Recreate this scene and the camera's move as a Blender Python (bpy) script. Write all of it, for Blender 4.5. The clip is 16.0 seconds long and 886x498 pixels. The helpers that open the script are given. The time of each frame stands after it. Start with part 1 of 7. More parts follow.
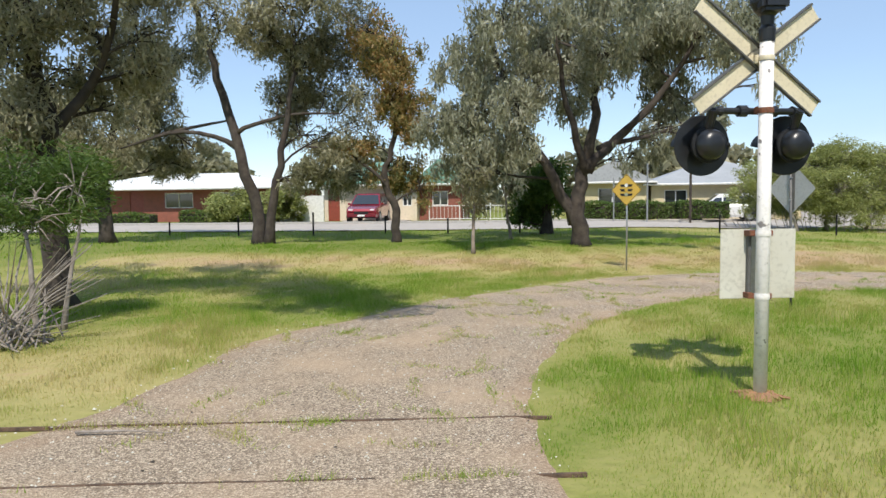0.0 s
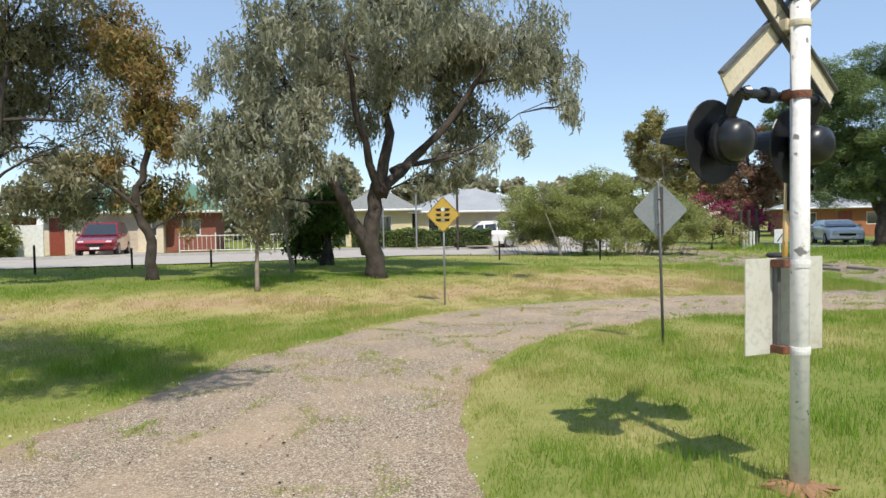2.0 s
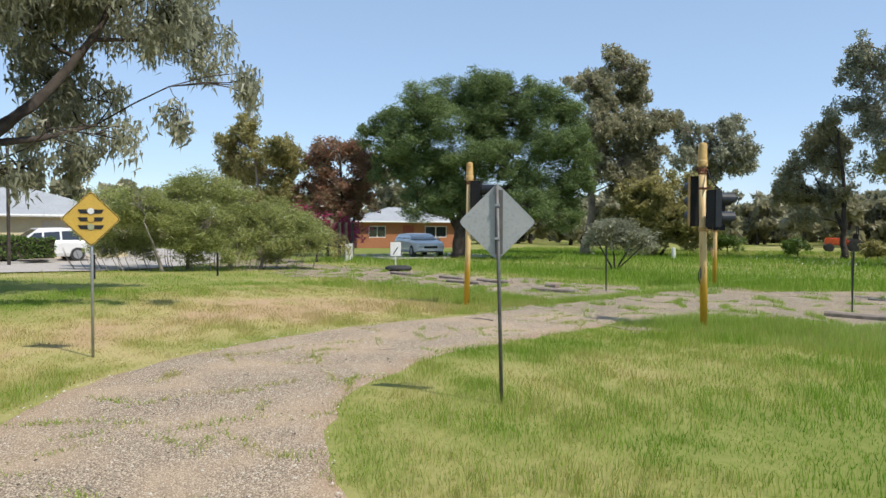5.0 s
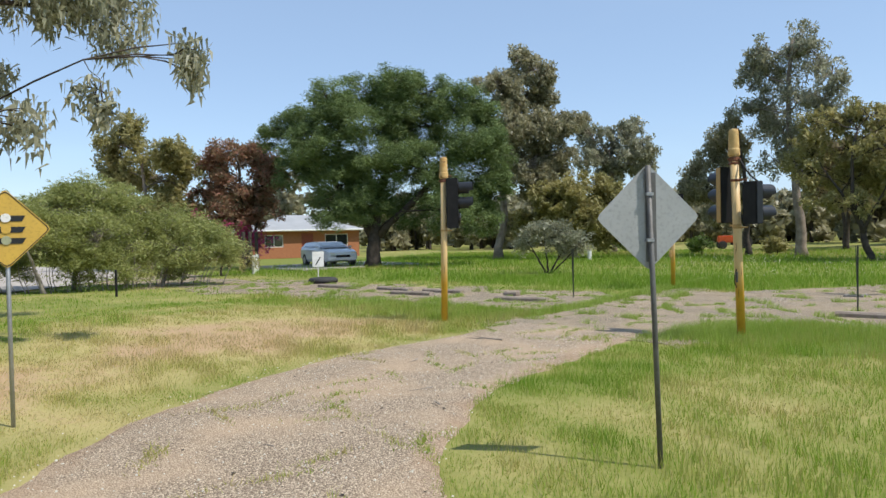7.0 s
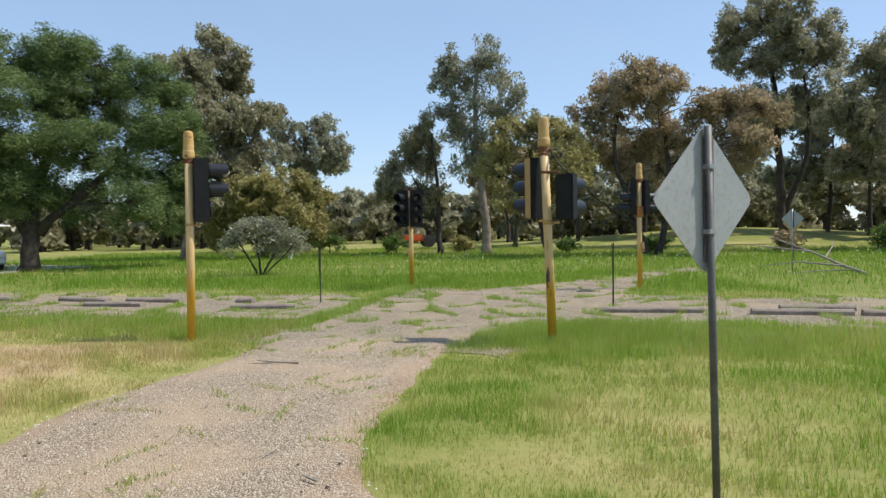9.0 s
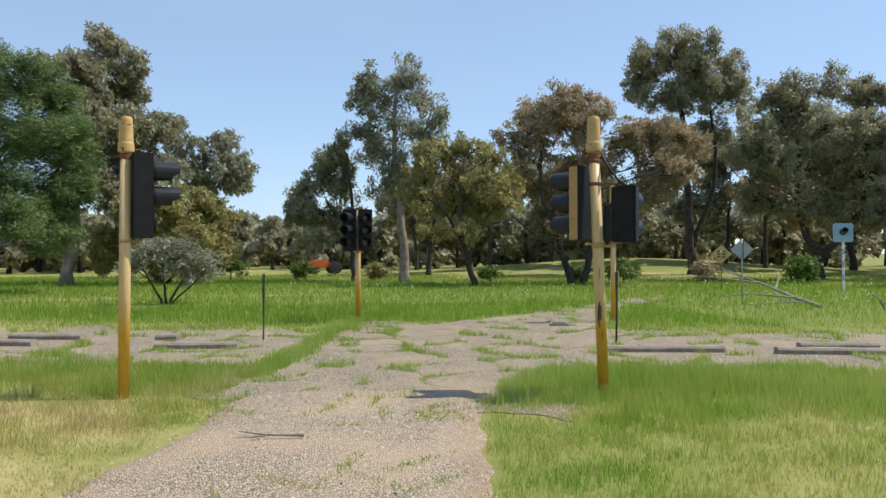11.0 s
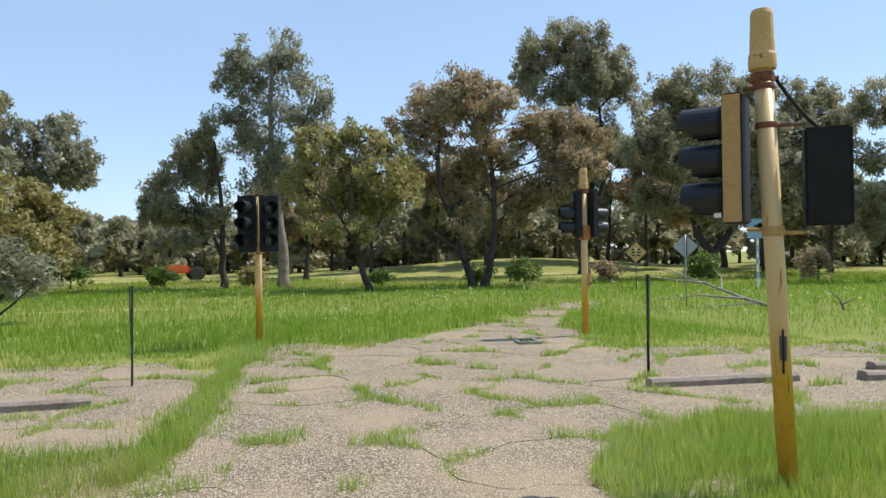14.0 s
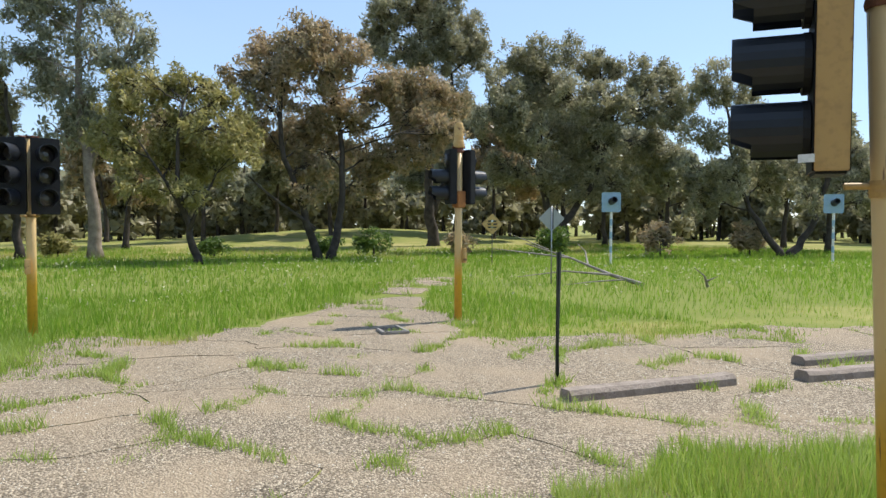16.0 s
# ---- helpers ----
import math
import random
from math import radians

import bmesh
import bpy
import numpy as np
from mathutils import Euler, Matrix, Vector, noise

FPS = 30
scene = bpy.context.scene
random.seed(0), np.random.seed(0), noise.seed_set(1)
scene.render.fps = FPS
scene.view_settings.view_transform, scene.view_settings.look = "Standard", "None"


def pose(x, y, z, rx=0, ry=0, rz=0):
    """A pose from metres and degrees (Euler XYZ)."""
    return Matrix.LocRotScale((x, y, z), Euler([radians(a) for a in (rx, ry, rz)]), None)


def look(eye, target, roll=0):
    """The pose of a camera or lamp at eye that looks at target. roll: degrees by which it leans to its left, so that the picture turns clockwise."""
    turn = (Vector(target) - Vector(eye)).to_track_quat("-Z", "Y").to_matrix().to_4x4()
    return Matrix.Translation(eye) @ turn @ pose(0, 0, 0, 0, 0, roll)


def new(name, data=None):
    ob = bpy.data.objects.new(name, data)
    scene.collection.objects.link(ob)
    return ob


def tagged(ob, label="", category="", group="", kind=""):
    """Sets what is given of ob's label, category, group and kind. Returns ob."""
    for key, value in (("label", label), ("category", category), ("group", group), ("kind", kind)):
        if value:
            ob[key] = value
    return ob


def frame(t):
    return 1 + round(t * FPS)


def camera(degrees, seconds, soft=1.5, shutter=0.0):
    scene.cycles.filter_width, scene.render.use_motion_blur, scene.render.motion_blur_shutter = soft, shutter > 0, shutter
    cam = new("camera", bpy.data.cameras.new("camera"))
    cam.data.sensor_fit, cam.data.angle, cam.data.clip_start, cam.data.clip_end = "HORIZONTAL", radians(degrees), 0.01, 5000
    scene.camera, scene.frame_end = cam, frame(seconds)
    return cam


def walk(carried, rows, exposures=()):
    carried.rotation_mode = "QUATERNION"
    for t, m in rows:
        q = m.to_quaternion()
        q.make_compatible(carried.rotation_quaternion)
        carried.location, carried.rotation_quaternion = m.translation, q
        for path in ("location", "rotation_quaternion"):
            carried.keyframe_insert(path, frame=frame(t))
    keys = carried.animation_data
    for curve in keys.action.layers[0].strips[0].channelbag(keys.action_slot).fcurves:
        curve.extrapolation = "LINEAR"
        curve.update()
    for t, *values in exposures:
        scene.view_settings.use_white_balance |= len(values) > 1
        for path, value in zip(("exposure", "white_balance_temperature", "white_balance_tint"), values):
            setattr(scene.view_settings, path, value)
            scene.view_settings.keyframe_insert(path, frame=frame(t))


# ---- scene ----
# ---- camera ----
cam = camera(63.6, 16.0)
PATH = [
    (0, (0.406, 0.399, 1.687), (0.476, 2.393, 1.541), -0.7),
    (0.5, (0.207, 1.074, 1.676), (0.468, 3.053, 1.555), -0.1),
    (1, (-0.025, 1.712, 1.662), (0.394, 3.665, 1.551), -0.3),
    (1.5, (-0.223, 2.382, 1.682), (0.239, 4.324, 1.568), -0.8),
    (2, (-0.344, 3.035, 1.638), (0.416, 4.883, 1.563), -1.0),
    (2.5, (-0.413, 3.771, 1.636), (0.605, 5.49, 1.533), -0.3),
    (3, (-0.454, 4.424, 1.615), (0.898, 5.894, 1.512), -0.8),
    (3.5, (-0.455, 5.157, 1.629), (1.044, 6.479, 1.552), -1.4),
    (3.7, (-0.438, 5.428, 1.622), (1.116, 6.684, 1.556), -0.4),
    (5.8, (-0.085, 8.447, 1.699), (1.626, 9.482, 1.658), -0.7),
    (6, (0.006, 8.707, 1.698), (1.716, 9.745, 1.676), -1.4),
    (6.5, (0.315, 9.327, 1.671), (2.078, 10.272, 1.647), -1.7),
    (7, (0.652, 9.956, 1.653), (2.493, 10.735, 1.612), -1.3),
    (7.5, (1.01, 10.534, 1.655), (2.933, 11.078, 1.592), -1.5),
    (8, (1.412, 11.088, 1.642), (3.386, 11.408, 1.621), -1.1),
    (8.5, (1.849, 11.597, 1.621), (3.848, 11.649, 1.607), -1.4),
    (9, (2.349, 12.077, 1.625), (4.345, 11.965, 1.564), -1.0),
    (9.5, (2.839, 12.543, 1.622), (4.826, 12.325, 1.575), -1.0),
    (10, (3.422, 12.904, 1.63), (5.399, 12.605, 1.643), -1.2),
    (10.2, (3.651, 13.04, 1.613), (5.626, 12.725, 1.636), -1.0),
    (12.3, (6.493, 13.802, 1.57), (8.392, 13.179, 1.515), -0.5),
    (12.5, (6.742, 13.831, 1.578), (8.634, 13.185, 1.518), -0.9),
    (13, (7.407, 13.888, 1.569), (9.258, 13.131, 1.555), -0.6),
    (13.5, (8.114, 13.921, 1.56), (9.976, 13.192, 1.58), -0.0),
    (14, (8.767, 13.875, 1.549), (10.604, 13.084, 1.565), -0.8),
    (14.5, (9.381, 13.715, 1.551), (11.202, 12.889, 1.502), -1.0),
    (15, (9.881, 13.498, 1.521), (11.642, 12.552, 1.452), -1.3),
    (15.5, (10.419, 13.184, 1.542), (12.075, 12.066, 1.46), -0.9),
    (16, (10.998, 12.974, 1.538), (12.618, 11.802, 1.468), 0.2),
]
walk(cam, [(t, look(eye, target, roll)) for t, eye, target, roll in PATH],
     exposures=[(0, 0.26), (9, 0.24), (13, 0.34), (16, 0.50)])

# ---- light ----
SUN_EL, SUN_AZ = 56.0, (-0.06, -1.0)          # elevation; ground direction towards the sun
world = bpy.data.worlds.new("sky")
scene.world = world
world.use_nodes = True
wn = world.node_tree.nodes
sky = wn.new("ShaderNodeTexSky")
sky.sky_type = "NISHITA"
sky.sun_disc = False
sky.sun_elevation = radians(SUN_EL)
sky.sun_rotation = math.atan2(SUN_AZ[0], SUN_AZ[1])
sky.air_density, sky.dust_density, sky.ozone_density = 0.88, 0.0, 2.0
# thin high cloud
wl = world.node_tree.links
tc = wn.new("ShaderNodeTexCoord")
mp = wn.new("ShaderNodeMapping")
mp.inputs["Scale"].default_value = (1.0, 1.6, 5.0)
cl = wn.new("ShaderNodeTexNoise")
cl.inputs["Scale"].default_value, cl.inputs["Detail"].default_value = 1.6, 6
cr = wn.new("ShaderNodeMapRange")
cr.inputs["From Min"].default_value, cr.inputs["From Max"].default_value = 0.45, 0.8
cr.inputs["To Min"].default_value, cr.inputs["To Max"].default_value = 0.5, 0.72
cm = wn.new("ShaderNodeMix")
cm.data_type = "RGBA"
cm.inputs["B"].default_value = (2.55, 3.5, 4.9, 1)
wl.new(tc.outputs["Generated"], mp.inputs["Vector"])
wl.new(mp.outputs["Vector"], cl.inputs["Vector"])
wl.new(cl.outputs["Fac"], cr.inputs["Value"])
wl.new(cr.outputs["Result"], cm.inputs["Factor"])
wl.new(sky.outputs["Color"], cm.inputs["A"])
wl.new(cm.outputs["Result"], wn["Background"].inputs["Color"])
wn["Background"].inputs["Strength"].default_value = 0.15
sun = new("sun", bpy.data.lights.new("sun", "SUN"))
sun.data.energy, sun.data.angle, sun.data.color = 4.0, radians(0.53), (1.0, 0.94, 0.84)
sun.matrix_world = look((0, 0, 30), (-SUN_AZ[0] * 10, -SUN_AZ[1] * 10, 30 - 10.02 * math.tan(radians(SUN_EL))))


# ---- materials ----
def mat(name, color, rough=0.7, metal=0.0, color2=None, scale=6.0, mix=(0.35, 0.7), bump=0.0, bump_scale=60.0, wear=None, wear_scale=14.0, wear_at=(0.6, 0.68), spec=0.5, coat=0.0):
    """Base colour varied at two scales, optional worn patches of another colour, fine relief."""
    m = bpy.data.materials.new(name)
    m.use_nodes = True
    n, l = m.node_tree.nodes, m.node_tree.links
    b = n["Principled BSDF"]
    b.inputs["Roughness"].default_value, b.inputs["Metallic"].default_value = rough, metal
    b.inputs["Specular IOR Level"].default_value, b.inputs["Coat Weight"].default_value = spec, coat
    co = n.new("ShaderNodeTexCoord").outputs["Object"]

    def noisy(s, lo, hi, detail=5):
        t = n.new("ShaderNodeTexNoise")
        t.inputs["Scale"].default_value, t.inputs["Detail"].default_value = s, detail
        l.new(co, t.inputs["Vector"])
        r = n.new("ShaderNodeMapRange")
        r.inputs["From Min"].default_value, r.inputs["From Max"].default_value = lo, hi
        l.new(t.outputs["Fac"], r.inputs["Value"])
        return r.outputs["Result"]

    def blend(fac, a, c):
        x = n.new("ShaderNodeMix")
        x.data_type = "RGBA"
        l.new(fac, x.inputs["Factor"])
        for s, v in (("A", a), ("B", c)):
            if isinstance(v, tuple):
                x.inputs[s].default_value = (*v, 1)
            else:
                l.new(v, x.inputs[s])
        return x.outputs["Result"]

    c2 = color2 or tuple(v * 0.8 for v in color)
    out = blend(noisy(scale, *mix), color, c2)
    out = blend(noisy(scale * 9, 0.5, 0.9), out, tuple(v * 0.72 for v in c2))
    if wear:
        out = blend(noisy(wear_scale, *wear_at, 8), out, wear)
    l.new(out, b.inputs["Base Color"])
    if bump:
        t = n.new("ShaderNodeTexNoise")
        t.inputs["Scale"].default_value, t.inputs["Detail"].default_value = bump_scale, 4
        l.new(co, t.inputs["Vector"])
        u = n.new("ShaderNodeBump")
        u.inputs["Strength"].default_value, u.inputs["Distance"].default_value = bump, 0.02
        l.new(t.outputs["Fac"], u.inputs["Height"])
        l.new(u.outputs["Normal"], b.inputs["Normal"])
    return m


def leaf_mat(name, *colors, through_light=0.48, rough=0.5):
    """Leaves: each takes its own shade, some light passes through."""
    m = bpy.data.materials.new(name)
    m.use_nodes = True
    n, l = m.node_tree.nodes, m.node_tree.links
    b = n["Principled BSDF"]
    b.inputs["Roughness"].default_value = rough
    g = n.new("ShaderNodeNewGeometry")
    r = n.new("ShaderNodeValToRGB")
    r.color_ramp.interpolation = "LINEAR"
    e = r.color_ramp.elements
    e[0].color, e[1].color = (*colors[0], 1), (*colors[-1], 1)
    for k, c in enumerate(colors[1:-1]):
        e.new((k + 1) / (len(colors) - 1)).color = (*c, 1)
    t = n.new("ShaderNodeTexNoise")
    t.inputs["Scale"].default_value, t.inputs["Detail"].default_value = 0.7, 3
    co = n.new("ShaderNodeTexCoord")
    l.new(co.outputs["Object"], t.inputs["Vector"])
    a = n.new("ShaderNodeMath")
    a.operation = "MULTIPLY_ADD"
    a.inputs[1].default_value = 0.55
    s = n.new("ShaderNodeMapRange")
    s.inputs["From Min"].default_value, s.inputs["From Max"].default_value, s.inputs["To Max"].default_value = 0.3, 0.7, 0.45
    l.new(g.outputs["Random Per Island"], a.inputs[0])
    l.new(t.outputs["Fac"], s.inputs["Value"])
    l.new(s.outputs["Result"], a.inputs[2])
    l.new(a.outputs["Value"], r.inputs["Fac"])
    l.new(r.outputs["Color"], b.inputs["Base Color"])
    tr = n.new("ShaderNodeBsdfTranslucent")
    l.new(r.outputs["Color"], tr.inputs["Color"])
    x = n.new("ShaderNodeMixShader")
    x.inputs["Fac"].default_value = through_light
    l.new(b.outputs["BSDF"], x.inputs[1])
    l.new(tr.outputs["BSDF"], x.inputs[2])
    l.new(x.outputs["Shader"], n["Material Output"].inputs["Surface"])
    return m


def grass_mat(name, blades):
    """Green to straw, by the dryness stored on the mesh and by noise."""
    m = bpy.data.materials.new(name)
    m.use_nodes = True
    n, l = m.node_tree.nodes, m.node_tree.links
    b = n["Principled BSDF"]
    b.inputs["Roughness"].default_value = 0.6 if blades else 0.95
    b.inputs["Specular IOR Level"].default_value = 0.3 if blades else 0.1
    at = n.new("ShaderNodeAttribute")
    at.attribute_name = "dry"
    add = n.new("ShaderNodeMath")
    add.operation = "MULTIPLY_ADD"
    add.inputs[1].default_value = 0.45 if blades else 0.35
    if blades:
        l.new(n.new("ShaderNodeNewGeometry").outputs["Random Per Island"], add.inputs[0])
    else:
        t = n.new("ShaderNodeTexNoise")
        t.inputs["Scale"].default_value, t.inputs["Detail"].default_value = 9.0, 8
        l.new(n.new("ShaderNodeTexCoord").outputs["Object"], t.inputs["Vector"])
        l.new(t.outputs["Fac"], add.inputs[0])
        u = n.new("ShaderNodeBump")
        u.inputs["Strength"].default_value, u.inputs["Distance"].default_value = 0.8, 0.03
        l.new(t.outputs["Fac"], u.inputs["Height"])
        l.new(u.outputs["Normal"], b.inputs["Normal"])
    l.new(at.outputs["Fac"], add.inputs[2])
    r = n.new("ShaderNodeValToRGB")
    e = r.color_ramp.elements
    if blades:
        e[0].position, e[0].color = 0.0, (0.14, 0.28, 0.022, 1)
        e[1].position, e[1].color = 1.15, (0.56, 0.46, 0.24, 1)
        e.new(0.3).color = (0.25, 0.39, 0.04, 1)
        e.new(0.6).color = (0.42, 0.43, 0.12, 1)
        e.new(0.85).color = (0.50, 0.42, 0.17, 1)
    else:
        e[0].position, e[0].color = 0.1, (0.12, 0.17, 0.03, 1)
        e[1].position, e[1].color = 1.2, (0.42, 0.30, 0.18, 1)
        e.new(0.45).color = (0.23, 0.24, 0.07, 1)
        e.new(0.85).color = (0.40, 0.34, 0.15, 1)
    l.new(add.outputs["Value"], r.inputs["Fac"])
    l.new(r.outputs["Color"], b.inputs["Base Color"])
    if blades:
        tr = n.new("ShaderNodeBsdfTranslucent")
        l.new(r.outputs["Color"], tr.inputs["Color"])
        x = n.new("ShaderNodeMixShader")
        x.inputs["Fac"].default_value = 0.5
        l.new(b.outputs["BSDF"], x.inputs[1])
        l.new(tr.outputs["BSDF"], x.inputs[2])
        l.new(x.outputs["Shader"], n["Material Output"].inputs["Surface"])
    return m


def seal_mat(name, stone_a, stone_b, binder, tint, fine):
    """Worn chip seal: small stones in a binder, with brown dusty patches."""
    m = bpy.data.materials.new(name)
    m.use_nodes = True
    n, l = m.node_tree.nodes, m.node_tree.links
    b = n["Principled BSDF"]
    b.inputs["Roughness"].default_value, b.inputs["Specular IOR Level"].default_value = 0.9, 0.25
    geo = n.new("ShaderNodeNewGeometry").outputs["Position"]
    v = n.new("ShaderNodeTexVoronoi")
    v.inputs["Scale"].default_value = fine
    v2 = n.new("ShaderNodeTexVoronoi")
    v2.inputs["Scale"].default_value = 28
    big = n.new("ShaderNodeTexNoise")
    big.inputs["Scale"].default_value, big.inputs["Detail"].default_value = 0.9, 9
    for t in (v, v2, big):
        l.new(geo, t.inputs["Vector"])
    sep = n.new("ShaderNodeSeparateColor")
    l.new(v.outputs["Color"], sep.inputs["Color"])

    def blend(fac, a, c, lo=0.0, hi=1.0, top=1.0):
        r = n.new("ShaderNodeMapRange")
        r.inputs["From Min"].default_value, r.inputs["From Max"].default_value, r.inputs["To Max"].default_value = lo, hi, top
        l.new(fac, r.inputs["Value"])
        x = n.new("ShaderNodeMix")
        x.data_type = "RGBA"
        l.new(r.outputs["Result"], x.inputs["Factor"])
        for s, q in (("A", a), ("B", c)):
            if isinstance(q, tuple):
                x.inputs[s].default_value = (*q, 1)
            else:
                l.new(q, x.inputs[s])
        return x.outputs["Result"]

    c = blend(sep.outputs["Red"], stone_a, stone_b)
    c = blend(v.outputs["Distance"], c, binder, 0.35, 0.75, 0.8)
    c = blend(v2.outputs["Distance"], c, binder, 0.55, 0.9, 0.5)
    c = blend(big.outputs["Fac"], c, tint, 0.45, 0.66, 0.65)
    info = n.new("ShaderNodeObjectInfo")
    c = blend(info.outputs["Random"], c, tint, 0.2, 1.0, 0.25)
    at = n.new("ShaderNodeAttribute")
    at.attribute_name = "dirt"
    grit = n.new("ShaderNodeTexNoise")
    grit.inputs["Scale"].default_value, grit.inputs["Detail"].default_value = 3.5, 8
    l.new(geo, grit.inputs["Vector"])
    add = n.new("ShaderNodeMath")
    add.operation = "MULTIPLY"
    l.new(at.outputs["Fac"], add.inputs[0])
    l.new(grit.outputs["Fac"], add.inputs[1])
    c = blend(add.outputs["Value"], c, (0.37, 0.245, 0.155), 0.25, 0.6, 0.55)
    l.new(c, b.inputs["Base Color"])
    u = n.new("ShaderNodeBump")
    u.invert = True
    u.inputs["Strength"].default_value, u.inputs["Distance"].default_value = 0.9, 0.014
    l.new(v.outputs["Distance"], u.inputs["Height"])
    l.new(u.outputs["Normal"], b.inputs["Normal"])
    return m


def fade_mat(name, low, high, z0, z1, rust):
    """Old gloss paint in two coats that meet at a height, chipped and rusted."""
    m = mat(name, low, 0.45, color2=low, scale=3, bump=0.08, bump_scale=30)
    n, l = m.node_tree.nodes, m.node_tree.links
    b = n["Principled BSDF"]
    sx = n.new("ShaderNodeSeparateXYZ")
    l.new(n.new("ShaderNodeTexCoord").outputs["Object"], sx.inputs["Vector"])
    old = b.inputs["Base Color"].links[0].from_socket
    t = n.new("ShaderNodeTexNoise")
    t.inputs["Scale"].default_value, t.inputs["Detail"].default_value = 9, 7
    r = n.new("ShaderNodeMapRange")
    r.inputs["From Min"].default_value, r.inputs["From Max"].default_value = z0, z1
    l.new(sx.outputs["Z"], r.inputs["Value"])
    x = n.new("ShaderNodeMix")
    x.data_type = "RGBA"
    x.inputs["B"].default_value = (*high, 1)
    l.new(r.outputs["Result"], x.inputs["Factor"])
    l.new(old, x.inputs["A"])
    w = n.new("ShaderNodeMapRange")
    w.inputs["From Min"].default_value, w.inputs["From Max"].default_value = 0.66, 0.70
    l.new(t.outputs["Fac"], w.inputs["Value"])
    y = n.new("ShaderNodeMix")
    y.data_type = "RGBA"
    y.inputs["B"].default_value = (*rust, 1)
    l.new(w.outputs["Result"], y.inputs["Factor"])
    l.new(x.outputs["Result"], y.inputs["A"])
    l.new(y.outputs["Result"], b.inputs["Base Color"])
    return m


def glass_mat(name, color, rough=0.05):
    m = mat(name, color, rough, color2=color, spec=0.8, coat=0.6)
    return m


M_GROUND, M_BLADE = grass_mat("turf_soil", False), grass_mat("grass_blade", True)
M_LUSH = leaf_mat("lush_grass_blade", (0.20, 0.31, 0.04), (0.30, 0.42, 0.06), (0.40, 0.50, 0.12), (0.54, 0.58, 0.27), through_light=0.5)
M_SEAL = seal_mat("chip_seal", (0.76, 0.63, 0.47), (0.27, 0.205, 0.15), (0.10, 0.075, 0.052), (0.50, 0.37, 0.25), 70)
M_SLAB = seal_mat("old_chip_seal", (0.68, 0.57, 0.42), (0.19, 0.15, 0.105), (0.06, 0.047, 0.032), (0.40, 0.31, 0.21), 66)
M_ROAD = mat("pale_asphalt", (0.44, 0.395, 0.35), 0.9, color2=(0.37, 0.335, 0.30), scale=1.5, bump=0.3)
M_EARTH = mat("red_earth", (0.36, 0.19, 0.10), 0.95, color2=(0.28, 0.16, 0.09), scale=5, bump=0.6)
M_BARK = mat("dark_bark", (0.034, 0.026, 0.021), 0.95, color2=(0.085, 0.068, 0.055), scale=4, bump=0.9, bump_scale=16)
M_BARK_PALE = mat("pale_bark", (0.34, 0.28, 0.23), 0.85, color2=(0.15, 0.115, 0.09), scale=2.5, bump=0.5, bump_scale=14)
M_DEAD = mat("weathered_dead_wood", (0.34, 0.30, 0.26), 0.9, color2=(0.2, 0.17, 0.14), scale=8, bump=0.5)
M_WHITE = mat("chipped_white_paint", (0.84, 0.81, 0.78), 0.5, color2=(0.76, 0.72, 0.68), scale=3, bump=0.15, bump_scale=40, wear=(0.22, 0.20, 0.19), wear_scale=11, wear_at=(0.64, 0.67))
M_RUST = mat("rusted_steel", (0.24, 0.085, 0.04), 0.85, color2=(0.13, 0.06, 0.04), scale=20, bump=0.5)
M_RAIL = mat("dark_rusted_rail", (0.17, 0.105, 0.065), 0.8, color2=(0.06, 0.04, 0.03), scale=15, bump=0.5)
M_BLACK = mat("black_enamel", (0.014, 0.015, 0.017), 0.32, color2=(0.022, 0.022, 0.024), scale=6, bump=0.05)
M_MATT = mat("matt_black", (0.010, 0.010, 0.011), 0.6, color2=(0.018, 0.018, 0.019), scale=8, spec=0.25)
M_NAVY = mat("bluish_black_plastic", (0.011, 0.013, 0.017), 0.42, color2=(0.018, 0.021, 0.027), scale=7, spec=0.4)
M_GALV = mat("galvanised_steel", (0.42, 0.43, 0.44), 0.5, 0.7, color2=(0.33, 0.34, 0.35), scale=12)
M_STEEL = mat("dull_grey_steel", (0.16, 0.16, 0.155), 0.6, 0.4, color2=(0.11, 0.105, 0.1), scale=10)
M_SIGNBACK = mat("bare_aluminium_sheet", (0.42, 0.43, 0.43), 0.55, 0.3, color2=(0.36, 0.37, 0.37), scale=4)
M_PLATE = mat("dusty_cream_sheet", (0.60, 0.58, 0.50), 0.6, color2=(0.54, 0.51, 0.43), scale=3, wear=(0.44, 0.38, 0.28), wear_scale=3)
M_CREAM = mat("cream_enamel", (0.70, 0.62, 0.45), 0.5, color2=(0.62, 0.54, 0.38), scale=4)
M_SIGN = mat("yellow_sign_sheet", (0.62, 0.40, 0.07), 0.45, color2=(0.56, 0.36, 0.07), scale=5)
M_POLE = fade_mat("yellow_and_cream_pole_paint", (0.66, 0.36, 0.035), (0.66, 0.46, 0.21), 0.7, 1.1, (0.16, 0.07, 0.03))
M_TAN = mat("tan_case_paint", (0.50, 0.31, 0.11), 0.55, color2=(0.44, 0.27, 0.10), scale=4, wear=(0.2, 0.09, 0.04), wear_scale=9, wear_at=(0.68, 0.72))
M_CAP = mat("faded_ochre_cap", (0.62, 0.42, 0.17), 0.6, color2=(0.52, 0.30, 0.09), scale=8, wear=(0.2, 0.1, 0.04), wear_scale=12, wear_at=(0.62, 0.68))
M_LENS = mat("dusty_dark_lens", (0.035, 0.03, 0.03), 0.2, color2=(0.05, 0.045, 0.04), spec=0.7)
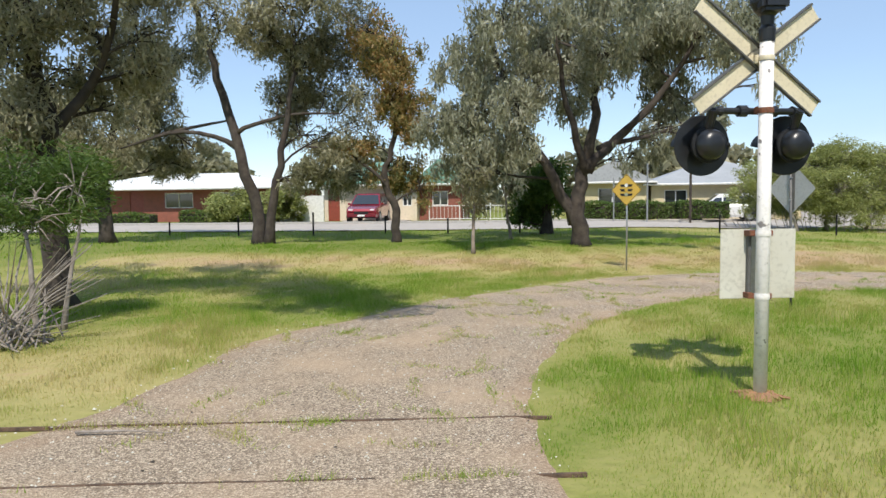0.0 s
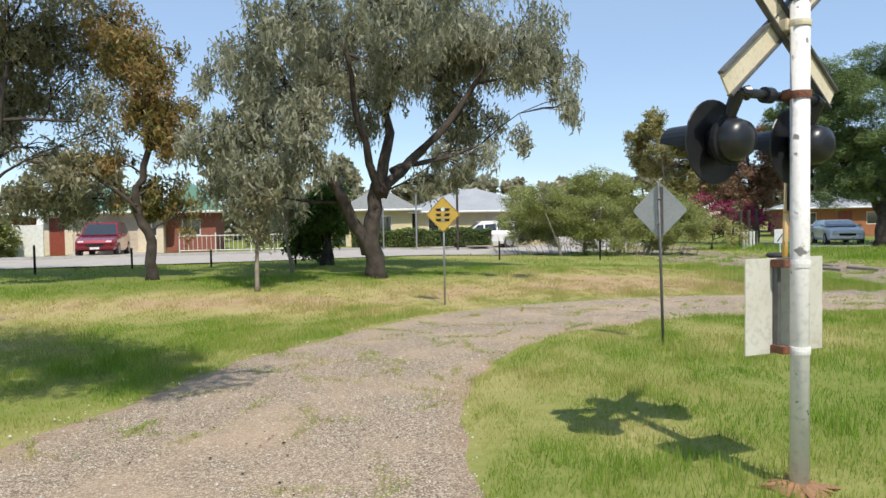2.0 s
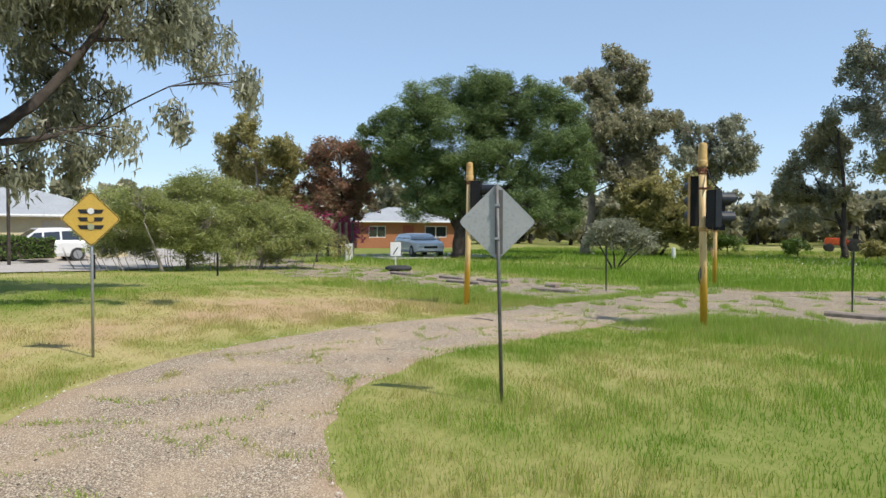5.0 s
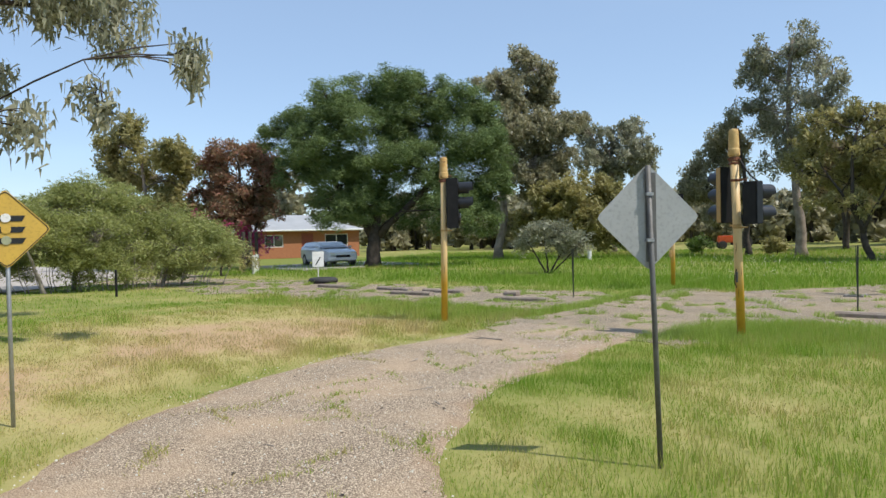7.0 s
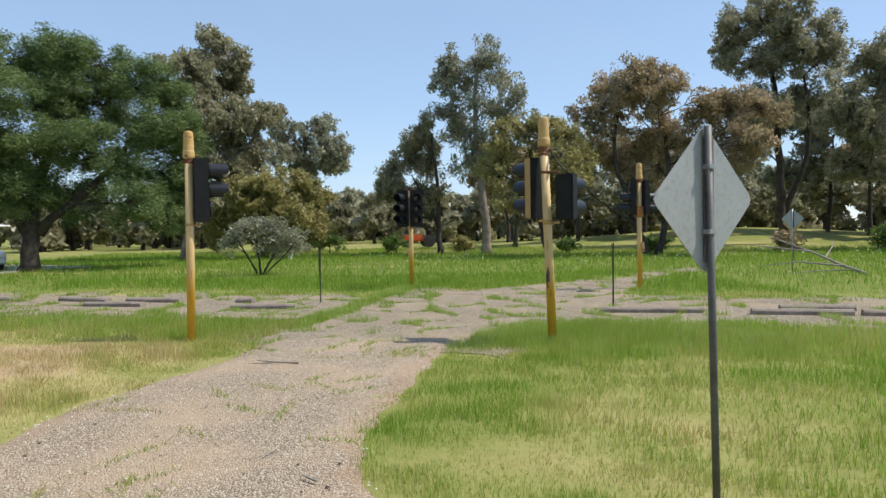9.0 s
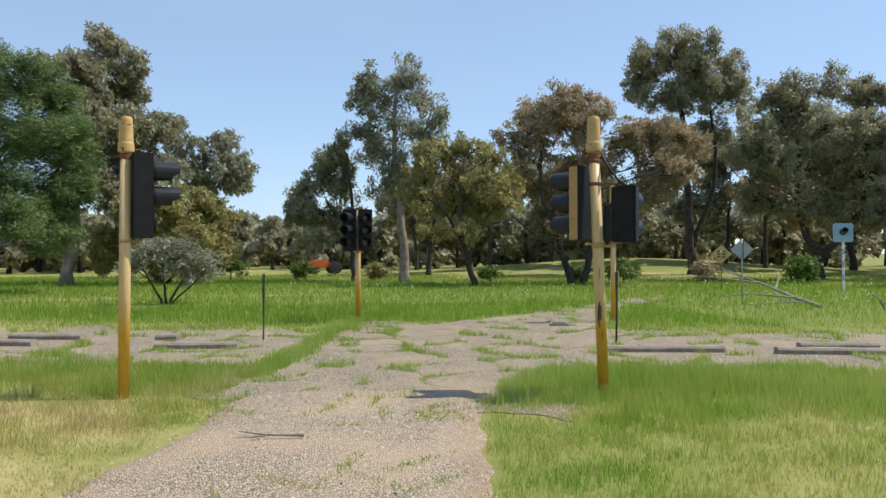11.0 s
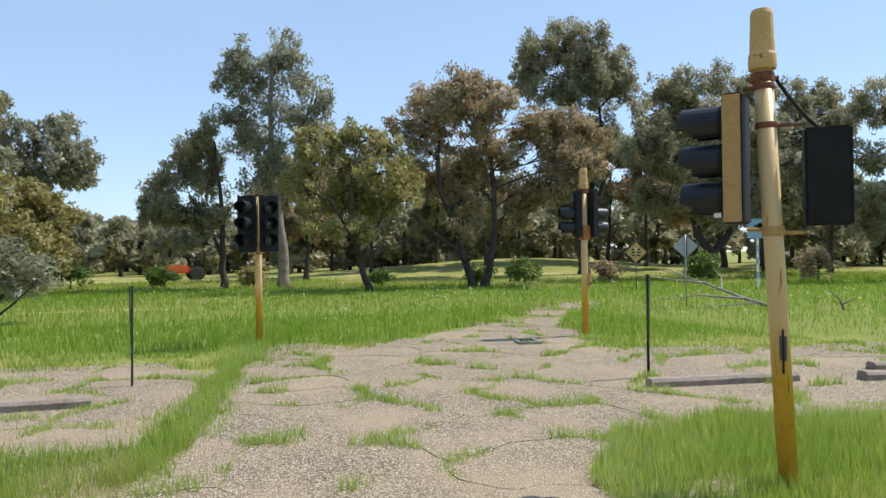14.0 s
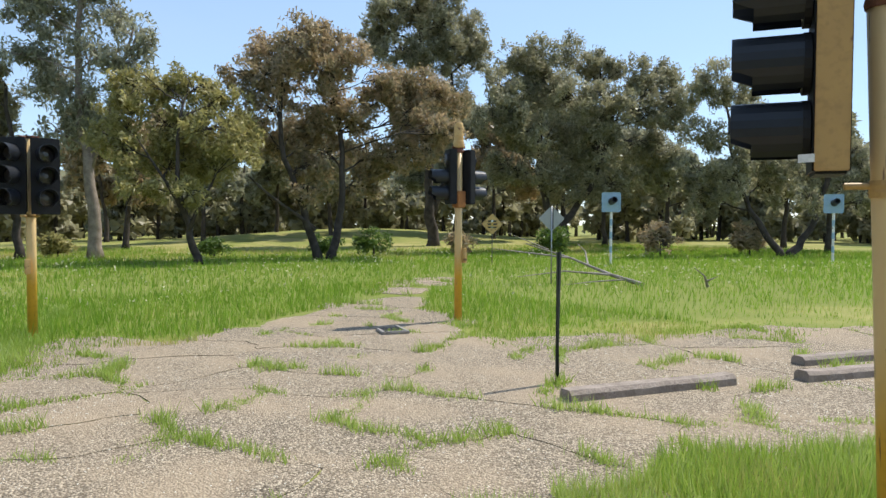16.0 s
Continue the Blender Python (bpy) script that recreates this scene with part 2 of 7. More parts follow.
M_PALE_LENS = mat("bleached_lens", (0.75, 0.74, 0.72), 0.3, color2=(0.65, 0.64, 0.6))
M_TIMBER = mat("grey_weathered_sleeper", (0.34, 0.28, 0.23), 0.9, color2=(0.22, 0.175, 0.14), scale=7, bump=0.7, bump_scale=35, wear=(0.5, 0.48, 0.45), wear_scale=25, wear_at=(0.68, 0.72))
M_RUBBER = mat("black_rubber", (0.025, 0.025, 0.026), 0.75, color2=(0.04, 0.038, 0.036), scale=9)
M_WSIGN = mat("white_sign_sheet", (0.78, 0.78, 0.76), 0.5)
M_BLUE = mat("pale_blue_board", (0.34, 0.48, 0.62), 0.5, color2=(0.28, 0.42, 0.56), scale=5)
M_BRICK = mat("red_brick", (0.30, 0.10, 0.07), 0.85, color2=(0.23, 0.085, 0.06), scale=3, bump=0.2)
M_CREAMW = mat("cream_render", (0.72, 0.62, 0.47), 0.85, color2=(0.64, 0.55, 0.42), scale=1)
M_CREAMB = mat("cream_brick", (0.66, 0.56, 0.34), 0.85, color2=(0.58, 0.49, 0.31), scale=2)
M_GREENROOF = mat("green_steel_roof", (0.16, 0.33, 0.25), 0.5, 0.1, color2=(0.19, 0.36, 0.28), scale=1)
M_GREYROOF = mat("grey_roof_sheet", (0.40, 0.41, 0.42), 0.55, 0.1, color2=(0.34, 0.35, 0.36), scale=1)
M_WHITEROOF = mat("white_roof_sheet", (0.80, 0.80, 0.79), 0.5, color2=(0.72, 0.72, 0.71), scale=1)
M_TRIM = mat("white_trim_paint", (0.80, 0.79, 0.76), 0.5)
M_DOOR = mat("pale_roller_door", (0.62, 0.54, 0.42), 0.5, color2=(0.58, 0.5, 0.39), scale=1)
M_REDDOOR = mat("red_brown_door_paint", (0.30, 0.07, 0.045), 0.5)
M_GLASS = glass_mat("dark_window_glass", (0.03, 0.035, 0.04))
M_CAR_RED = mat("dark_red_car_paint", (0.26, 0.012, 0.03), 0.25, 0.2, color2=(0.24, 0.012, 0.028), coat=0.8)
M_CAR_WHITE = mat("white_car_paint", (0.80, 0.80, 0.80), 0.3, color2=(0.76, 0.76, 0.76), coat=0.8)
M_CAR_BLUE = mat("pale_blue_car_paint", (0.68, 0.73, 0.78), 0.3, 0.0, color2=(0.64, 0.69, 0.75), coat=0.8)
M_LAMP = mat("clear_lamp_lens", (0.7, 0.7, 0.7), 0.15)
M_TAIL = mat("red_lamp_lens", (0.4, 0.02, 0.02), 0.2)
M_ORANGE = mat("orange_tractor_paint", (0.7, 0.12, 0.03), 0.5)
L_GUM = leaf_mat("gum_leaf", (0.16, 0.17, 0.10), (0.27, 0.275, 0.18), (0.41, 0.41, 0.29), (0.58, 0.56, 0.44), rough=0.42)
L_GUM_DARK = leaf_mat("dark_gum_leaf", (0.15, 0.15, 0.085), (0.26, 0.25, 0.14), (0.39, 0.365, 0.23), (0.54, 0.50, 0.36), rough=0.42)
L_OLIVE = leaf_mat("yellow_green_leaf", (0.15, 0.16, 0.055), (0.28, 0.26, 0.095), (0.42, 0.38, 0.15), (0.55, 0.46, 0.22))
L_BROWN = leaf_mat("bronze_green_leaf", (0.17, 0.155, 0.085), (0.30, 0.25, 0.14), (0.45, 0.34, 0.20), (0.60, 0.44, 0.28), rough=0.42)
L_ORANGE = leaf_mat("rust_and_green_leaf", (0.13, 0.15, 0.05), (0.25, 0.24, 0.08), (0.43, 0.29, 0.11), (0.50, 0.24, 0.10))
L_RED = leaf_mat("dark_red_leaf", (0.14, 0.13, 0.075), (0.26, 0.20, 0.11), (0.38, 0.18, 0.12), (0.42, 0.30, 0.17))
L_PINE = leaf_mat("pine_needle", (0.07, 0.105, 0.035), (0.12, 0.175, 0.055), (0.185, 0.25, 0.085), (0.27, 0.34, 0.14), through_light=0.3, rough=0.7)
L_BUSH = leaf_mat("bright_bush_leaf", (0.18, 0.20, 0.065), (0.28, 0.31, 0.095), (0.38, 0.41, 0.14), (0.47, 0.48, 0.21))
L_GREEN = leaf_mat("mid_green_leaf", (0.05, 0.10, 0.018), (0.09, 0.16, 0.03), (0.15, 0.22, 0.045), (0.22, 0.28, 0.08))
L_PINK = leaf_mat("magenta_flower", (0.3, 0.03, 0.10), (0.45, 0.05, 0.16), (0.55, 0.1, 0.25))
M_FLECK = leaf_mat("pale_meadow_fleck", (0.42, 0.46, 0.20), (0.55, 0.56, 0.32), (0.68, 0.66, 0.46))


# ---- mesh tools ----
def smoothstep(a, b, v):
    t = np.clip((np.asarray(v, float) - a) / (b - a), 0, 1)
    return t * t * (3 - 2 * t)


def ground_z(x, y):
    """The park is flat; it rises a little towards the street."""
    return 0.25 * smoothstep(15, 23, y) * (1 - smoothstep(9, 18, x))


def gz(x, y):
    return float(ground_z(x, y))


def part(name, bm, material, parent=None, label="", smooth=False):
    me = bpy.data.meshes.new(name)
    bm.to_mesh(me)
    bm.free()
    me.materials.append(material)
    if smooth:
        me.polygons.foreach_set("use_smooth", [True] * len(me.polygons))
    ob = new(name, me)
    if parent is not None:
        ob.parent = parent
    if label:
        ob["label"] = label
    return ob


def np_mesh(name, verts, faces, material, parent=None):
    """A mesh from arrays: verts n x 3, faces m x 3 or m x 4."""
    me = bpy.data.meshes.new(name)
    k = faces.shape[1]
    me.vertices.add(len(verts))
    me.vertices.foreach_set("co", np.ascontiguousarray(verts, np.float32).ravel())
    me.loops.add(faces.size)
    me.loops.foreach_set("vertex_index", np.ascontiguousarray(faces, np.int32).ravel())
    me.polygons.add(len(faces))
    me.polygons.foreach_set("loop_start", np.arange(0, faces.size, k, dtype=np.int32))
    me.update(calc_edges=True)
    me.materials.append(material)
    ob = new(name, me)
    if parent is not None:
        ob.parent = parent
    return ob


def thing(name, x, y, z=0.0, rz=0.0, label="", category="", group="", kind=""):
    e = new(name)
    e.empty_display_size = 0.2
    e.matrix_world = pose(x, y, z, 0, 0, rz)
    return tagged(e, label, category, group, kind)


def box(bm, x0, y0, z0, x1, y1, z1, bevel=0.0, m=None):
    """A box, its edges rounded; m places it."""
    c = Matrix.Translation(((x0 + x1) / 2, (y0 + y1) / 2, (z0 + z1) / 2)) @ Matrix.Diagonal((abs(x1 - x0), abs(y1 - y0), abs(z1 - z0), 1))
    t = bmesh.new()
    bmesh.ops.create_cube(t, size=1, matrix=c)
    if bevel:
        bmesh.ops.bevel(t, geom=t.edges[:], offset=bevel, segments=2, affect="EDGES")
    if m:
        bmesh.ops.transform(t, matrix=m, verts=t.verts[:])
    me = bpy.data.meshes.new("tmp")
    t.to_mesh(me)
    t.free()
    bm.from_mesh(me)
    bpy.data.meshes.remove(me)
    return bm


def tube(bm, pts, radii, sides=10, caps=True):
    """A tapering tube along points."""
    pts = [Vector(p) for p in pts]
    rings = []
    for k, p in enumerate(pts):
        d = (pts[min(k + 1, len(pts) - 1)] - pts[max(k - 1, 0)]).normalized()
        a = d.orthogonal().normalized() if abs(d.z) < 0.9 else Vector((1, 0, 0)).cross(d).normalized()
        if k and a.dot(last) < 0:
            a = -a
        last = a
        b = d.cross(a)
        r = radii[k] if hasattr(radii, "__len__") else radii
        rings.append([bm.verts.new(p + (a * math.cos(2 * math.pi * i / sides) + b * math.sin(2 * math.pi * i / sides)) * r) for i in range(sides)])
    for u, v in zip(rings, rings[1:]):
        for i in range(sides):
            bm.faces.new((u[i], u[(i + 1) % sides], v[(i + 1) % sides], v[i]))
    if caps:
        bm.faces.new(rings[0][::-1])
        bm.faces.new(rings[-1])
    return bm


def lathe(bm, profile, sides=24, m=None):
    """A turned shape from (radius, height) pairs."""
    made = []
    for r, z in profile:
        made.append([bm.verts.new((r * math.cos(2 * math.pi * i / sides), r * math.sin(2 * math.pi * i / sides), z)) for i in range(sides)])
    for u, v in zip(made, made[1:]):
        for i in range(sides):
            bm.faces.new((u[i], u[(i + 1) % sides], v[(i + 1) % sides], v[i]))
    bm.faces.new(made[0][::-1])
    bm.faces.new(made[-1])
    if m:
        bmesh.ops.transform(bm, matrix=m, verts=[v for r in made for v in r])
    return bm


def plate(bm, outline, depth, m=None, bevel=0.0):
    """A flat sheet cut to an outline in x, z and given depth along y."""
    t = bmesh.new()
    f = t.faces.new([t.verts.new((x, 0, z)) for x, z in outline])
    got = bmesh.ops.extrude_face_region(t, geom=[f])
    bmesh.ops.translate(t, vec=(0, depth, 0), verts=[v for v in got["geom"] if isinstance(v, bmesh.types.BMVert)])
    bmesh.ops.recalc_face_normals(t, faces=t.faces[:])
    if bevel:
        bmesh.ops.bevel(t, geom=t.edges[:], offset=bevel, segments=1, affect="EDGES")
    if m:
        bmesh.ops.transform(t, matrix=m, verts=t.verts[:])
    me = bpy.data.meshes.new("tmp")
    t.to_mesh(me)
    t.free()
    bm.from_mesh(me)
    bpy.data.meshes.remove(me)
    return bm


def B():
    return bmesh.new()


def smooth_line(pts, n):
    """n points evenly along a smooth curve through pts."""
    p = np.array(pts, float)
    p = np.vstack([2 * p[0] - p[1], p, 2 * p[-1] - p[-2]])
    out = []
    for a, b, c, d in zip(p, p[1:], p[2:], p[3:]):
        for t in np.linspace(0, 1, 24, endpoint=False):
            out.append(0.5 * ((2 * b) + (c - a) * t + (2 * a - 5 * b + 4 * c - d) * t * t + (3 * b - a - 3 * c + d) * t ** 3))
    out = np.array(out + [p[-2]])
    s = np.r_[0, np.cumsum(np.hypot(*np.diff(out, axis=0).T))]
    u = np.linspace(0, s[-1], n)
    return np.stack([np.interp(u, s, out[:, 0]), np.interp(u, s, out[:, 1])], 1)


def wob(x, y, s, seed=0.0):
    return noise.noise(Vector((x * s, y * s, seed)))


def wob_np(x, y, s, seed=0):
    """Cheap smooth noise on arrays, about -1 to 1."""
    g = np.random.RandomState(seed)
    v = np.zeros_like(x)
    for k in range(5):
        a, ph, f = g.uniform(0, 2 * np.pi), g.uniform(0, 2 * np.pi), s * g.uniform(0.6, 1.9)
        v += np.sin((x * np.cos(a) + y * np.sin(a)) * f * 2 * np.pi + ph + 1.3 * np.sin((x * np.sin(a) - y * np.cos(a)) * f * 3 + ph))
    return v / 3.2


# ---- ground, path, street ----
# the drive: edges from the rail crossing round to the junction
EDGE_L = smooth_line([(-6.5, 2.2), (-4.2, 4.3), (-2.5, 5.7), (-2.0, 7.3), (-1.44, 9.3), (-0.34, 10.7), (0.62, 12.05), (1.92, 13.1), (3.0, 14.0), (4.66, 14.95), (6.5, 15.3), (8.5, 15.3), (9.9, 15.0), (11.4, 14.4), (13.1, 14.0)], 160)
EDGE_R = smooth_line([(1.2, -3.0), (1.3, 3.0), (1.32, 5.1), (1.42, 6.3), (1.74, 7.5), (2.5, 9.3), (3.5, 10.6), (4.6, 11.5), (5.5, 12.0), (7.0, 12.3), (8.5, 12.25), (10.0, 11.95), (11.6, 11.6), (12.6, 11.3)], 160)
# junction frame: P along the drive, C along the cross street
P2, C2 = np.array((0.954, -0.30)), np.array((0.30, 0.954))


def junction(x, y):
    return x * P2[0] + y * P2[1], x * C2[0] + y * C2[1]


def in_drive(x, y):
    """True where the drive lies, for arrays."""
    poly = np.vstack([EDGE_L, EDGE_R[::-1]])
    inside = np.zeros(np.shape(x), bool)
    for (ax, ay), (bx, by) in zip(poly, np.roll(poly, -1, 0)):
        hit = ((ay > y) != (by > y)) & (x < (bx - ax) * (y - ay) / (by - ay + 1e-12) + ax)
        inside ^= hit
    return inside


def in_junction(x, y):
    """True on the broken seal of the junction, the cross street and the drive beyond it."""
    p, c = junction(x, y)
    w = 0.25 * wob_np(x, y, 0.35, 5)
    cross = (p > 10.35 + w) & (p < 14.6 + w) & (c > -22) & (c < 40)
    mid = (p > 8.2) & (p < 16.2) & (c > 14.3 - 0.35 * np.clip(p - 9, 0, 6) + w * 0.5) & (c < 17.5 - 0.2 * np.clip(p - 13.5, 0, 9))
    k = np.clip(p - 16, 0, 30)
    far = (p >= 16) & (p < 27) & (c > 12.1 - 0.035 * k * k + w) & (c < 16.2 - 0.62 * np.clip(k, 0, 4) - 0.045 * k * k + w)
    joint = (np.abs(c - 17.55 - 0.05 * (p - 10)) < 0.22) & (p > 9.5)
    return (cross | mid | far) & ~joint


STREET = smooth_line([(-90, 53), (-40, 43), (-15, 37.4), (0, 35.1), (8, 35.0), (15, 36.4), (21, 38.4), (26, 43), (30, 51), (34, 63)], 140)


def on_street(x, y):
    out = np.zeros(np.shape(x), bool)
    far = y > 24
    d = ((x[far][:, None] - STREET[:, 0]) ** 2 + (y[far][:, None] - STREET[:, 1]) ** 2).min(1)
    out[far] = d < 4.0 ** 2
    return out


def dryness(x, y):
    """0 lush green to 1 straw; the street verge also carries some tree shade."""
    d = 0.21 + 0.20 * wob_np(x, y, 0.16, 1) + 0.17 * wob_np(x, y, 0.6, 2)
    s = y + 0.12 * x
    d += 0.50 * np.exp(-(((s - 18.3) / 1.7) ** 2)) * (x < 13) * (x > -8)
    d += 0.34 * np.exp(-(((x - 9.5) / 4) ** 2 + ((y - 18.5) / 2.6) ** 2))
    d += 0.14 * np.exp(-(((x - 3.4) / 2.2) ** 2 + ((y - 6.0) / 3.0) ** 2))
    d += 0.18 * np.exp(-(((x - 8.0) / 3.0) ** 2 + ((y - 10.2) / 1.6) ** 2))
    d += 0.22 * np.exp(-(((x + 3.2) / 1.6) ** 2 + ((y - 9) / 4) ** 2))
    p, c = junction(x, y)
    d -= 0.42 * smoothstep(15.5, 18, p) * (1 - smoothstep(34, 44, p))
    # lush verge grass, greener still: the trees' shade put into its colour
    d -= 0.36 * smoothstep(20, 22, y) * (x < 9)
    d -= 0.2 * np.exp(-(((x - 9) / 4) ** 2 + ((y - 6) / 3.0) ** 2))
    d += 0.25 * smoothstep(0.6, 0.95, wob_np(x, y, 0.11, 9)) * (p > 20)
    tr = np.abs(x - 32.4 - 0.6 * np.sin(y * 0.5))
    d += 0.7 * np.exp(-((tr / 0.5) ** 2)) * smoothstep(12.0, 13.0, y) * (y < 34)
    return np.clip(d, 0.0, 1.0)


def dist_path(x, y):
    """Distance to the way walked."""
    way = smooth_line([(0.4, 0.4), (-0.4, 4), (-0.1, 8.4), (1.4, 11), (3.5, 12.9), (7, 13.9), (11, 13)], 30)
    return np.sqrt(((x[:, None] - way[:, 0]) ** 2 + (y[:, None] - way[:, 1]) ** 2).min(1))


def build_ground():
    """One sheet: fine near the way, coarse out to the horizon."""
    xs = np.r_[-900, -500, -250, -120, -70, np.arange(-45, 71, 0.6), 90, 130, 250, 500, 900]
    ys = np.r_[-900, -500, -250, -120, -70, np.arange(-40, 61, 0.6), 80, 120, 250, 500, 900]
    X, Y = np.meshgrid(xs, ys)
    x, y = X.ravel(), Y.ravel()
    pj, cj = junction(x, y)
    calm = smoothstep(6.5, 8, pj) * (1 - smoothstep(17, 19, pj))
    z = ground_z(x, y) + 0.012 * wob_np(x, y, 0.3, 4) * (1 - calm)
    # the fairway bank to the south-east
    z += 0.9 * np.exp(-(((x - 62) / 10) ** 2 + ((y + 16) / 14) ** 2)) * 1.3
    i = np.arange(len(x)).reshape(len(ys), len(xs))
    f = np.stack([i[:-1, :-1], i[:-1, 1:], i[1:, 1:], i[1:, :-1]], -1).reshape(-1, 4)
    ob = np_mesh("ground", np.stack([x, y, z - 0.012], 1), f, M_GROUND)
    d = ob.data.attributes.new("dry", "FLOAT", "POINT")
    near = (np.abs(x) < 80) & (np.abs(y) < 70)
    d.data.foreach_set("value", np.where(near, dryness(x, y) * 0.9 + 0.12, 0.3).astype(np.float32))
    ob.data.polygons.foreach_set("use_smooth", [True] * len(f))
    return tagged(ob, "park ground of thin turf over brown soil", "ground", kind="structure")


build_ground()


def build_drive():
    n, k = 160, 15
    v = []
    for i in range(n):
        a, b = Vector(EDGE_L[i]), Vector(EDGE_R[i])
        for j in range(k):
            t = j / (k - 1)
            p = a.lerp(b, t)
            if j in (0, k - 1):
                p += (b - a).normalized() * (0.10 * wob(p.x, p.y, 2.1) + 0.05 * wob(p.x, p.y, 7, 3))
            v.append((p.x, p.y, (0.02 if 0 < j < k - 1 else -0.02) + 0.010 * wob(p.x, p.y, 0.8, 5)))
    i = np.arange(n * k).reshape(n, k)
    f = np.stack([i[:-1, :-1], i[1:, :-1], i[1:, 1:], i[:-1, 1:]], -1).reshape(-1, 4)[:, ::-1]
    ob = np_mesh("path", np.array(v), f, M_SEAL)
    edge = np.abs(np.linspace(-1, 1, k))
    dirt = ob.data.attributes.new("dirt", "FLOAT", "POINT")
    dirt.data.foreach_set("value", np.tile(smoothstep(0.55, 1.0, edge), n).astype(np.float32))
    ob.data.polygons.foreach_set("use_smooth", [True] * len(f))
    return tagged(ob, "worn grey-brown chip seal drive curving through the grass", "path", kind="structure")


drive = build_drive()


def build_street():
    t = np.gradient(STREET, axis=0)
    t /= np.linalg.norm(t, axis=1, keepdims=True)
    nrm = np.stack([-t[:, 1], t[:, 0]], 1)
    bm, prev = B(), None
    for o, n in zip(STREET, nrm):
        row = []
        for d in (-3.9, 0, 3.9):
            p = o + n * d
            row.append(bm.verts.new((p[0], p[1], gz(*p) + 0.03 + (0.05 if d == 0 else 0))))
        if prev:
            for a in (0, 1):
                bm.faces.new((prev[a], row[a], row[a + 1], prev[a + 1]))
        prev = row
    tagged(part("road", bm, M_ROAD), "pale sun-bleached asphalt residential street", "road", kind="structure")
    kb, prev = B(), None
    for o, n in zip(STREET, nrm):
        row = [kb.verts.new((o[0] + n[0] * e, o[1] + n[1] * e, gz(o[0], o[1]) + h)) for e, h in ((3.92, 0.0), (3.93, 0.15), (4.09, 0.15), (4.12, 0.0))]
        if prev:
            for a in range(3):
                kb.faces.new((prev[a], row[a], row[a + 1], prev[a + 1]))
        prev = row
    tagged(part("kerb", kb, mat("concrete_kerb", (0.42, 0.40, 0.37), 0.9)), "pale concrete street kerb", "kerb", kind="structure")
    for nm, pts, lab in (("driveway", [(-3.6, 39.4), (-1.0, 39.0), (0.2, 45.2), (-4.4, 46.0)], "pale concrete driveway before the garage"),
                         ("parking_pad", [(30.5, 30.2), (37.5, 27.0), (41.0, 32.5), (33.5, 36.5)], "pale gravel parking pad under the trees"),
                         ("forecourt", [(16.4, 40.9), (21.6, 42.4), (20.5, 46.0), (15.5, 45.0)], "pale concrete driveway beside the hedge")):
        bm = B()
        top = [bm.verts.new((x, y, gz(x, y) + 0.06)) for x, y in pts]
        low = [bm.verts.new((x, y, gz(x, y) - 0.05)) for x, y in pts]
        bm.faces.new(top)
        for k in range(4):
            bm.faces.new((low[k], low[(k + 1) % 4], top[(k + 1) % 4], top[k]))
        tagged(part(nm, bm, M_ROAD), lab, "driveway", kind="structure")


build_street()


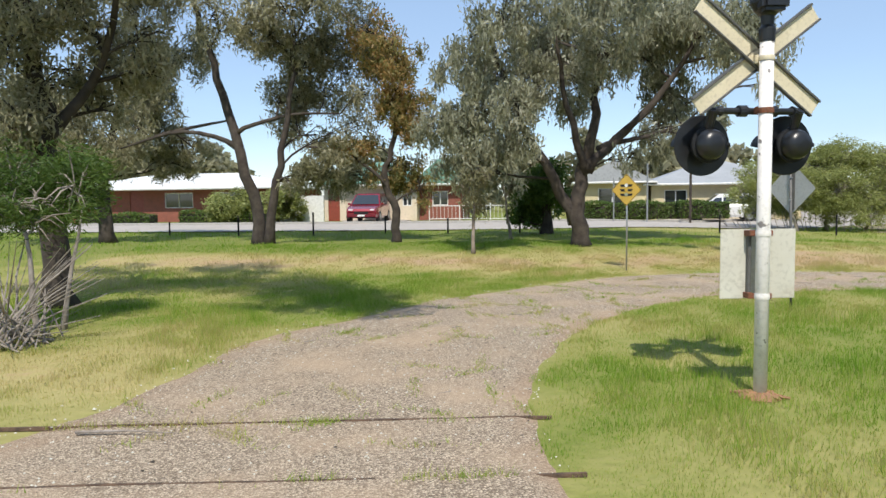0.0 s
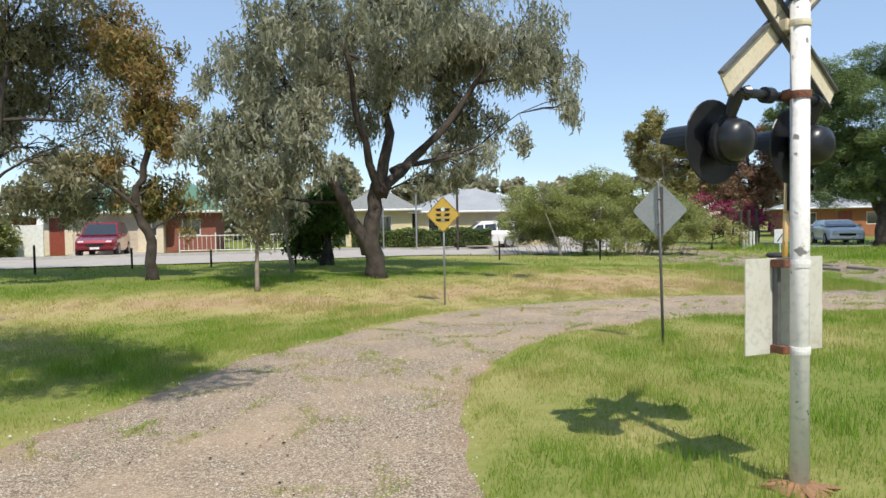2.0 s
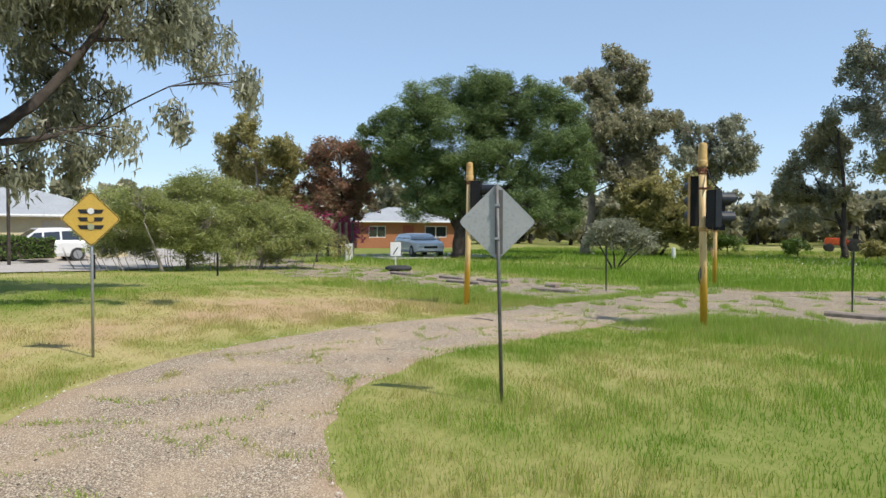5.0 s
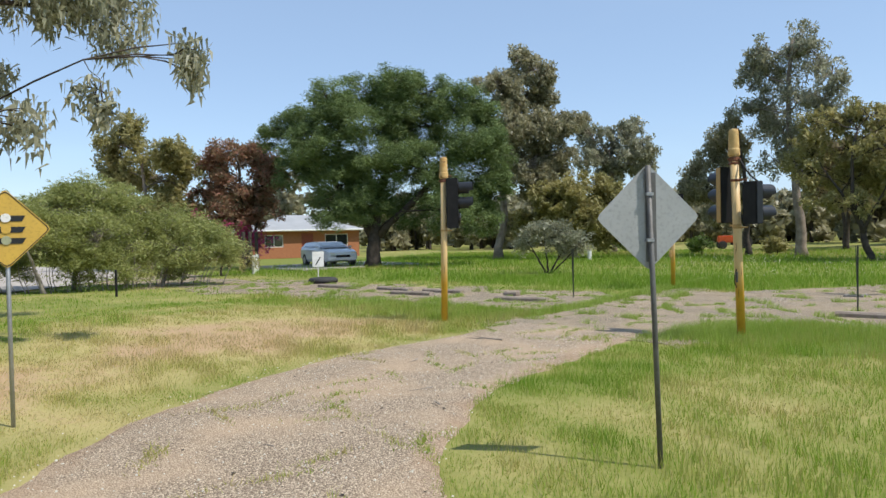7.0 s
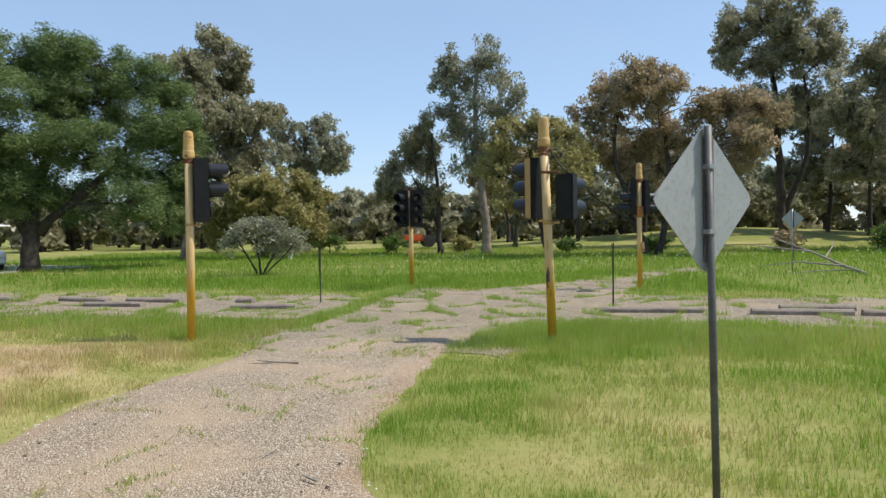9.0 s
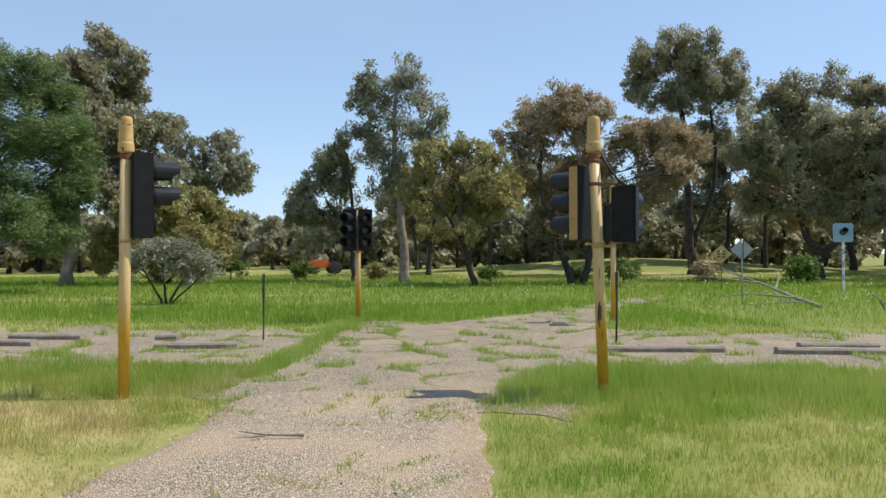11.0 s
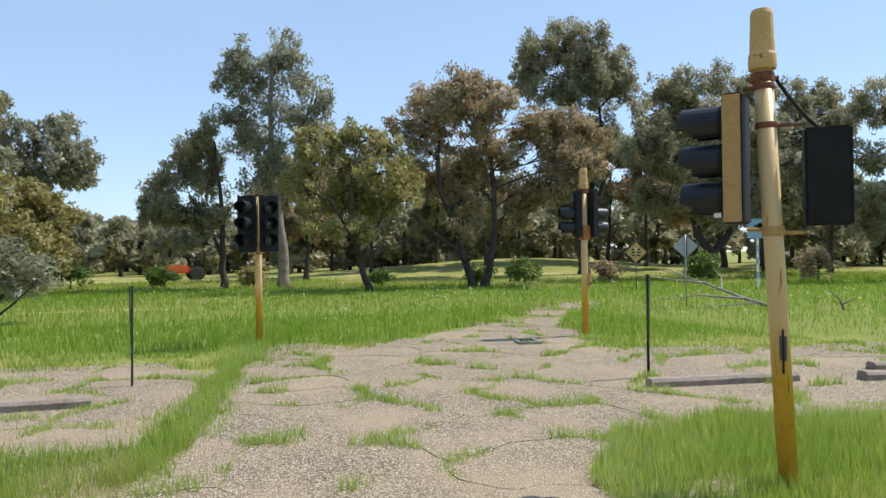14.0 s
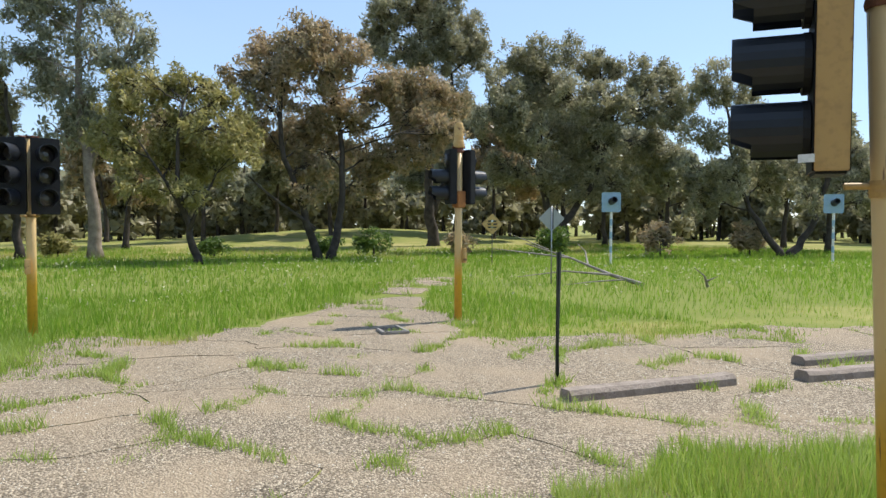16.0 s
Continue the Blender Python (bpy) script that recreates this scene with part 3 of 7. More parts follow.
# ---- trees ----
def grow(name, x, y, trunks, clumps, leaf_m, bark_m, label, category="tree", leaf=(0.15, 0.04), density=1.0, droop=0.6, twig=7.0, group="", spread=0.48, limb=0.075, seed=1, bare=0.05, ragged=-1.7):
    """A tree: tapered trunks given as points (offsets) with a base radius, limbs to each clump of the crown,
    twigs to the outside of each clump, and leaves hung in tufts round the twig ends."""
    g = np.random.RandomState(seed)
    z0 = gz(x, y)
    top = thing(name, x, y, z0, 0, label, category, group)
    bm = B()
    knots = []
    for pts, r0 in trunks:
        line = [Vector(p) for p in pts]
        fine = []
        for a, b, c, d in zip([line[0]] + line, line, line[1:], line[2:] + [line[-1]]):
            for t in (0, 0.25, 0.5, 0.75):
                fine.append(0.5 * ((2 * b) + (c - a) * t + (2 * a - 5 * b + 4 * c - d) * t * t + (3 * b - a - 3 * c + d) * t ** 3))
        fine.append(line[-1])
        fine = [q + Vector((g.normal(0, 0.25), g.normal(0, 0.25), 0)) * r0 * (0 if k == 0 else 1) for k, q in enumerate(fine)]
        n = len(fine)
        rad = [r0 * (1.35 if k == 0 else 1.0) * (1 - 0.72 * k / (n - 1)) for k in range(n)]
        fine[0] = fine[0] - Vector((0, 0, 0.12))
        tube(bm, fine, rad, 10)
        knots += [(q, r) for q, r in zip(fine[2:], rad[2:])]
    tips = []
    main = [c for c in clumps]
    clumps = list(main)
    for k, (cx, cy, cz, cr) in enumerate(main):
        near = sorted(main, key=lambda q: (q[0] - cx) ** 2 + (q[1] - cy) ** 2 + (q[2] - cz) ** 2)[1:3]
        for q in near[:1 + k % 2]:
            t = g.uniform(0.35, 0.65)
            clumps.append((cx + (q[0] - cx) * t + g.normal(0, 0.25 * cr), cy + (q[1] - cy) * t + g.normal(0, 0.25 * cr), cz + (q[2] - cz) * t + g.normal(0, 0.15 * cr), 0.62 * (cr + q[3]) * 0.6))
    for cx, cy, cz, cr in clumps:
        c = Vector((cx, cy, cz - z0))
        q, r = min(knots, key=lambda k: (k[0] - c).length + 1.6 * max(0, k[0].z - c.z + 0.5 * cr))
        mid = q.lerp(c, 0.5) + Vector((g.normal(0, 0.1), g.normal(0, 0.1), g.uniform(-0.02, 0.16))) * (c - q).length
        rr = min(r * 0.75, limb * (0.4 + 0.3 * cr))
        line = [q, q.lerp(mid, 0.55) + Vector((g.normal(0, 0.05), g.normal(0, 0.05), 0)) * (c - q).length, mid, mid.lerp(c, 0.6), c]
        tube(bm, line, [rr, rr * 0.8, rr * 0.62, rr * 0.45, rr * 0.25], 6, False)
        knots.append((mid, rr * 0.6))
        for _ in range(max(6, int(1.5 * twig * cr ** 1.6 + 5))):
            d = Vector(g.normal(0, 1, 3)).normalized()
            tip = c + Vector((d.x, d.y, d.z * 0.85)) * cr * g.uniform(0.3, 1.05) ** 0.6
            s = line[g.randint(2, 5)]
            m = s.lerp(tip, 0.5) + Vector((0, 0, 0.12 * cr))
            tube(bm, [s, m, tip], [rr * 0.25 + 0.006, 0.014 + rr * 0.08, 0.005], 3, False)
            tips.append((tip, cr))
    part("trunk", bm, bark_m, top, smooth=True)
    pos, per = [], []
    for tip, cr in tips:
        n = int(density * 38 * (0.35 + cr) * g.uniform(0.5, 1.5))
        s = spread * (0.45 + 0.55 * cr)
        o = g.normal(0, 1, (n, 3))
        o *= (g.uniform(0, 1, n) ** 0.6 / np.linalg.norm(o, axis=1))[:, None] * (s, s, s * 0.75)
        hang = g.uniform(0, 1, n)
        o[:, 2] -= droop * s * 1.1 * hang * hang
        o[:, :2] *= (1 - 0.45 * droop * hang)[:, None]
        pos.append(np.array(tip) + o)
    pos = np.vstack(pos)
    pos = pos[pos[:, 2] > bare + 0.25 * bare * np.sin(pos[:, 0] * 4 + pos[:, 1] * 3)]
    gaps = sum(np.sin(pos @ g.normal(0, f, 3) + g.uniform(0, 6.28)) for f in (1.6, 1.6, 2.4, 2.4, 3.6, 3.6, 5.0))
    pos = pos[gaps > ragged]
    n = len(pos)
    a = g.uniform(0, 2 * np.pi, n)
    tilt = g.uniform(-0.9, 0.5, n) - droop * 0.8
    d = np.stack([np.cos(a) * np.cos(tilt), np.sin(a) * np.cos(tilt), np.sin(tilt)], 1)
    w = np.cross(d, g.normal(0, 1, (n, 3)))
    w /= np.linalg.norm(w, axis=1, keepdims=True) + 1e-9
    ln = leaf[0] * g.uniform(0.6, 1.4, (n, 1))
    wd = leaf[1] * g.uniform(0.6, 1.3, (n, 1))
    v = np.stack([pos - d * ln * 0.5 + w * wd * 0.7, pos - d * ln * 0.4 - w * wd * 0.7, pos + d * ln * 0.7], 1).reshape(-1, 3)
    np_mesh("crown", v, np.arange(n * 3).reshape(-1, 3), leaf_m, top)
    return top


grow("gum_tree", -5.4, 12.2, [([(0, 0, 0), (-0.1, 0, 1.5), (-0.25, 0.1, 3.2), (-0.5, 0, 5.2), (-0.6, 0, 7.0)], 0.24), ([(-0.2, 0.05, 2.7), (0.6, 0.1, 3.6), (1.5, -0.6, 5.2)], 0.12)],
     [(-0.3, -0.6, 4.2, 0.55), (-0.2, -0.0, 3.6, 0.51), (0.6, 0.1, 4.5, 0.55), (0.9, 0.6, 4.0, 0.47), (-0.6, -0.1, 4.8, 0.62), (0.4, -0.5, 4.7, 0.49), (1.6, -0.1, 4.3, 0.39), (0.5, 0.8, 3.3, 0.37), (-0.3, -0.5, 3.0, 0.45), (1.5, 0.2, 3.7, 0.3), (0.0, 0.8, 3.9, 0.43), (-0.5, -0.3, 1.9, 0.46), (-0.3, 0.4, 1.9, 0.48), (-0.6, -0.3, 2.7, 0.51), (0.5, -2.0, 6.6, 1.2), (2.2, -1.0, 6.3, 1.3), (3.2, -2.4, 6.4, 1.2), (-1.5, -1.5, 6.5, 1.4), (1.0, 0.8, 6.8, 1.2), (4.3, -4.6, 6.2, 0.9), (3.0, -4.4, 6.3, 0.8), (5.2, -5.2, 6.0, 0.7), (3.6, -3.0, 6.8, 1.2), (4.4, -3.6, 6.6, 1.0), (-1.5, 1, 6.0, 1.3)],
     L_GUM_DARK, M_BARK, "rough-barked gum tree with grey-green leaves beside the drive", "tree", leaf=(0.12, 0.03), density=1.7, droop=0.7, twig=9, seed=11, ragged=-4.0)
# the last two clumps are unseen, added overhead to shade the verge
grow("gum_tree", -10.3, 25.5, [([(0, 0, 0), (-0.1, 0, 1.8), (0.2, 0, 3.2), (0.6, 0.3, 5.4)], 0.26), ([(0, 0, 2.2), (-1.0, -0.4, 4.0), (-1.6, -0.8, 5.2)], 0.15), ([(0.1, 0, 2.7), (1.5, 0.3, 3.6), (4.0, 0.6, 4.2)], 0.13)],
     [(-0.1, 0.4, 5.1, 1.29), (-0.8, -1.5, 4.4, 1.02), (1.3, 0.9, 5.4, 1.07), (1.4, 1.7, 4.1, 0.88), (-2.0, -0.9, 5.2, 1.17), (2.5, 1.6, 7.1, 1.09), (0.7, 0.8, 7.0, 1.08), (1.4, -0.8, 4.1, 0.81), (-2.9, -0.6, 4.1, 1.3), (2.8, 1.3, 3.4, 0.75), (-0.6, -0.9, 3.4, 0.87), (1.1, -1.0, 2.9, 0.7), (1.6, 1.7, 2.9, 0.66), (-1.9, -1.0, 2.8, 1.01), (0, 0.5, 9.8, 1.8), (2, 0, 9.4, 1.5)],
     L_GUM_DARK, M_BARK, "dark gum tree with a thick crooked trunk on the street verge", "tree", leaf=(0.15, 0.04), density=1.8, droop=0.7, twig=9, seed=12, ragged=-4.0)
# the last three clumps, above the view, are added only to cast shade
grow("gum_tree", -4.6, 23.6, [([(-0.1, 0, 0), (-0.3, 0, 1.6), (-1.0, 0, 4.2), (-1.5, 0, 6.2), (-2.1, 0, 8.0)], 0.22), ([(0.2, 0, 0), (0.5, 0, 2.0), (0.9, 0, 4.0), (1.2, 0, 6.5)], 0.17), ([(-0.7, 0, 3.2), (-2.4, 0, 3.6), (-4.5, 0.3, 3.1)], 0.09), ([(-0.8, 0, 3.6), (1.0, 0, 4.1), (2.6, -0.2, 4.1)], 0.08)],
     [(1.1, 0.9, 6.6, 1.33), (2.5, 1.7, 7.3, 1.35), (0.0, 0.7, 7.1, 0.85), (2.0, 1.7, 5.4, 1.07), (3.3, 0.1, 5.0, 0.82), (1.3, 1.2, 3.8, 0.77), (2.7, 0.2, 3.3, 0.64), (0.5, 1.6, 5.0, 0.97), (4.0, 1.8, 6.3, 0.77), (-0.8, -1.6, 7.2, 0.87), (2.1, -0.8, 8.0, 1.4), (1.9, -0.6, 2.6, 0.57), (3.1, 2.0, 2.5, 0.63), (1.1, 0.0, 2.3, 0.46), (2.5, 0.8, 2.1, 0.52), (0, 0.5, 10, 1.8), (2.5, 0, 9.5, 1.6), (-3, 0.5, 9.3, 1.5)],
     L_GUM_DARK, M_BARK, "tall leaning gum tree with two trunks from one base", "tree", leaf=(0.15, 0.04), density=1.55, droop=0.7, twig=8, seed=13, ragged=-4.0)
grow("gum_tree", -0.3, 23.7, [([(0, 0, 0), (0.05, 0, 1.0), (-0.35, 0, 2.0), (-0.1, 0, 3.0), (0.2, 0, 5.0), (0, 0, 6.5)], 0.16), ([(-0.3, 0, 1.9), (-1.1, 0, 2.6), (-1.9, 0, 3.2)], 0.07)],
     [(0.2, -0.2, 5.3, 0.8), (0.6, 0.0, 3.9, 0.63), (0.1, -0.1, 6.3, 0.81), (-0.0, -0.2, 4.5, 0.63), (0.8, 0.1, 4.8, 0.54), (-0.8, 0.1, 7.1, 0.91), (-0.7, 0.5, 3.4, 0.46), (-1.6, 0.1, 3.4, 0.46), (0.4, 0.5, 2.8, 0.52), (0.9, 0.4, 2.0, 0.51), (-0.2, 0.6, 2.2, 0.41)],
     L_ORANGE, M_BARK, "slender crooked gum with rust-tinged leaves", "tree", leaf=(0.14, 0.038), density=1.9, droop=0.7, twig=8, seed=14, ragged=-4.0)
# last three clumps: unseen extra crown, added to throw shade behind the trunk
grow("gum_tree", 5.2, 21.2, [([(0, 0, 0), (-0.1, 0, 1.2), (0.1, 0, 2.4), (0.4, 0, 3.8), (0.6, 0.2, 6.0)], 0.27), ([(-0.15, 0, 0.8), (-1.1, 0, 2.4), (-2.0, 0.1, 4.2), (-2.6, 0, 6.0)], 0.19), ([(0.15, 0, 2.3), (1.4, 0, 3.4), (2.6, -0.2, 4.8), (3.4, -0.4, 6.3)], 0.16), ([(0.1, 0, 2.2), (-0.5, -0.4, 4.0), (-0.9, -0.8, 6.0)], 0.13), ([(0.5, 0, 2.9), (2.1, 0.2, 3.2), (3.2, 0.1, 3.6)], 0.09)],
     [(-3.5, 1.6, 5.7, 0.96), (-2.7, -1.3, 6.1, 1.1), (-0.3, 2.1, 6.8, 1.5), (1.7, 2.1, 7.3, 1.54), (3.1, 1.2, 7.1, 1.52), (3.8, -1.1, 6.4, 1.24), (5.1, -0.9, 5.8, 0.81), (-3.2, -0.9, 4.1, 0.84), (-1.5, 2.2, 5.2, 1.0), (-0.2, 0.5, 5.1, 1.09), (-4.3, -0.4, 3.6, 0.64), (-3.3, -1.7, 2.8, 0.6), (2.3, 1.2, 5.8, 1.0), (3.8, 1.4, 4.7, 0.69), (3.4, -3.8, 4.3, 0.4), (2.6, 0.8, 3.7, 0.66), (1.1, -0.9, 2.7, 0.45), (-2.0, -1.4, 3.2, 0.69), (2.3, -2.1, 3.3, 0.36), (-3.5, 2.1, 2.5, 0.59), (-2.0, 2.5, 2.4, 0.6), (0.1, -2.6, 7.3, 1.6), (-1, 1, 10, 1.8), (2, 1, 10, 1.8), (-3, 1, 9.5, 1.5)],
     L_GUM, M_BARK, "large spreading gum with drooping grey-green leaves and a dark trunk", "tree", leaf=(0.16, 0.042), density=1.9, droop=1.0, twig=8, seed=15, ragged=-4.0)
grow("sapling", 1.9, 19.6, [([(0, 0, 0), (0.03, 0, 1.0), (0.1, 0.1, 2.6)], 0.06)],
     [(0.0, 0.1, 1.5, 0.38), (0.2, -0.6, 2.2, 0.36), (-0.3, 0.3, 2.0, 0.34), (-0.0, -0.2, 2.6, 0.4)],
     L_GUM_DARK, M_BARK_PALE, "thin gum sapling in the shade", "tree", leaf=(0.13, 0.035), density=1.2, droop=0.8, twig=9, seed=16)
grow("sapling", 3.5, 24.0, [([(0, 0, 0), (-0.15, 0, 1.0), (-0.3, 0.1, 2.5)], 0.06)],
     [(-0.0, 0.5, 1.8, 0.43), (0.3, 0.5, 2.4, 0.44), (-0.3, 0.1, 2.5, 0.43)],
     L_GUM_DARK, M_BARK_PALE, "thin gum sapling in the shade", "tree", leaf=(0.13, 0.035), density=1.2, droop=0.8, twig=9, seed=17)
grow("shrub", 5.2, 27.1, [([(0, 0, 0), (0, 0, 0.8), (-0.2, 0, 2.2)], 0.2), ([(0.15, 0, 0), (0.2, 0.1, 1.6)], 0.14)],
     [(-0.1, 0.6, 1.0, 0.7), (-0.4, -0.2, 2.2, 0.78), (0.1, -0.5, 1.7, 0.58), (-0.8, 0.3, 1.5, 0.59), (0.2, -0.6, 2.6, 0.58), (-0.9, -0.2, 0.7, 0.29)],
     L_GREEN, M_BARK, "dense dark green shrub under the big gum", "shrub", leaf=(0.12, 0.06), density=2.6, droop=0.3, twig=14, seed=18)
grow("bush", -10.0, 43.4, [([(0, 0, 0), (0, 0, 0.6), (0.4, 0, 1.4)], 0.1), ([(0.2, 0, 0), (1.6, 0, 1.0)], 0.08)],
     [(-0.9, -0.5, 1.1, 1.19), (0.3, 0.4, 1.5, 1.21), (1.8, -0.5, 1.3, 1.01), (2.8, -0.6, 1.8, 0.84), (-1.9, 0.5, 0.8, 0.88), (3.0, 0.1, 0.9, 0.68)],
     L_BUSH, M_BARK, "wide rounded bright green garden bush", "bush", leaf=(0.15, 0.07), density=1.6, droop=0.2, twig=12, seed=19)
grow("tree", 30.2, 39.9, [([(0, 0, 0), (0.1, 0, 2.0), (0, 0, 4.5), (-0.5, 0.3, 7.0)], 0.18), ([(0.1, 0, 1.2), (1.0, -0.5, 3.2)], 0.12)],
     [(-0.3, 0.7, 7.9, 0.84), (-0.8, 1.7, 6.8, 0.84), (-0.3, 0.4, 6.5, 1.03), (-0.1, 2.7, 5.7, 0.66), (-0.2, -1.1, 6.2, 0.95), (-0, -2.2, 6.5, 0.76), (0.6, 1, 5, 1.19), (1.1, -0.6, 5, 1.12), (0.3, 2, 5.1, 0.79), (0.1, -0.4, 3.5, 1.03), (1.5, -1, 3.4, 1.12), (1.7, -1.7, 5.6, 0.86)],
     L_OLIVE, M_BARK_PALE, "loose olive-green tree with an open crown", "tree", leaf=(0.192, 0.072), density=1.6, droop=0.4, twig=9, seed=20)
grow("red_leaved_tree", 33.6, 35.9, [([(0, 0, 0), (0.1, 0, 1.6), (-0.3, 0, 3.6), (-0.7, 0, 6.2)], 0.2), ([(0.1, 0, 1.0), (0.5, -0.5, 3.0)], 0.12)],
     [(-0.8, 0.7, 6.7, 0.99), (-0.3, 2.3, 6, 0.95), (0.7, 0.3, 6.5, 1.02), (0.9, -0.9, 6.1, 1.02), (-0.5, 1.4, 4.7, 1.21), (-0.1, -0.7, 4.6, 1.26), (0.5, -1.8, 4.9, 0.73), (-1.3, 1.9, 4, 0.8), (-1, 0.2, 2.9, 1.12), (0.5, -0.7, 3, 1.01), (-0.4, -0, 1.6, 0.86)],
     L_RED, M_BARK, "dark red-leaved ornamental tree", "tree", leaf=(0.176, 0.072), density=1.6, droop=0.3, twig=9, seed=21)
grow("pine_tree", 34.5, 28.4, [([(0, 0, 0), (0.1, 0, 2.0), (0.8, -0.6, 5.0), (1.2, -0.8, 8.6)], 0.42), ([(0.2, 0, 1.6), (-0.9, 1.4, 4.2), (-1.8, 2.6, 6.8)], 0.22), ([(0.3, -0.3, 1.8), (1.2, -3.0, 4.4), (1.8, -4.6, 7.0)], 0.22)],
     [(-0.9, 3.8, 8, 1.1), (-2.2, 1.2, 8.7, 1.15), (0.5, 0.7, 9.6, 1.23), (0.6, -1.3, 9.6, 1.21), (2.1, -2.6, 9.4, 1.23), (1.6, -4.8, 8.6, 1.19), (3.3, -5.4, 7.8, 1.11), (-1.2, 5.5, 7.2, 0.85), (-2.8, 1.9, 6.4, 1.33), (-1.8, 0.1, 7.4, 1.4), (1.2, -0.6, 7.9, 1.56), (3.1, -2.2, 7.7, 1.6), (1.2, -5.2, 6.5, 1.36), (2.6, -6.3, 6, 0.95), (-1.2, 4, 5.1, 1.16), (-1.3, 1.5, 5.2, 1.44), (-0.4, -0.4, 5.5, 1.51), (0.3, -2.4, 5.3, 1.5), (1.3, -4.2, 4.8, 1.45), (2.9, -5.8, 4.2, 1.22), (-1.6, 1.7, 3.1, 1.37), (-0.5, -0, 3.4, 1.26), (1.8, -1.3, 3.3, 1.44), (-0.2, -4.4, 2.9, 1.27), (2.6, -5.3, 2.4, 1.15)],
     L_PINE, M_BARK, "broad dark green umbrella pine with a dense crown", "tree", leaf=(0.176, 0.0288), density=3.4, droop=0.0, twig=11, seed=22, ragged=-3.2)
grow("gum_tree", 43.8, 25.4, [([(0, -1, 0), (0.4, -1.4, 4.0), (0.8, -2.0, 8.0), (1.0, -2.0, 11.5)], 0.3)],
     [(2.1, -2, 12.6, 1.24), (1, -3.8, 11.8, 0.82), (-0.4, -0.9, 11, 1.12), (0.8, -2, 10.6, 1.44), (2.3, -3.5, 10.5, 1.15), (-0.3, -2, 8.6, 1.48), (1.1, -3.7, 8.3, 1.5), (1.7, -5, 8.5, 0.98), (2.2, -2.3, 6.5, 1.71), (1.8, -4.4, 6.2, 1.36), (3.6, -5.4, 8.9, 0.78), (-0.3, -1.5, 6, 1.26), (0.9, -3.3, 4.6, 1.35)],
     L_GUM_DARK, M_BARK_PALE, "tall gum standing behind the pine", "tree", leaf=(0.24, 0.088), density=1.46, droop=0.5, twig=9, seed=23)
grow("gum_tree", 54.3, 18.9, [([(0, 0, 0), (0.1, 0, 3.0), (0.1, 0.2, 7.5)], 0.2)],
     [(-0.2, 1.6, 9, 1.06), (0.6, 0.9, 7.5, 1.25), (0.3, -0.6, 8.7, 1.23), (0.4, -2, 7.7, 1.13), (-0.2, -1.1, 6.7, 1.3), (1.2, -2.3, 6.5, 0.79), (-1.3, 1.8, 7, 0.95), (0.6, 0.3, 5.8, 1.16), (1.5, -1.3, 9.4, 0.8)],
     L_GUM, M_BARK_PALE, "pale distant gum with an open top", "tree", leaf=(0.24, 0.088), density=1.33, droop=0.5, twig=8, seed=24)
grow("tree", 44.3, 20.0, [([(0, 0, 0), (0, 0, 1.2), (-0.2, 0, 3.2)], 0.14), ([(0, -0.2, 0), (0, -1.4, 1.8)], 0.1)],
     [(-1.3, 1.2, 3.7, 1.08), (-0.4, -0.3, 4.2, 1.23), (1.6, -1.6, 4.3, 1.19), (1.6, -2.8, 3.5, 0.96), (-0.2, 2.3, 2.4, 1.04), (-0.6, 0.4, 2.5, 1.31), (-0.3, -1.6, 2.5, 1.29), (0.6, -2.8, 1.9, 1.01), (-0.4, 2.6, 1.4, 0.82), (-0.5, -0.3, 1.1, 1.01), (0.4, -2, 1.1, 0.94)],
     L_OLIVE, M_BARK, "low spreading yellow-green wattle tree", "tree", leaf=(0.208, 0.08), density=1.99, droop=0.3, twig=11, seed=25)
grow("shrub", 28.9, 17.3, [([(0, 0, 0), (0.1, 0.1, 0.7), (0.1, 0.2, 1.7)], 0.05), ([(0.08, -0.05, 0), (0.2, -0.5, 0.8), (0.3, -0.8, 1.5)], 0.045), ([(-0.05, 0.08, 0), (-0.2, 0.5, 0.8), (-0.4, 0.8, 1.4)], 0.045), ([(0, -0.1, 0), (-0.1, -0.9, 0.7), (0, -1.3, 1.2)], 0.035)],
     [(-0.0, -0.1, 1.9, 0.52), (-0.2, -0.8, 1.6, 0.52), (-0.6, 0.5, 1.6, 0.52), (0.3, -1.4, 1.3, 0.46), (-0.3, -0.3, 1.2, 0.52), (0.1, 1.1, 1.1, 0.43), (0.5, -0.7, 0.9, 0.43)],
     L_GUM, M_BARK, "small rounded multi-stemmed shrub in the grass", "shrub", leaf=(0.13, 0.035), density=1.3, droop=0.2, twig=12, seed=26)
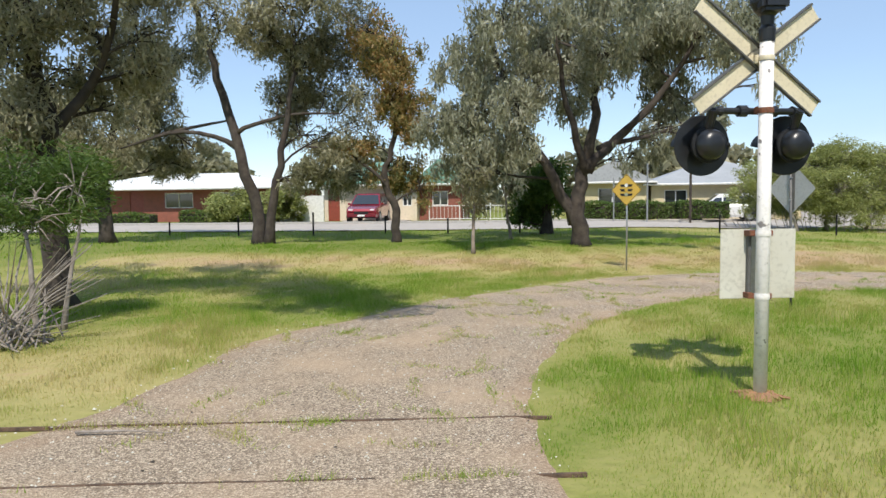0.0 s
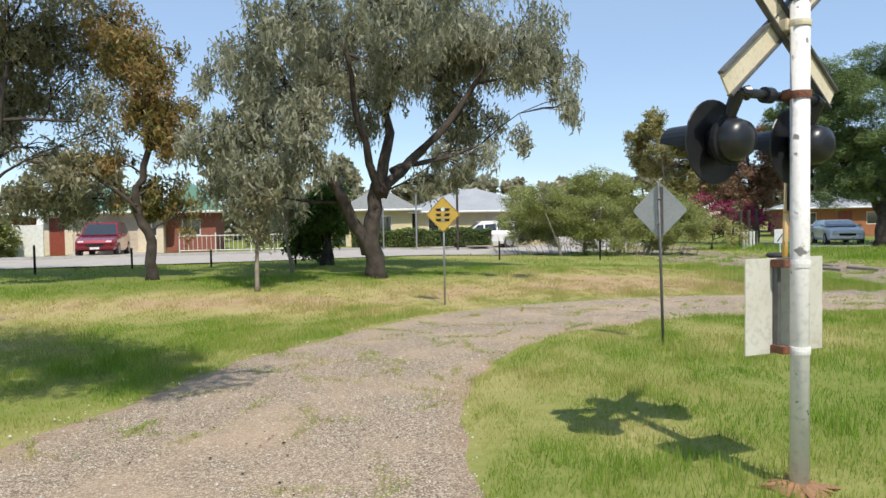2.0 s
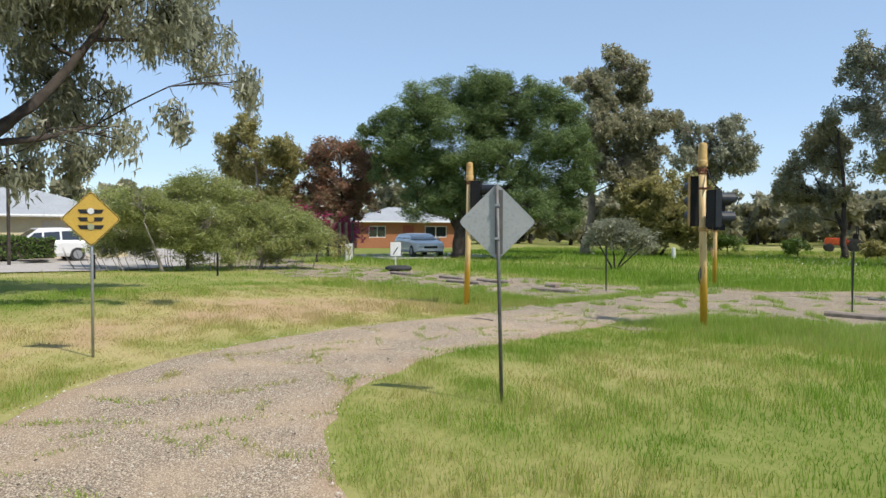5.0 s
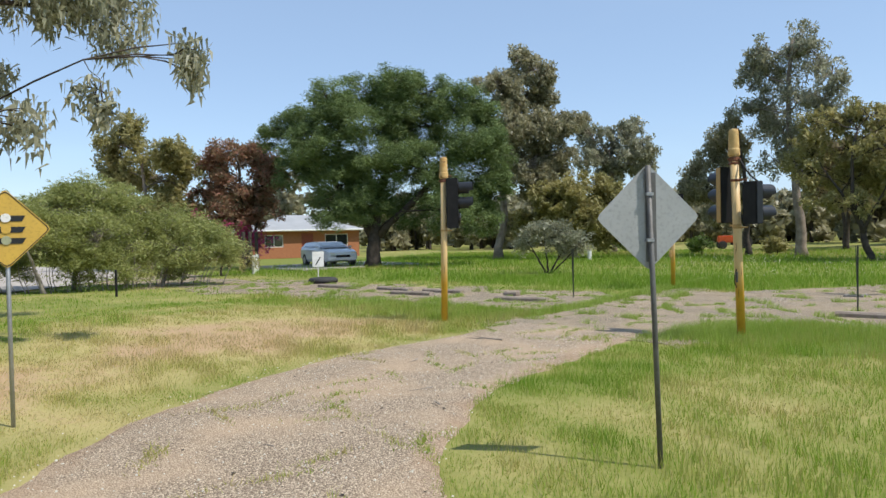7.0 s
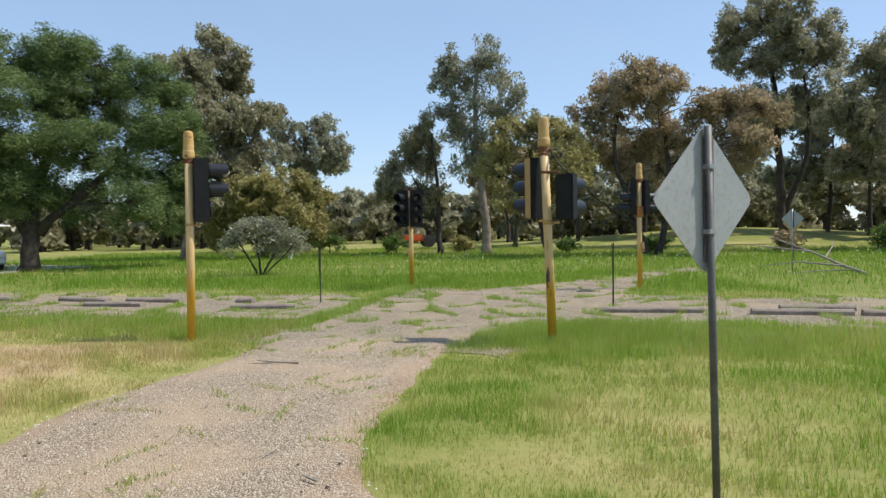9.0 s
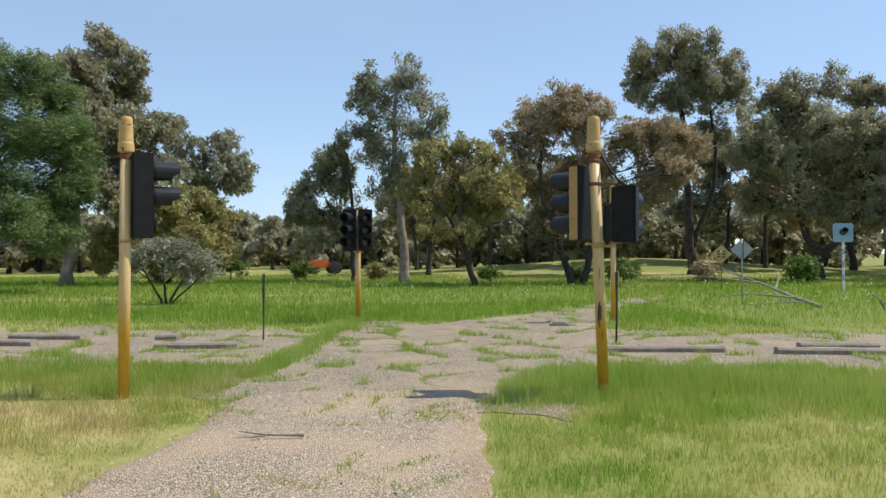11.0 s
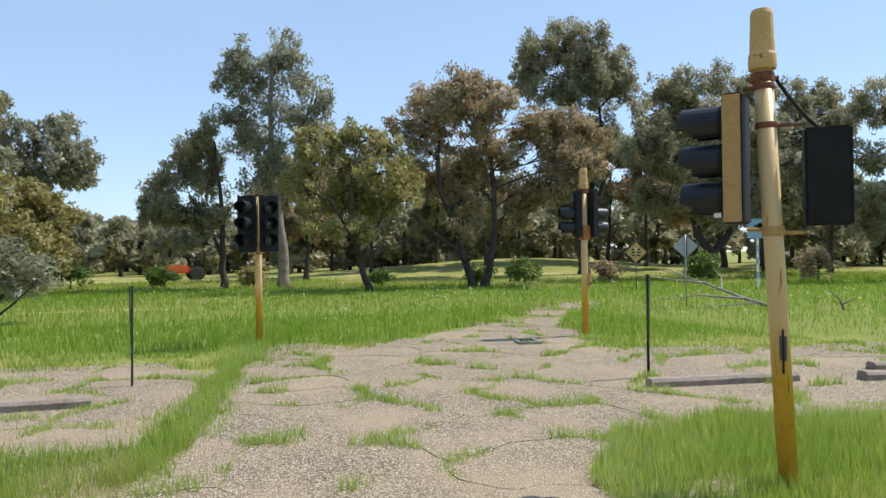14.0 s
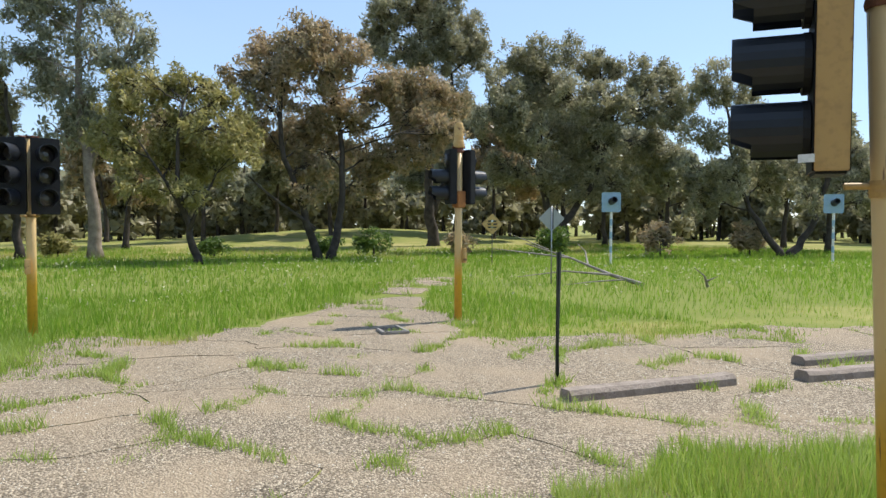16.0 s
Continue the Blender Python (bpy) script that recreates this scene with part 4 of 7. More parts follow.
grow("gum_tree", 44.5, 7.1, [([(0, 0, 0), (-0.1, 0.1, 3.0), (0, 0.6, 6.5), (0.1, 0.4, 12.0)], 0.3), ([(-0.05, 0.2, 4.0), (0, -0.8, 7.0), (-0.3, -1.6, 10.2)], 0.14)],
     [(0.2, 2, 11.5, 0.93), (-0, -0.1, 12, 0.95), (0.8, 2.6, 10.4, 0.76), (0.6, 1.1, 10.5, 1.13), (-0.1, -0.6, 10.7, 1.07), (-1.6, -1.4, 9.6, 0.86), (0.2, 3.1, 8.4, 0.69), (1.3, 1.4, 8.9, 1.2), (-0.5, 0.1, 8.6, 1.16), (-1.3, -1.4, 8.4, 0.81), (1.9, 1.9, 7.2, 1.15), (0, 0.3, 6.9, 1.24), (0.1, -1.4, 7.4, 0.78), (0.5, 1.3, 5.4, 1), (0.1, -0.3, 5.4, 0.95)],
     L_GUM, M_BARK_PALE, "very tall slim gum with an open pale crown", "tree", leaf=(0.216, 0.068), density=0.95, droop=0.6, twig=7, seed=27)
grow("gum_tree", 46.0, 9.8, [([(0, 0, 0), (0, 0.1, 2.5), (-0.2, 0.4, 7.2)], 0.2), ([(0, 0.1, 1.8), (0.3, 1.6, 4.8)], 0.1)],
     [(-0.4, 0.9, 7.7, 0.7), (0.9, 1.5, 7.2, 0.78), (0.9, 0.4, 6.8, 0.97), (0.8, 1.9, 6, 0.89), (0.8, 0.7, 5.3, 1.08), (1.7, 3.2, 5.1, 0.72), (0.1, 2.5, 4.1, 0.93), (1, 1.1, 3.6, 1.03), (0.2, -0, 3.7, 0.9), (1, 3.4, 3.7, 0.59), (-0.3, 1.8, 2.3, 0.75)],
     L_GUM_DARK, M_BARK, "slim gum with a narrow grey-green crown", "tree", leaf=(0.216, 0.072), density=1.53, droop=0.6, twig=8, seed=28)
grow("gum_tree", 38.2, 4.7, [([(0, 0, 0), (0.1, 0.3, 1.4), (0, 0.7, 3.0), (0, 0.5, 6.0)], 0.17), ([(0.1, 0.3, 1.4), (-0.4, -0.6, 3.4)], 0.09), ([(0.1, 0.4, 1.9), (0.4, 1.9, 4.4)], 0.09)],
     [(1.2, 0.6, 6.9, 0.79), (0.7, 2, 6.5, 0.86), (0.5, -0.2, 6.7, 0.88), (0.3, -1.4, 6.1, 0.84), (1.6, 2.6, 5.5, 0.83), (1.4, 0.8, 5.4, 1.16), (-0.4, -0.3, 5, 1.06), (-0, -1.8, 5.1, 0.68), (0.9, 2.4, 4.2, 0.86), (1.4, 0.6, 3.9, 1.11), (0.6, -0.9, 3.7, 1), (-0.1, 2.3, 2.8, 0.59), (-0.7, 0.5, 2.7, 0.64), (-1.4, -1.4, 4, 0.55)],
     L_OLIVE, M_BARK, "small gum with a rounded yellow-green crown", "tree", leaf=(0.192, 0.06), density=1.33, droop=0.5, twig=9, seed=29)
grow("gum_tree", 38.8, -0.9, [([(0.2, 0.2, 0), (0.1, 1.0, 2.2), (0.4, 1.8, 5.0), (0.8, 1.6, 8.2)], 0.2), ([(0, -0.2, 0), (0, -0.7, 2.2), (0.2, -0.9, 5.5), (0.8, -0.5, 9.0)], 0.2), ([(0, 0.5, 1.4), (-0.4, 2.6, 2.6), (-0.5, 3.6, 3.4)], 0.1)],
     [(2.2, 1.8, 8.9, 1.04), (0.2, 1.2, 9.3, 1.05), (0.2, -0.3, 9.3, 1.01), (0.8, 3.4, 7.7, 0.76), (0.5, 1.3, 7.8, 1.22), (-0.5, -0.2, 7.7, 1.1), (-1.1, -1.2, 8.6, 0.82), (-0.8, -2.3, 7.6, 0.9), (1.1, 2, 6.4, 1.12), (1.2, -0.1, 6.4, 1.32), (-0.1, -1.6, 6.4, 1.18), (-0.1, -3.4, 7.6, 1.04), (-0.9, -4.6, 7.9, 1.03), (-1, -5.9, 7, 0.99), (-1.1, -3.6, 6.2, 1.13), (-3, -4.2, 5.3, 0.86), (1.7, 1.2, 4.9, 1.03), (1.2, -0.7, 4.7, 1.21), (0.2, -2.5, 4.8, 1.15), (-1.3, -3.6, 4.6, 0.95), (1.7, 2.4, 5.6, 0.74), (-0.5, 1, 3.1, 0.76), (0.3, -1.8, 3.2, 0.8)],
     L_BROWN, M_BARK, "bronze-tinted gum with several dark leaning trunks", "tree", leaf=(0.192, 0.064), density=1.33, droop=0.5, twig=9, seed=30)
grow("gum_tree", 48.1, -13.1, [([(0, 0, 0), (0, 0.3, 3.0), (0.3, 0.4, 8.0), (0.6, 0.6, 14.0)], 0.4), ([(0, 0.2, 2.0), (-0.5, -1.2, 6.0), (-0.6, -1.0, 11)], 0.22)],
     [(0.5, 0.9, 16, 1.33), (0.4, 2.9, 15, 1.3), (-1.4, 0.2, 15.1, 1.28), (2.3, 2.9, 14.2, 1.03), (1.8, 0.7, 14.3, 1.52), (-1.3, 0.4, 13.5, 1.36), (-0.3, -2.6, 14.4, 1.19), (-1.4, -2.4, 12.8, 1), (0, 2.9, 12, 1.14), (-0.5, 0.7, 11.9, 1.46), (-0.2, -2.2, 12, 1.34), (2.3, 2.8, 12.9, 0.88), (-0.8, 1.8, 9.4, 1.51), (-0.2, -1.2, 9.3, 1.41), (-0.5, 2.5, 6.9, 1.28)],
     L_GUM_DARK, M_BARK, "tallest gum with a dense dark grey-green crown", "tree", leaf=(0.224, 0.072), density=1.33, droop=0.5, twig=9, seed=31)
grow("gum_tree", 40.3, -16.4, [([(0, 0, 0), (0, 0.2, 1.6), (0.4, 1.0, 4.0), (1.0, 0.6, 9.5)], 0.34), ([(0, 0, 1.2), (-0.8, -1.6, 3.6), (-1.6, -3.2, 8.0)], 0.24)],
     [(1.8, 2.3, 11, 1.11), (-0.1, 1.6, 11, 1.21), (0.6, -1.8, 11.6, 1.26), (0.2, -3.6, 11.1, 1.2), (-1.9, -4.3, 10.5, 1.16), (-1.3, -7.4, 10.7, 1.21), (-3.6, -6.4, 9.2, 0.94), (0.2, 4.4, 8.9, 1.18), (0.9, 1.4, 9.1, 1.51), (-1.5, 0.8, 8.7, 1.5), (-2, -1.6, 8.4, 1.46), (-2.3, -4.3, 8.4, 1.35), (-2.5, -6.7, 8.1, 1.1), (0.6, 4.5, 7.1, 1.12), (-0.5, 3.1, 6.5, 1.37), (0.9, -1.1, 6.7, 1.54), (-1.5, -1.7, 6.1, 1.4), (-0.7, -5.7, 6.3, 1.41), (-1.6, -7.3, 6.1, 1.13), (1, 3.5, 4.8, 1.14), (0.3, 1.2, 4.5, 1.29), (-0.4, -1, 3.9, 1.23), (-1, -3.5, 3.9, 1.24)],
     L_GUM_DARK, M_BARK, "broad dark gum with a heavy rounded crown", "tree", leaf=(0.2, 0.068), density=1.4, droop=0.5, twig=9, seed=32)
grow("gum_tree", 29.5, -21.1, [([(0.2, 0, 0), (0.7, 0.9, 1.4), (1.4, 1.8, 3.4), (2.6, 1.2, 7.6)], 0.2), ([(0, -0.2, 0), (-0.6, -1.0, 1.2), (-1.2, -1.2, 3.2), (-2.0, -0.8, 6.0)], 0.22)],
     [(2.4, 2.5, 8.9, 0.88), (2.7, 3.1, 7.9, 0.7), (1.8, 1.7, 8, 0.99), (1.6, 0, 7.2, 0.9), (2.8, 3.5, 6.2, 0.81), (1.7, 2.3, 5.6, 1.04), (1.1, 0.3, 5.4, 1.06), (2.3, 4.1, 4.2, 0.97), (1.4, 2.7, 3.7, 1.09), (1.2, -0.4, 3.5, 1.08), (-0.2, -0.5, 4.3, 0.87), (2.5, 3.3, 2.6, 0.76), (-1.2, 0.3, 2.8, 0.79), (-1.8, -2.3, 3.4, 0.98), (-2.2, -3.6, 4.9, 0.99), (-3.1, -2.3, 2.6, 0.84), (-1.2, -2.4, 5.4, 0.88)],
     L_GUM_DARK, M_BARK, "leaning open gum with dark forked trunks", "tree", leaf=(0.176, 0.056), density=1.6, droop=0.6, twig=8, seed=33)
grow("gum_tree", 54.0, -30.9, [([(0, 0, 0), (0, 0.2, 3.0), (0.2, 0.4, 9.0)], 0.3)],
     [(1.6, 5.0, 10.7, 1.61), (1.1, 2.4, 11.3, 1.88), (0.2, -0.8, 11.1, 1.93), (-0.7, -3.3, 9.7, 1.97), (1.8, 3.0, 8.5, 1.88), (1.9, -1.1, 7.8, 2.07), (-1.1, -2.2, 6.7, 1.93), (-4.0, -3.0, 8.0, 1.89), (2.6, 4.1, 6.2, 1.64), (1.3, 1.4, 4.8, 1.67), (-2.5, -4.2, 4.8, 1.7), (-5.5, -4.1, 6.1, 1.65)],
     L_GUM_DARK, M_BARK, "gum in the thick of the park woodland", "tree", leaf=(0.34, 0.13), density=1.1, droop=0.4, twig=8, seed=34)
grow("shrub", 68.5, -61.9, [([(0, 0, 0), (0, 0, 2.0), (-0.6, 0, 4.0)], 0.2)],
     [(3.4, 1.4, 4.3, 2.22), (-0.1, 0.2, 5.0, 2.34), (-3.5, -0.9, 4.2, 2.16), (1.8, 1.1, 2.1, 2.05), (-1.0, -2.1, 2.2, 2.07), (-5.6, -1.2, 2.1, 1.78)],
     L_GREEN, M_BARK, "low woodland shrub behind the gums", "shrub", leaf=(0.4, 0.16), density=1.0, droop=0.3, twig=8, seed=35)
grow("bush", 18.5, 31.0, [([(-1.5, 0, 0), (-1.8, 0, 0.8), (-2.4, -0.2, 1.9)], 0.08), ([(0, 0.5, 0), (0, 0.4, 1.0), (-0.4, 0.2, 2.2)], 0.08), ([(0.8, -1, 0), (1.4, -0.8, 0.8), (1.6, -0.6, 1.8)], 0.08), ([(2.0, -1.5, 0), (2.6, -1.4, 1.0), (2.9, -0.9, 1.5)], 0.08)] + [([(a, b, 0), (a * 1.06, b * 1.06 + 0.1, 0.45), (a * 1.12, b * 1.1, 0.95)], 0.018) for a, b in [(-3.6 + 0.16 * k, 2.2 - 0.11 * k + 0.5 * math.sin(k * 2.4)) for k in range(46)]],
     [(-1.8, 3.3, 2.6, 0.91), (-2, 0.6, 2.6, 0.85), (0.1, 1.6, 3, 0.91), (0.6, 0.2, 3.2, 0.9), (1.8, -0.3, 2.8, 0.91), (2.6, -1.3, 2.3, 0.86), (3.4, -2.3, 1.9, 0.81), (3.3, -3.5, 1.5, 0.58), (-3.2, 1.7, 1.7, 0.65), (-1.4, 2.5, 1.5, 0.9), (-1.2, 0.1, 1.8, 1.01), (-0.1, -0.7, 1.8, 1.07), (1.5, -1, 1.6, 1.05), (2.2, -2.4, 1.3, 0.83), (2.8, -3.6, 1.1, 0.52), (-1.6, 3.6, 0.9, 0.65), (-1.1, 1.7, 0.9, 0.68), (-0.4, -0.2, 0.9, 0.77), (0.6, -1.7, 0.7, 0.71), (2.6, -1.6, 0.6, 0.59)],
     L_BUSH, M_DEAD, "wide feathery bright green bush with bare grey twigs below", "bush", leaf=(0.12, 0.0272), density=2.5, droop=0.1, twig=18, seed=36, bare=0.22, ragged=-3.0)


# ---- the level crossing signal ----
def flange_disc(bm, r, t, m):
    lathe(bm, [(r * 0.98, 0), (r, 0.006), (r, t), (r * 0.97, t + 0.006)], 28, m)


def crossing_signal(x, y):
    """White post with crossed boards, two flashing lamps on an arm, a bell and a sheet below; they face +y."""
    s = thing("crossing_signal", x, y, 0, 0, "white-painted railway level crossing signal post, paint chipped and rusty", "crossing signal")
    bm = B()
    lathe(bm, [(0.055, -0.1), (0.055, 2.92)], 20)
    part("post", bm, M_WHITE, s, smooth=True)
    bm = B()
    for k in range(12):
        a = 2 * math.pi * k / 12
        tube(bm, [(0.05 * math.cos(a), 0.05 * math.sin(a), 0.015), ((0.13 + 0.05 * (k % 3)) * math.cos(a), (0.13 + 0.05 * (k % 3)) * math.sin(a), 0.005)], [0.03, 0.012], 5)
    lathe(bm, [(0.17, -0.01), (0.13, 0.018), (0.056, 0.03)], 14)
    part("footing", bm, M_EARTH, s, "bare red earth at the foot")
    bm = B()
    lathe(bm, [(0.06, 2.9), (0.066, 3.0), (0.05, 3.03), (0.055, 3.1), (0.10, 3.14), (0.135, 3.2), (0.14, 3.34), (0.12, 3.40), (0.05, 3.43)], 24)
    box(bm, -0.11, -0.16, 3.12, 0.11, -0.02, 3.3, 0.03)
    part("bell", bm, M_BLACK, s, "black warning bell housing", smooth=False)
    # crossed boards
    for k, ang in enumerate((36, -36)):
        m = pose(0, 0, 0, 0, 0, 12) @ pose(0, 0.10 + 0.022 * k, 2.79, 0, ang, 0)
        bm = B()
        box(bm, -0.69, 0.0, -0.075, 0.69, 0.012, 0.075, 0.003, m)
        arm = part("crossed_board", bm, M_CREAM, s, "cream crossing board with dark folded edges")
        bm = B()
        box(bm, -0.69, -0.022, 0.062, 0.69, 0.016, 0.082, 0.003, m)
        box(bm, -0.69, -0.022, -0.082, 0.69, 0.016, -0.066, 0.003, m)
        part("edge_strip", bm, M_STEEL, arm)
    bm = B()
    for z in (2.77,):
        lathe(bm, [(0.062, z - 0.018), (0.064, z), (0.062, z + 0.018)], 20)
        box(bm, -0.075, 0.03, z - 0.035, -0.035, 0.10, z + 0.035, 0.006)
        box(bm, 0.035, 0.03, z - 0.035, 0.075, 0.10, z + 0.035, 0.006)
    part("board_clamp", bm, M_CREAM, s)
    # lamp arm
    swing = pose(0, 0, 0, 0, 0, 8)
    bm = B()
    tube(bm, [(-0.385, 0.12, 2.36), (0.385, 0.12, 2.36)], 0.028, 12)
    for sx in (-1, 1):
        tube(bm, [(sx * 0.32, 0.12, 2.36), (sx * 0.39, 0.13, 2.36), (sx * 0.39, 0.20, 2.21)], [0.045, 0.045, 0.038], 12)
        tube(bm, [(sx * 0.1, 0.12, 2.36), (sx * 0.17, 0.12, 2.36)], 0.048, 12)
    bm.transform(swing)
    part("lamp_arm", bm, M_BLACK, s, smooth=False)
    bm = B()
    lathe(bm, [(0.062, 2.33), (0.064, 2.35), (0.062, 2.375)], 20)
    box(bm, -0.06, 0.02, 2.33, 0.06, 0.09, 2.39, 0.008)
    part("arm_clamp", bm, M_RUST, s)
    for sx in (-1, 1):
        m = swing @ pose(sx * 0.39, 0.25, 2.09, -90, 0, 0)      # its axis along +y
        bm = B()
        lathe(bm, [(0.05, -0.19), (0.10, -0.175), (0.125, -0.12), (0.13, -0.02), (0.10, 0.03)], 24, m)
        lamp = part("lamp", bm, M_BLACK, s, "black round flashing lamp housing", smooth=True)
        bm = B()
        lathe(bm, [(0.13, -0.075), (0.152, -0.07), (0.152, -0.045), (0.13, -0.04)], 24, m)
        tube(bm, [m @ Vector((0.15, 0, -0.06)), m @ Vector((0.19, 0, -0.06))], 0.018, 8)
        part("rim", bm, M_MATT, lamp)
        bm = B()
        flange_disc(bm, 0.255, 0.006, m @ Matrix.Translation((0, 0, 0.04)))
        part("background_disc", bm, M_BLACK, lamp)
        bm = B()
        hood = []
        for r in (0.125, 0.118):
            hood.append([[bm.verts.new(m @ Vector((r * math.cos(a), r * math.sin(a), zz * (1 if math.sin(a) < -0.1 else 0.55)))) for a in np.linspace(math.pi * 0.88, math.pi * 2.12, 16)] for zz in (0.05, 0.36)])
        for h in hood:
            for i in range(15):
                bm.faces.new((h[0][i], h[0][i + 1], h[1][i + 1], h[1][i]))
        for i in range(15):
            bm.faces.new((hood[0][1][i], hood[0][1][i + 1], hood[1][1][i + 1], hood[1][1][i]))
        part("hood", bm, M_NAVY, lamp)
        bm = B()
        lathe(bm, [(0.11, 0.048), (0.10, 0.06), (0.04, 0.075)], 20, m)
        part("lens", bm, M_LENS, lamp)
    bm = B()
    box(bm, -0.30, 0.125, 0.80, 0.34, 0.133, 1.385, 0.003)
    part("sheet", bm, M_PLATE, s, "dusty cream sign sheet seen from behind")
    bm = B()
    box(bm, -0.085, 0.085, 0.82, -0.055, 0.124, 1.37, 0.003)
    part("sheet_rail", bm, M_STEEL, s)
    for z in (1.355, 0.835):
        bm = B()
        lathe(bm, [(0.06, z - 0.022), (0.062, z), (0.06, z + 0.022)], 20)
        clamp = part("sheet_clamp", bm, M_WHITE, s)
        for q in ((-0.105, 0.02, -0.052, 0.124), (0.05, 0.0, 0.085, 0.05)):
            bm = B()
            box(bm, q[0], q[1], z - 0.023, q[2], q[3], z + 0.023, 0.004)
            part("bracket", bm, M_RUST, clamp, "rusted bracket")
    return s


crossing_signal(3.24, 6.16)


# ---- diamond signs ----
DIAMOND = [(0.0, -0.36), (0.03, -0.345), (0.345, -0.03), (0.36, 0.0), (0.345, 0.03), (0.03, 0.345), (0.0, 0.36), (-0.03, 0.345), (-0.345, 0.03), (-0.36, 0.0), (-0.345, -0.03), (-0.03, -0.345)]


def warning_sign(x, y, facing, size, top, lean, label, front, post_m=M_GALV, ground=0.0, face=M_SIGN):
    """A diamond sheet on a thin post; facing is the direction of its printed side, in degrees from +x."""
    s = thing("warning_sign", x, y, ground, facing + 90, label, "road sign")
    bm = B()
    tube(bm, [(0, 0, -0.1), (lean * 0.5, 0, top * 0.5), (lean, 0, top)], 0.019, 10)
    part("post", bm, post_m, s, smooth=True)
    k = size / 0.72
    m = Matrix.Translation((lean * 0.9, -0.028, top - 0.36 * k)) @ Matrix.Diagonal((k, 1, k, 1))
    bm = B()
    plate(bm, DIAMOND, 0.004, m)
    sheet = part("sign_sheet", bm, face if front else M_SIGNBACK, s, "" if front else "bare grey back of the sign sheet")
    if front:
        bm = B()
        inner = [(a * 0.945, b * 0.945) for a, b in DIAMOND]
        outer = [(a * 0.972, b * 0.972) for a, b in DIAMOND]
        vo = [bm.verts.new(m @ Vector((a, -0.003, b))) for a, b in outer]
        vi = [bm.verts.new(m @ Vector((a, -0.003, b))) for a, b in inner]
        for i in range(len(vo)):
            bm.faces.new((vo[i], vo[(i + 1) % len(vo)], vi[(i + 1) % len(vi)], vi[i]))
        part("border", bm, M_BLACK, sheet)
        for zc, colr in ((0.105, M_WSIGN), (0.0, M_SIGN), (-0.105, mat("faded_grey_green_disc", (0.36, 0.38, 0.24), 0.5))):
            for sx in (-1, 1):
                bm = B()
                w = 0.15
                q = [(sx * 0.03, zc - 0.032), (sx * (w - 0.02), zc - 0.032), (sx * (w + 0.012), zc + 0.022), (sx * 0.03, zc + 0.022)]
                plate(bm, q, 0.002, m @ Matrix.Translation((0, -0.005, 0)))
                part("light_bar", bm, M_BLACK, sheet)
            bm = B()
            plate(bm, [(0.042 * math.cos(a), zc + 0.042 * math.sin(a)) for a in np.linspace(0, 2 * math.pi, 20, endpoint=False)], 0.002, m @ Matrix.Translation((0, -0.009, 0)))
            part("light_disc", bm, colr, sheet)
    else:
        bm = B()
        box(bm, -0.055 * k, 0.004, -0.31 * k, 0.02, 0.012, 0.31 * k, 0.002, Matrix.Translation((lean * 0.9, -0.024, top - 0.36 * k)))
        part("stiffener", bm, M_STEEL, sheet)
    for z in (top - 0.2 * k, top - 0.52 * k):
        bm = B()
        box(bm, lean * 0.9 - 0.026, -0.022, z - 0.012, lean * 0.9 + 0.026, 0.024, z + 0.012, 0.003)
        part("clip", bm, M_GALV, s)
    return s


warning_sign(5.03, 16.05, 227, 0.69, 2.12, 0.0, "yellow diamond traffic-lights-ahead warning sign on a galvanised post", True, M_GALV, gz(5.03, 16.05))
warning_sign(5.82, 10.52, 28, 0.72, 2.10, 0.06, "grey back of a diamond warning sign, post leaning", False, M_STEEL)
warning_sign(24.6, -0.4, -43, 0.66, 2.02, 0.0, "grey back of a small diamond sign in grass", False, M_GALV)

warning_sign(32.2, -4.7, 140, 0.82, 1.95, 0.0, "weathered brown-yellow diamond warning sign at the meadow edge", True, M_STEEL, face=M_CAP)


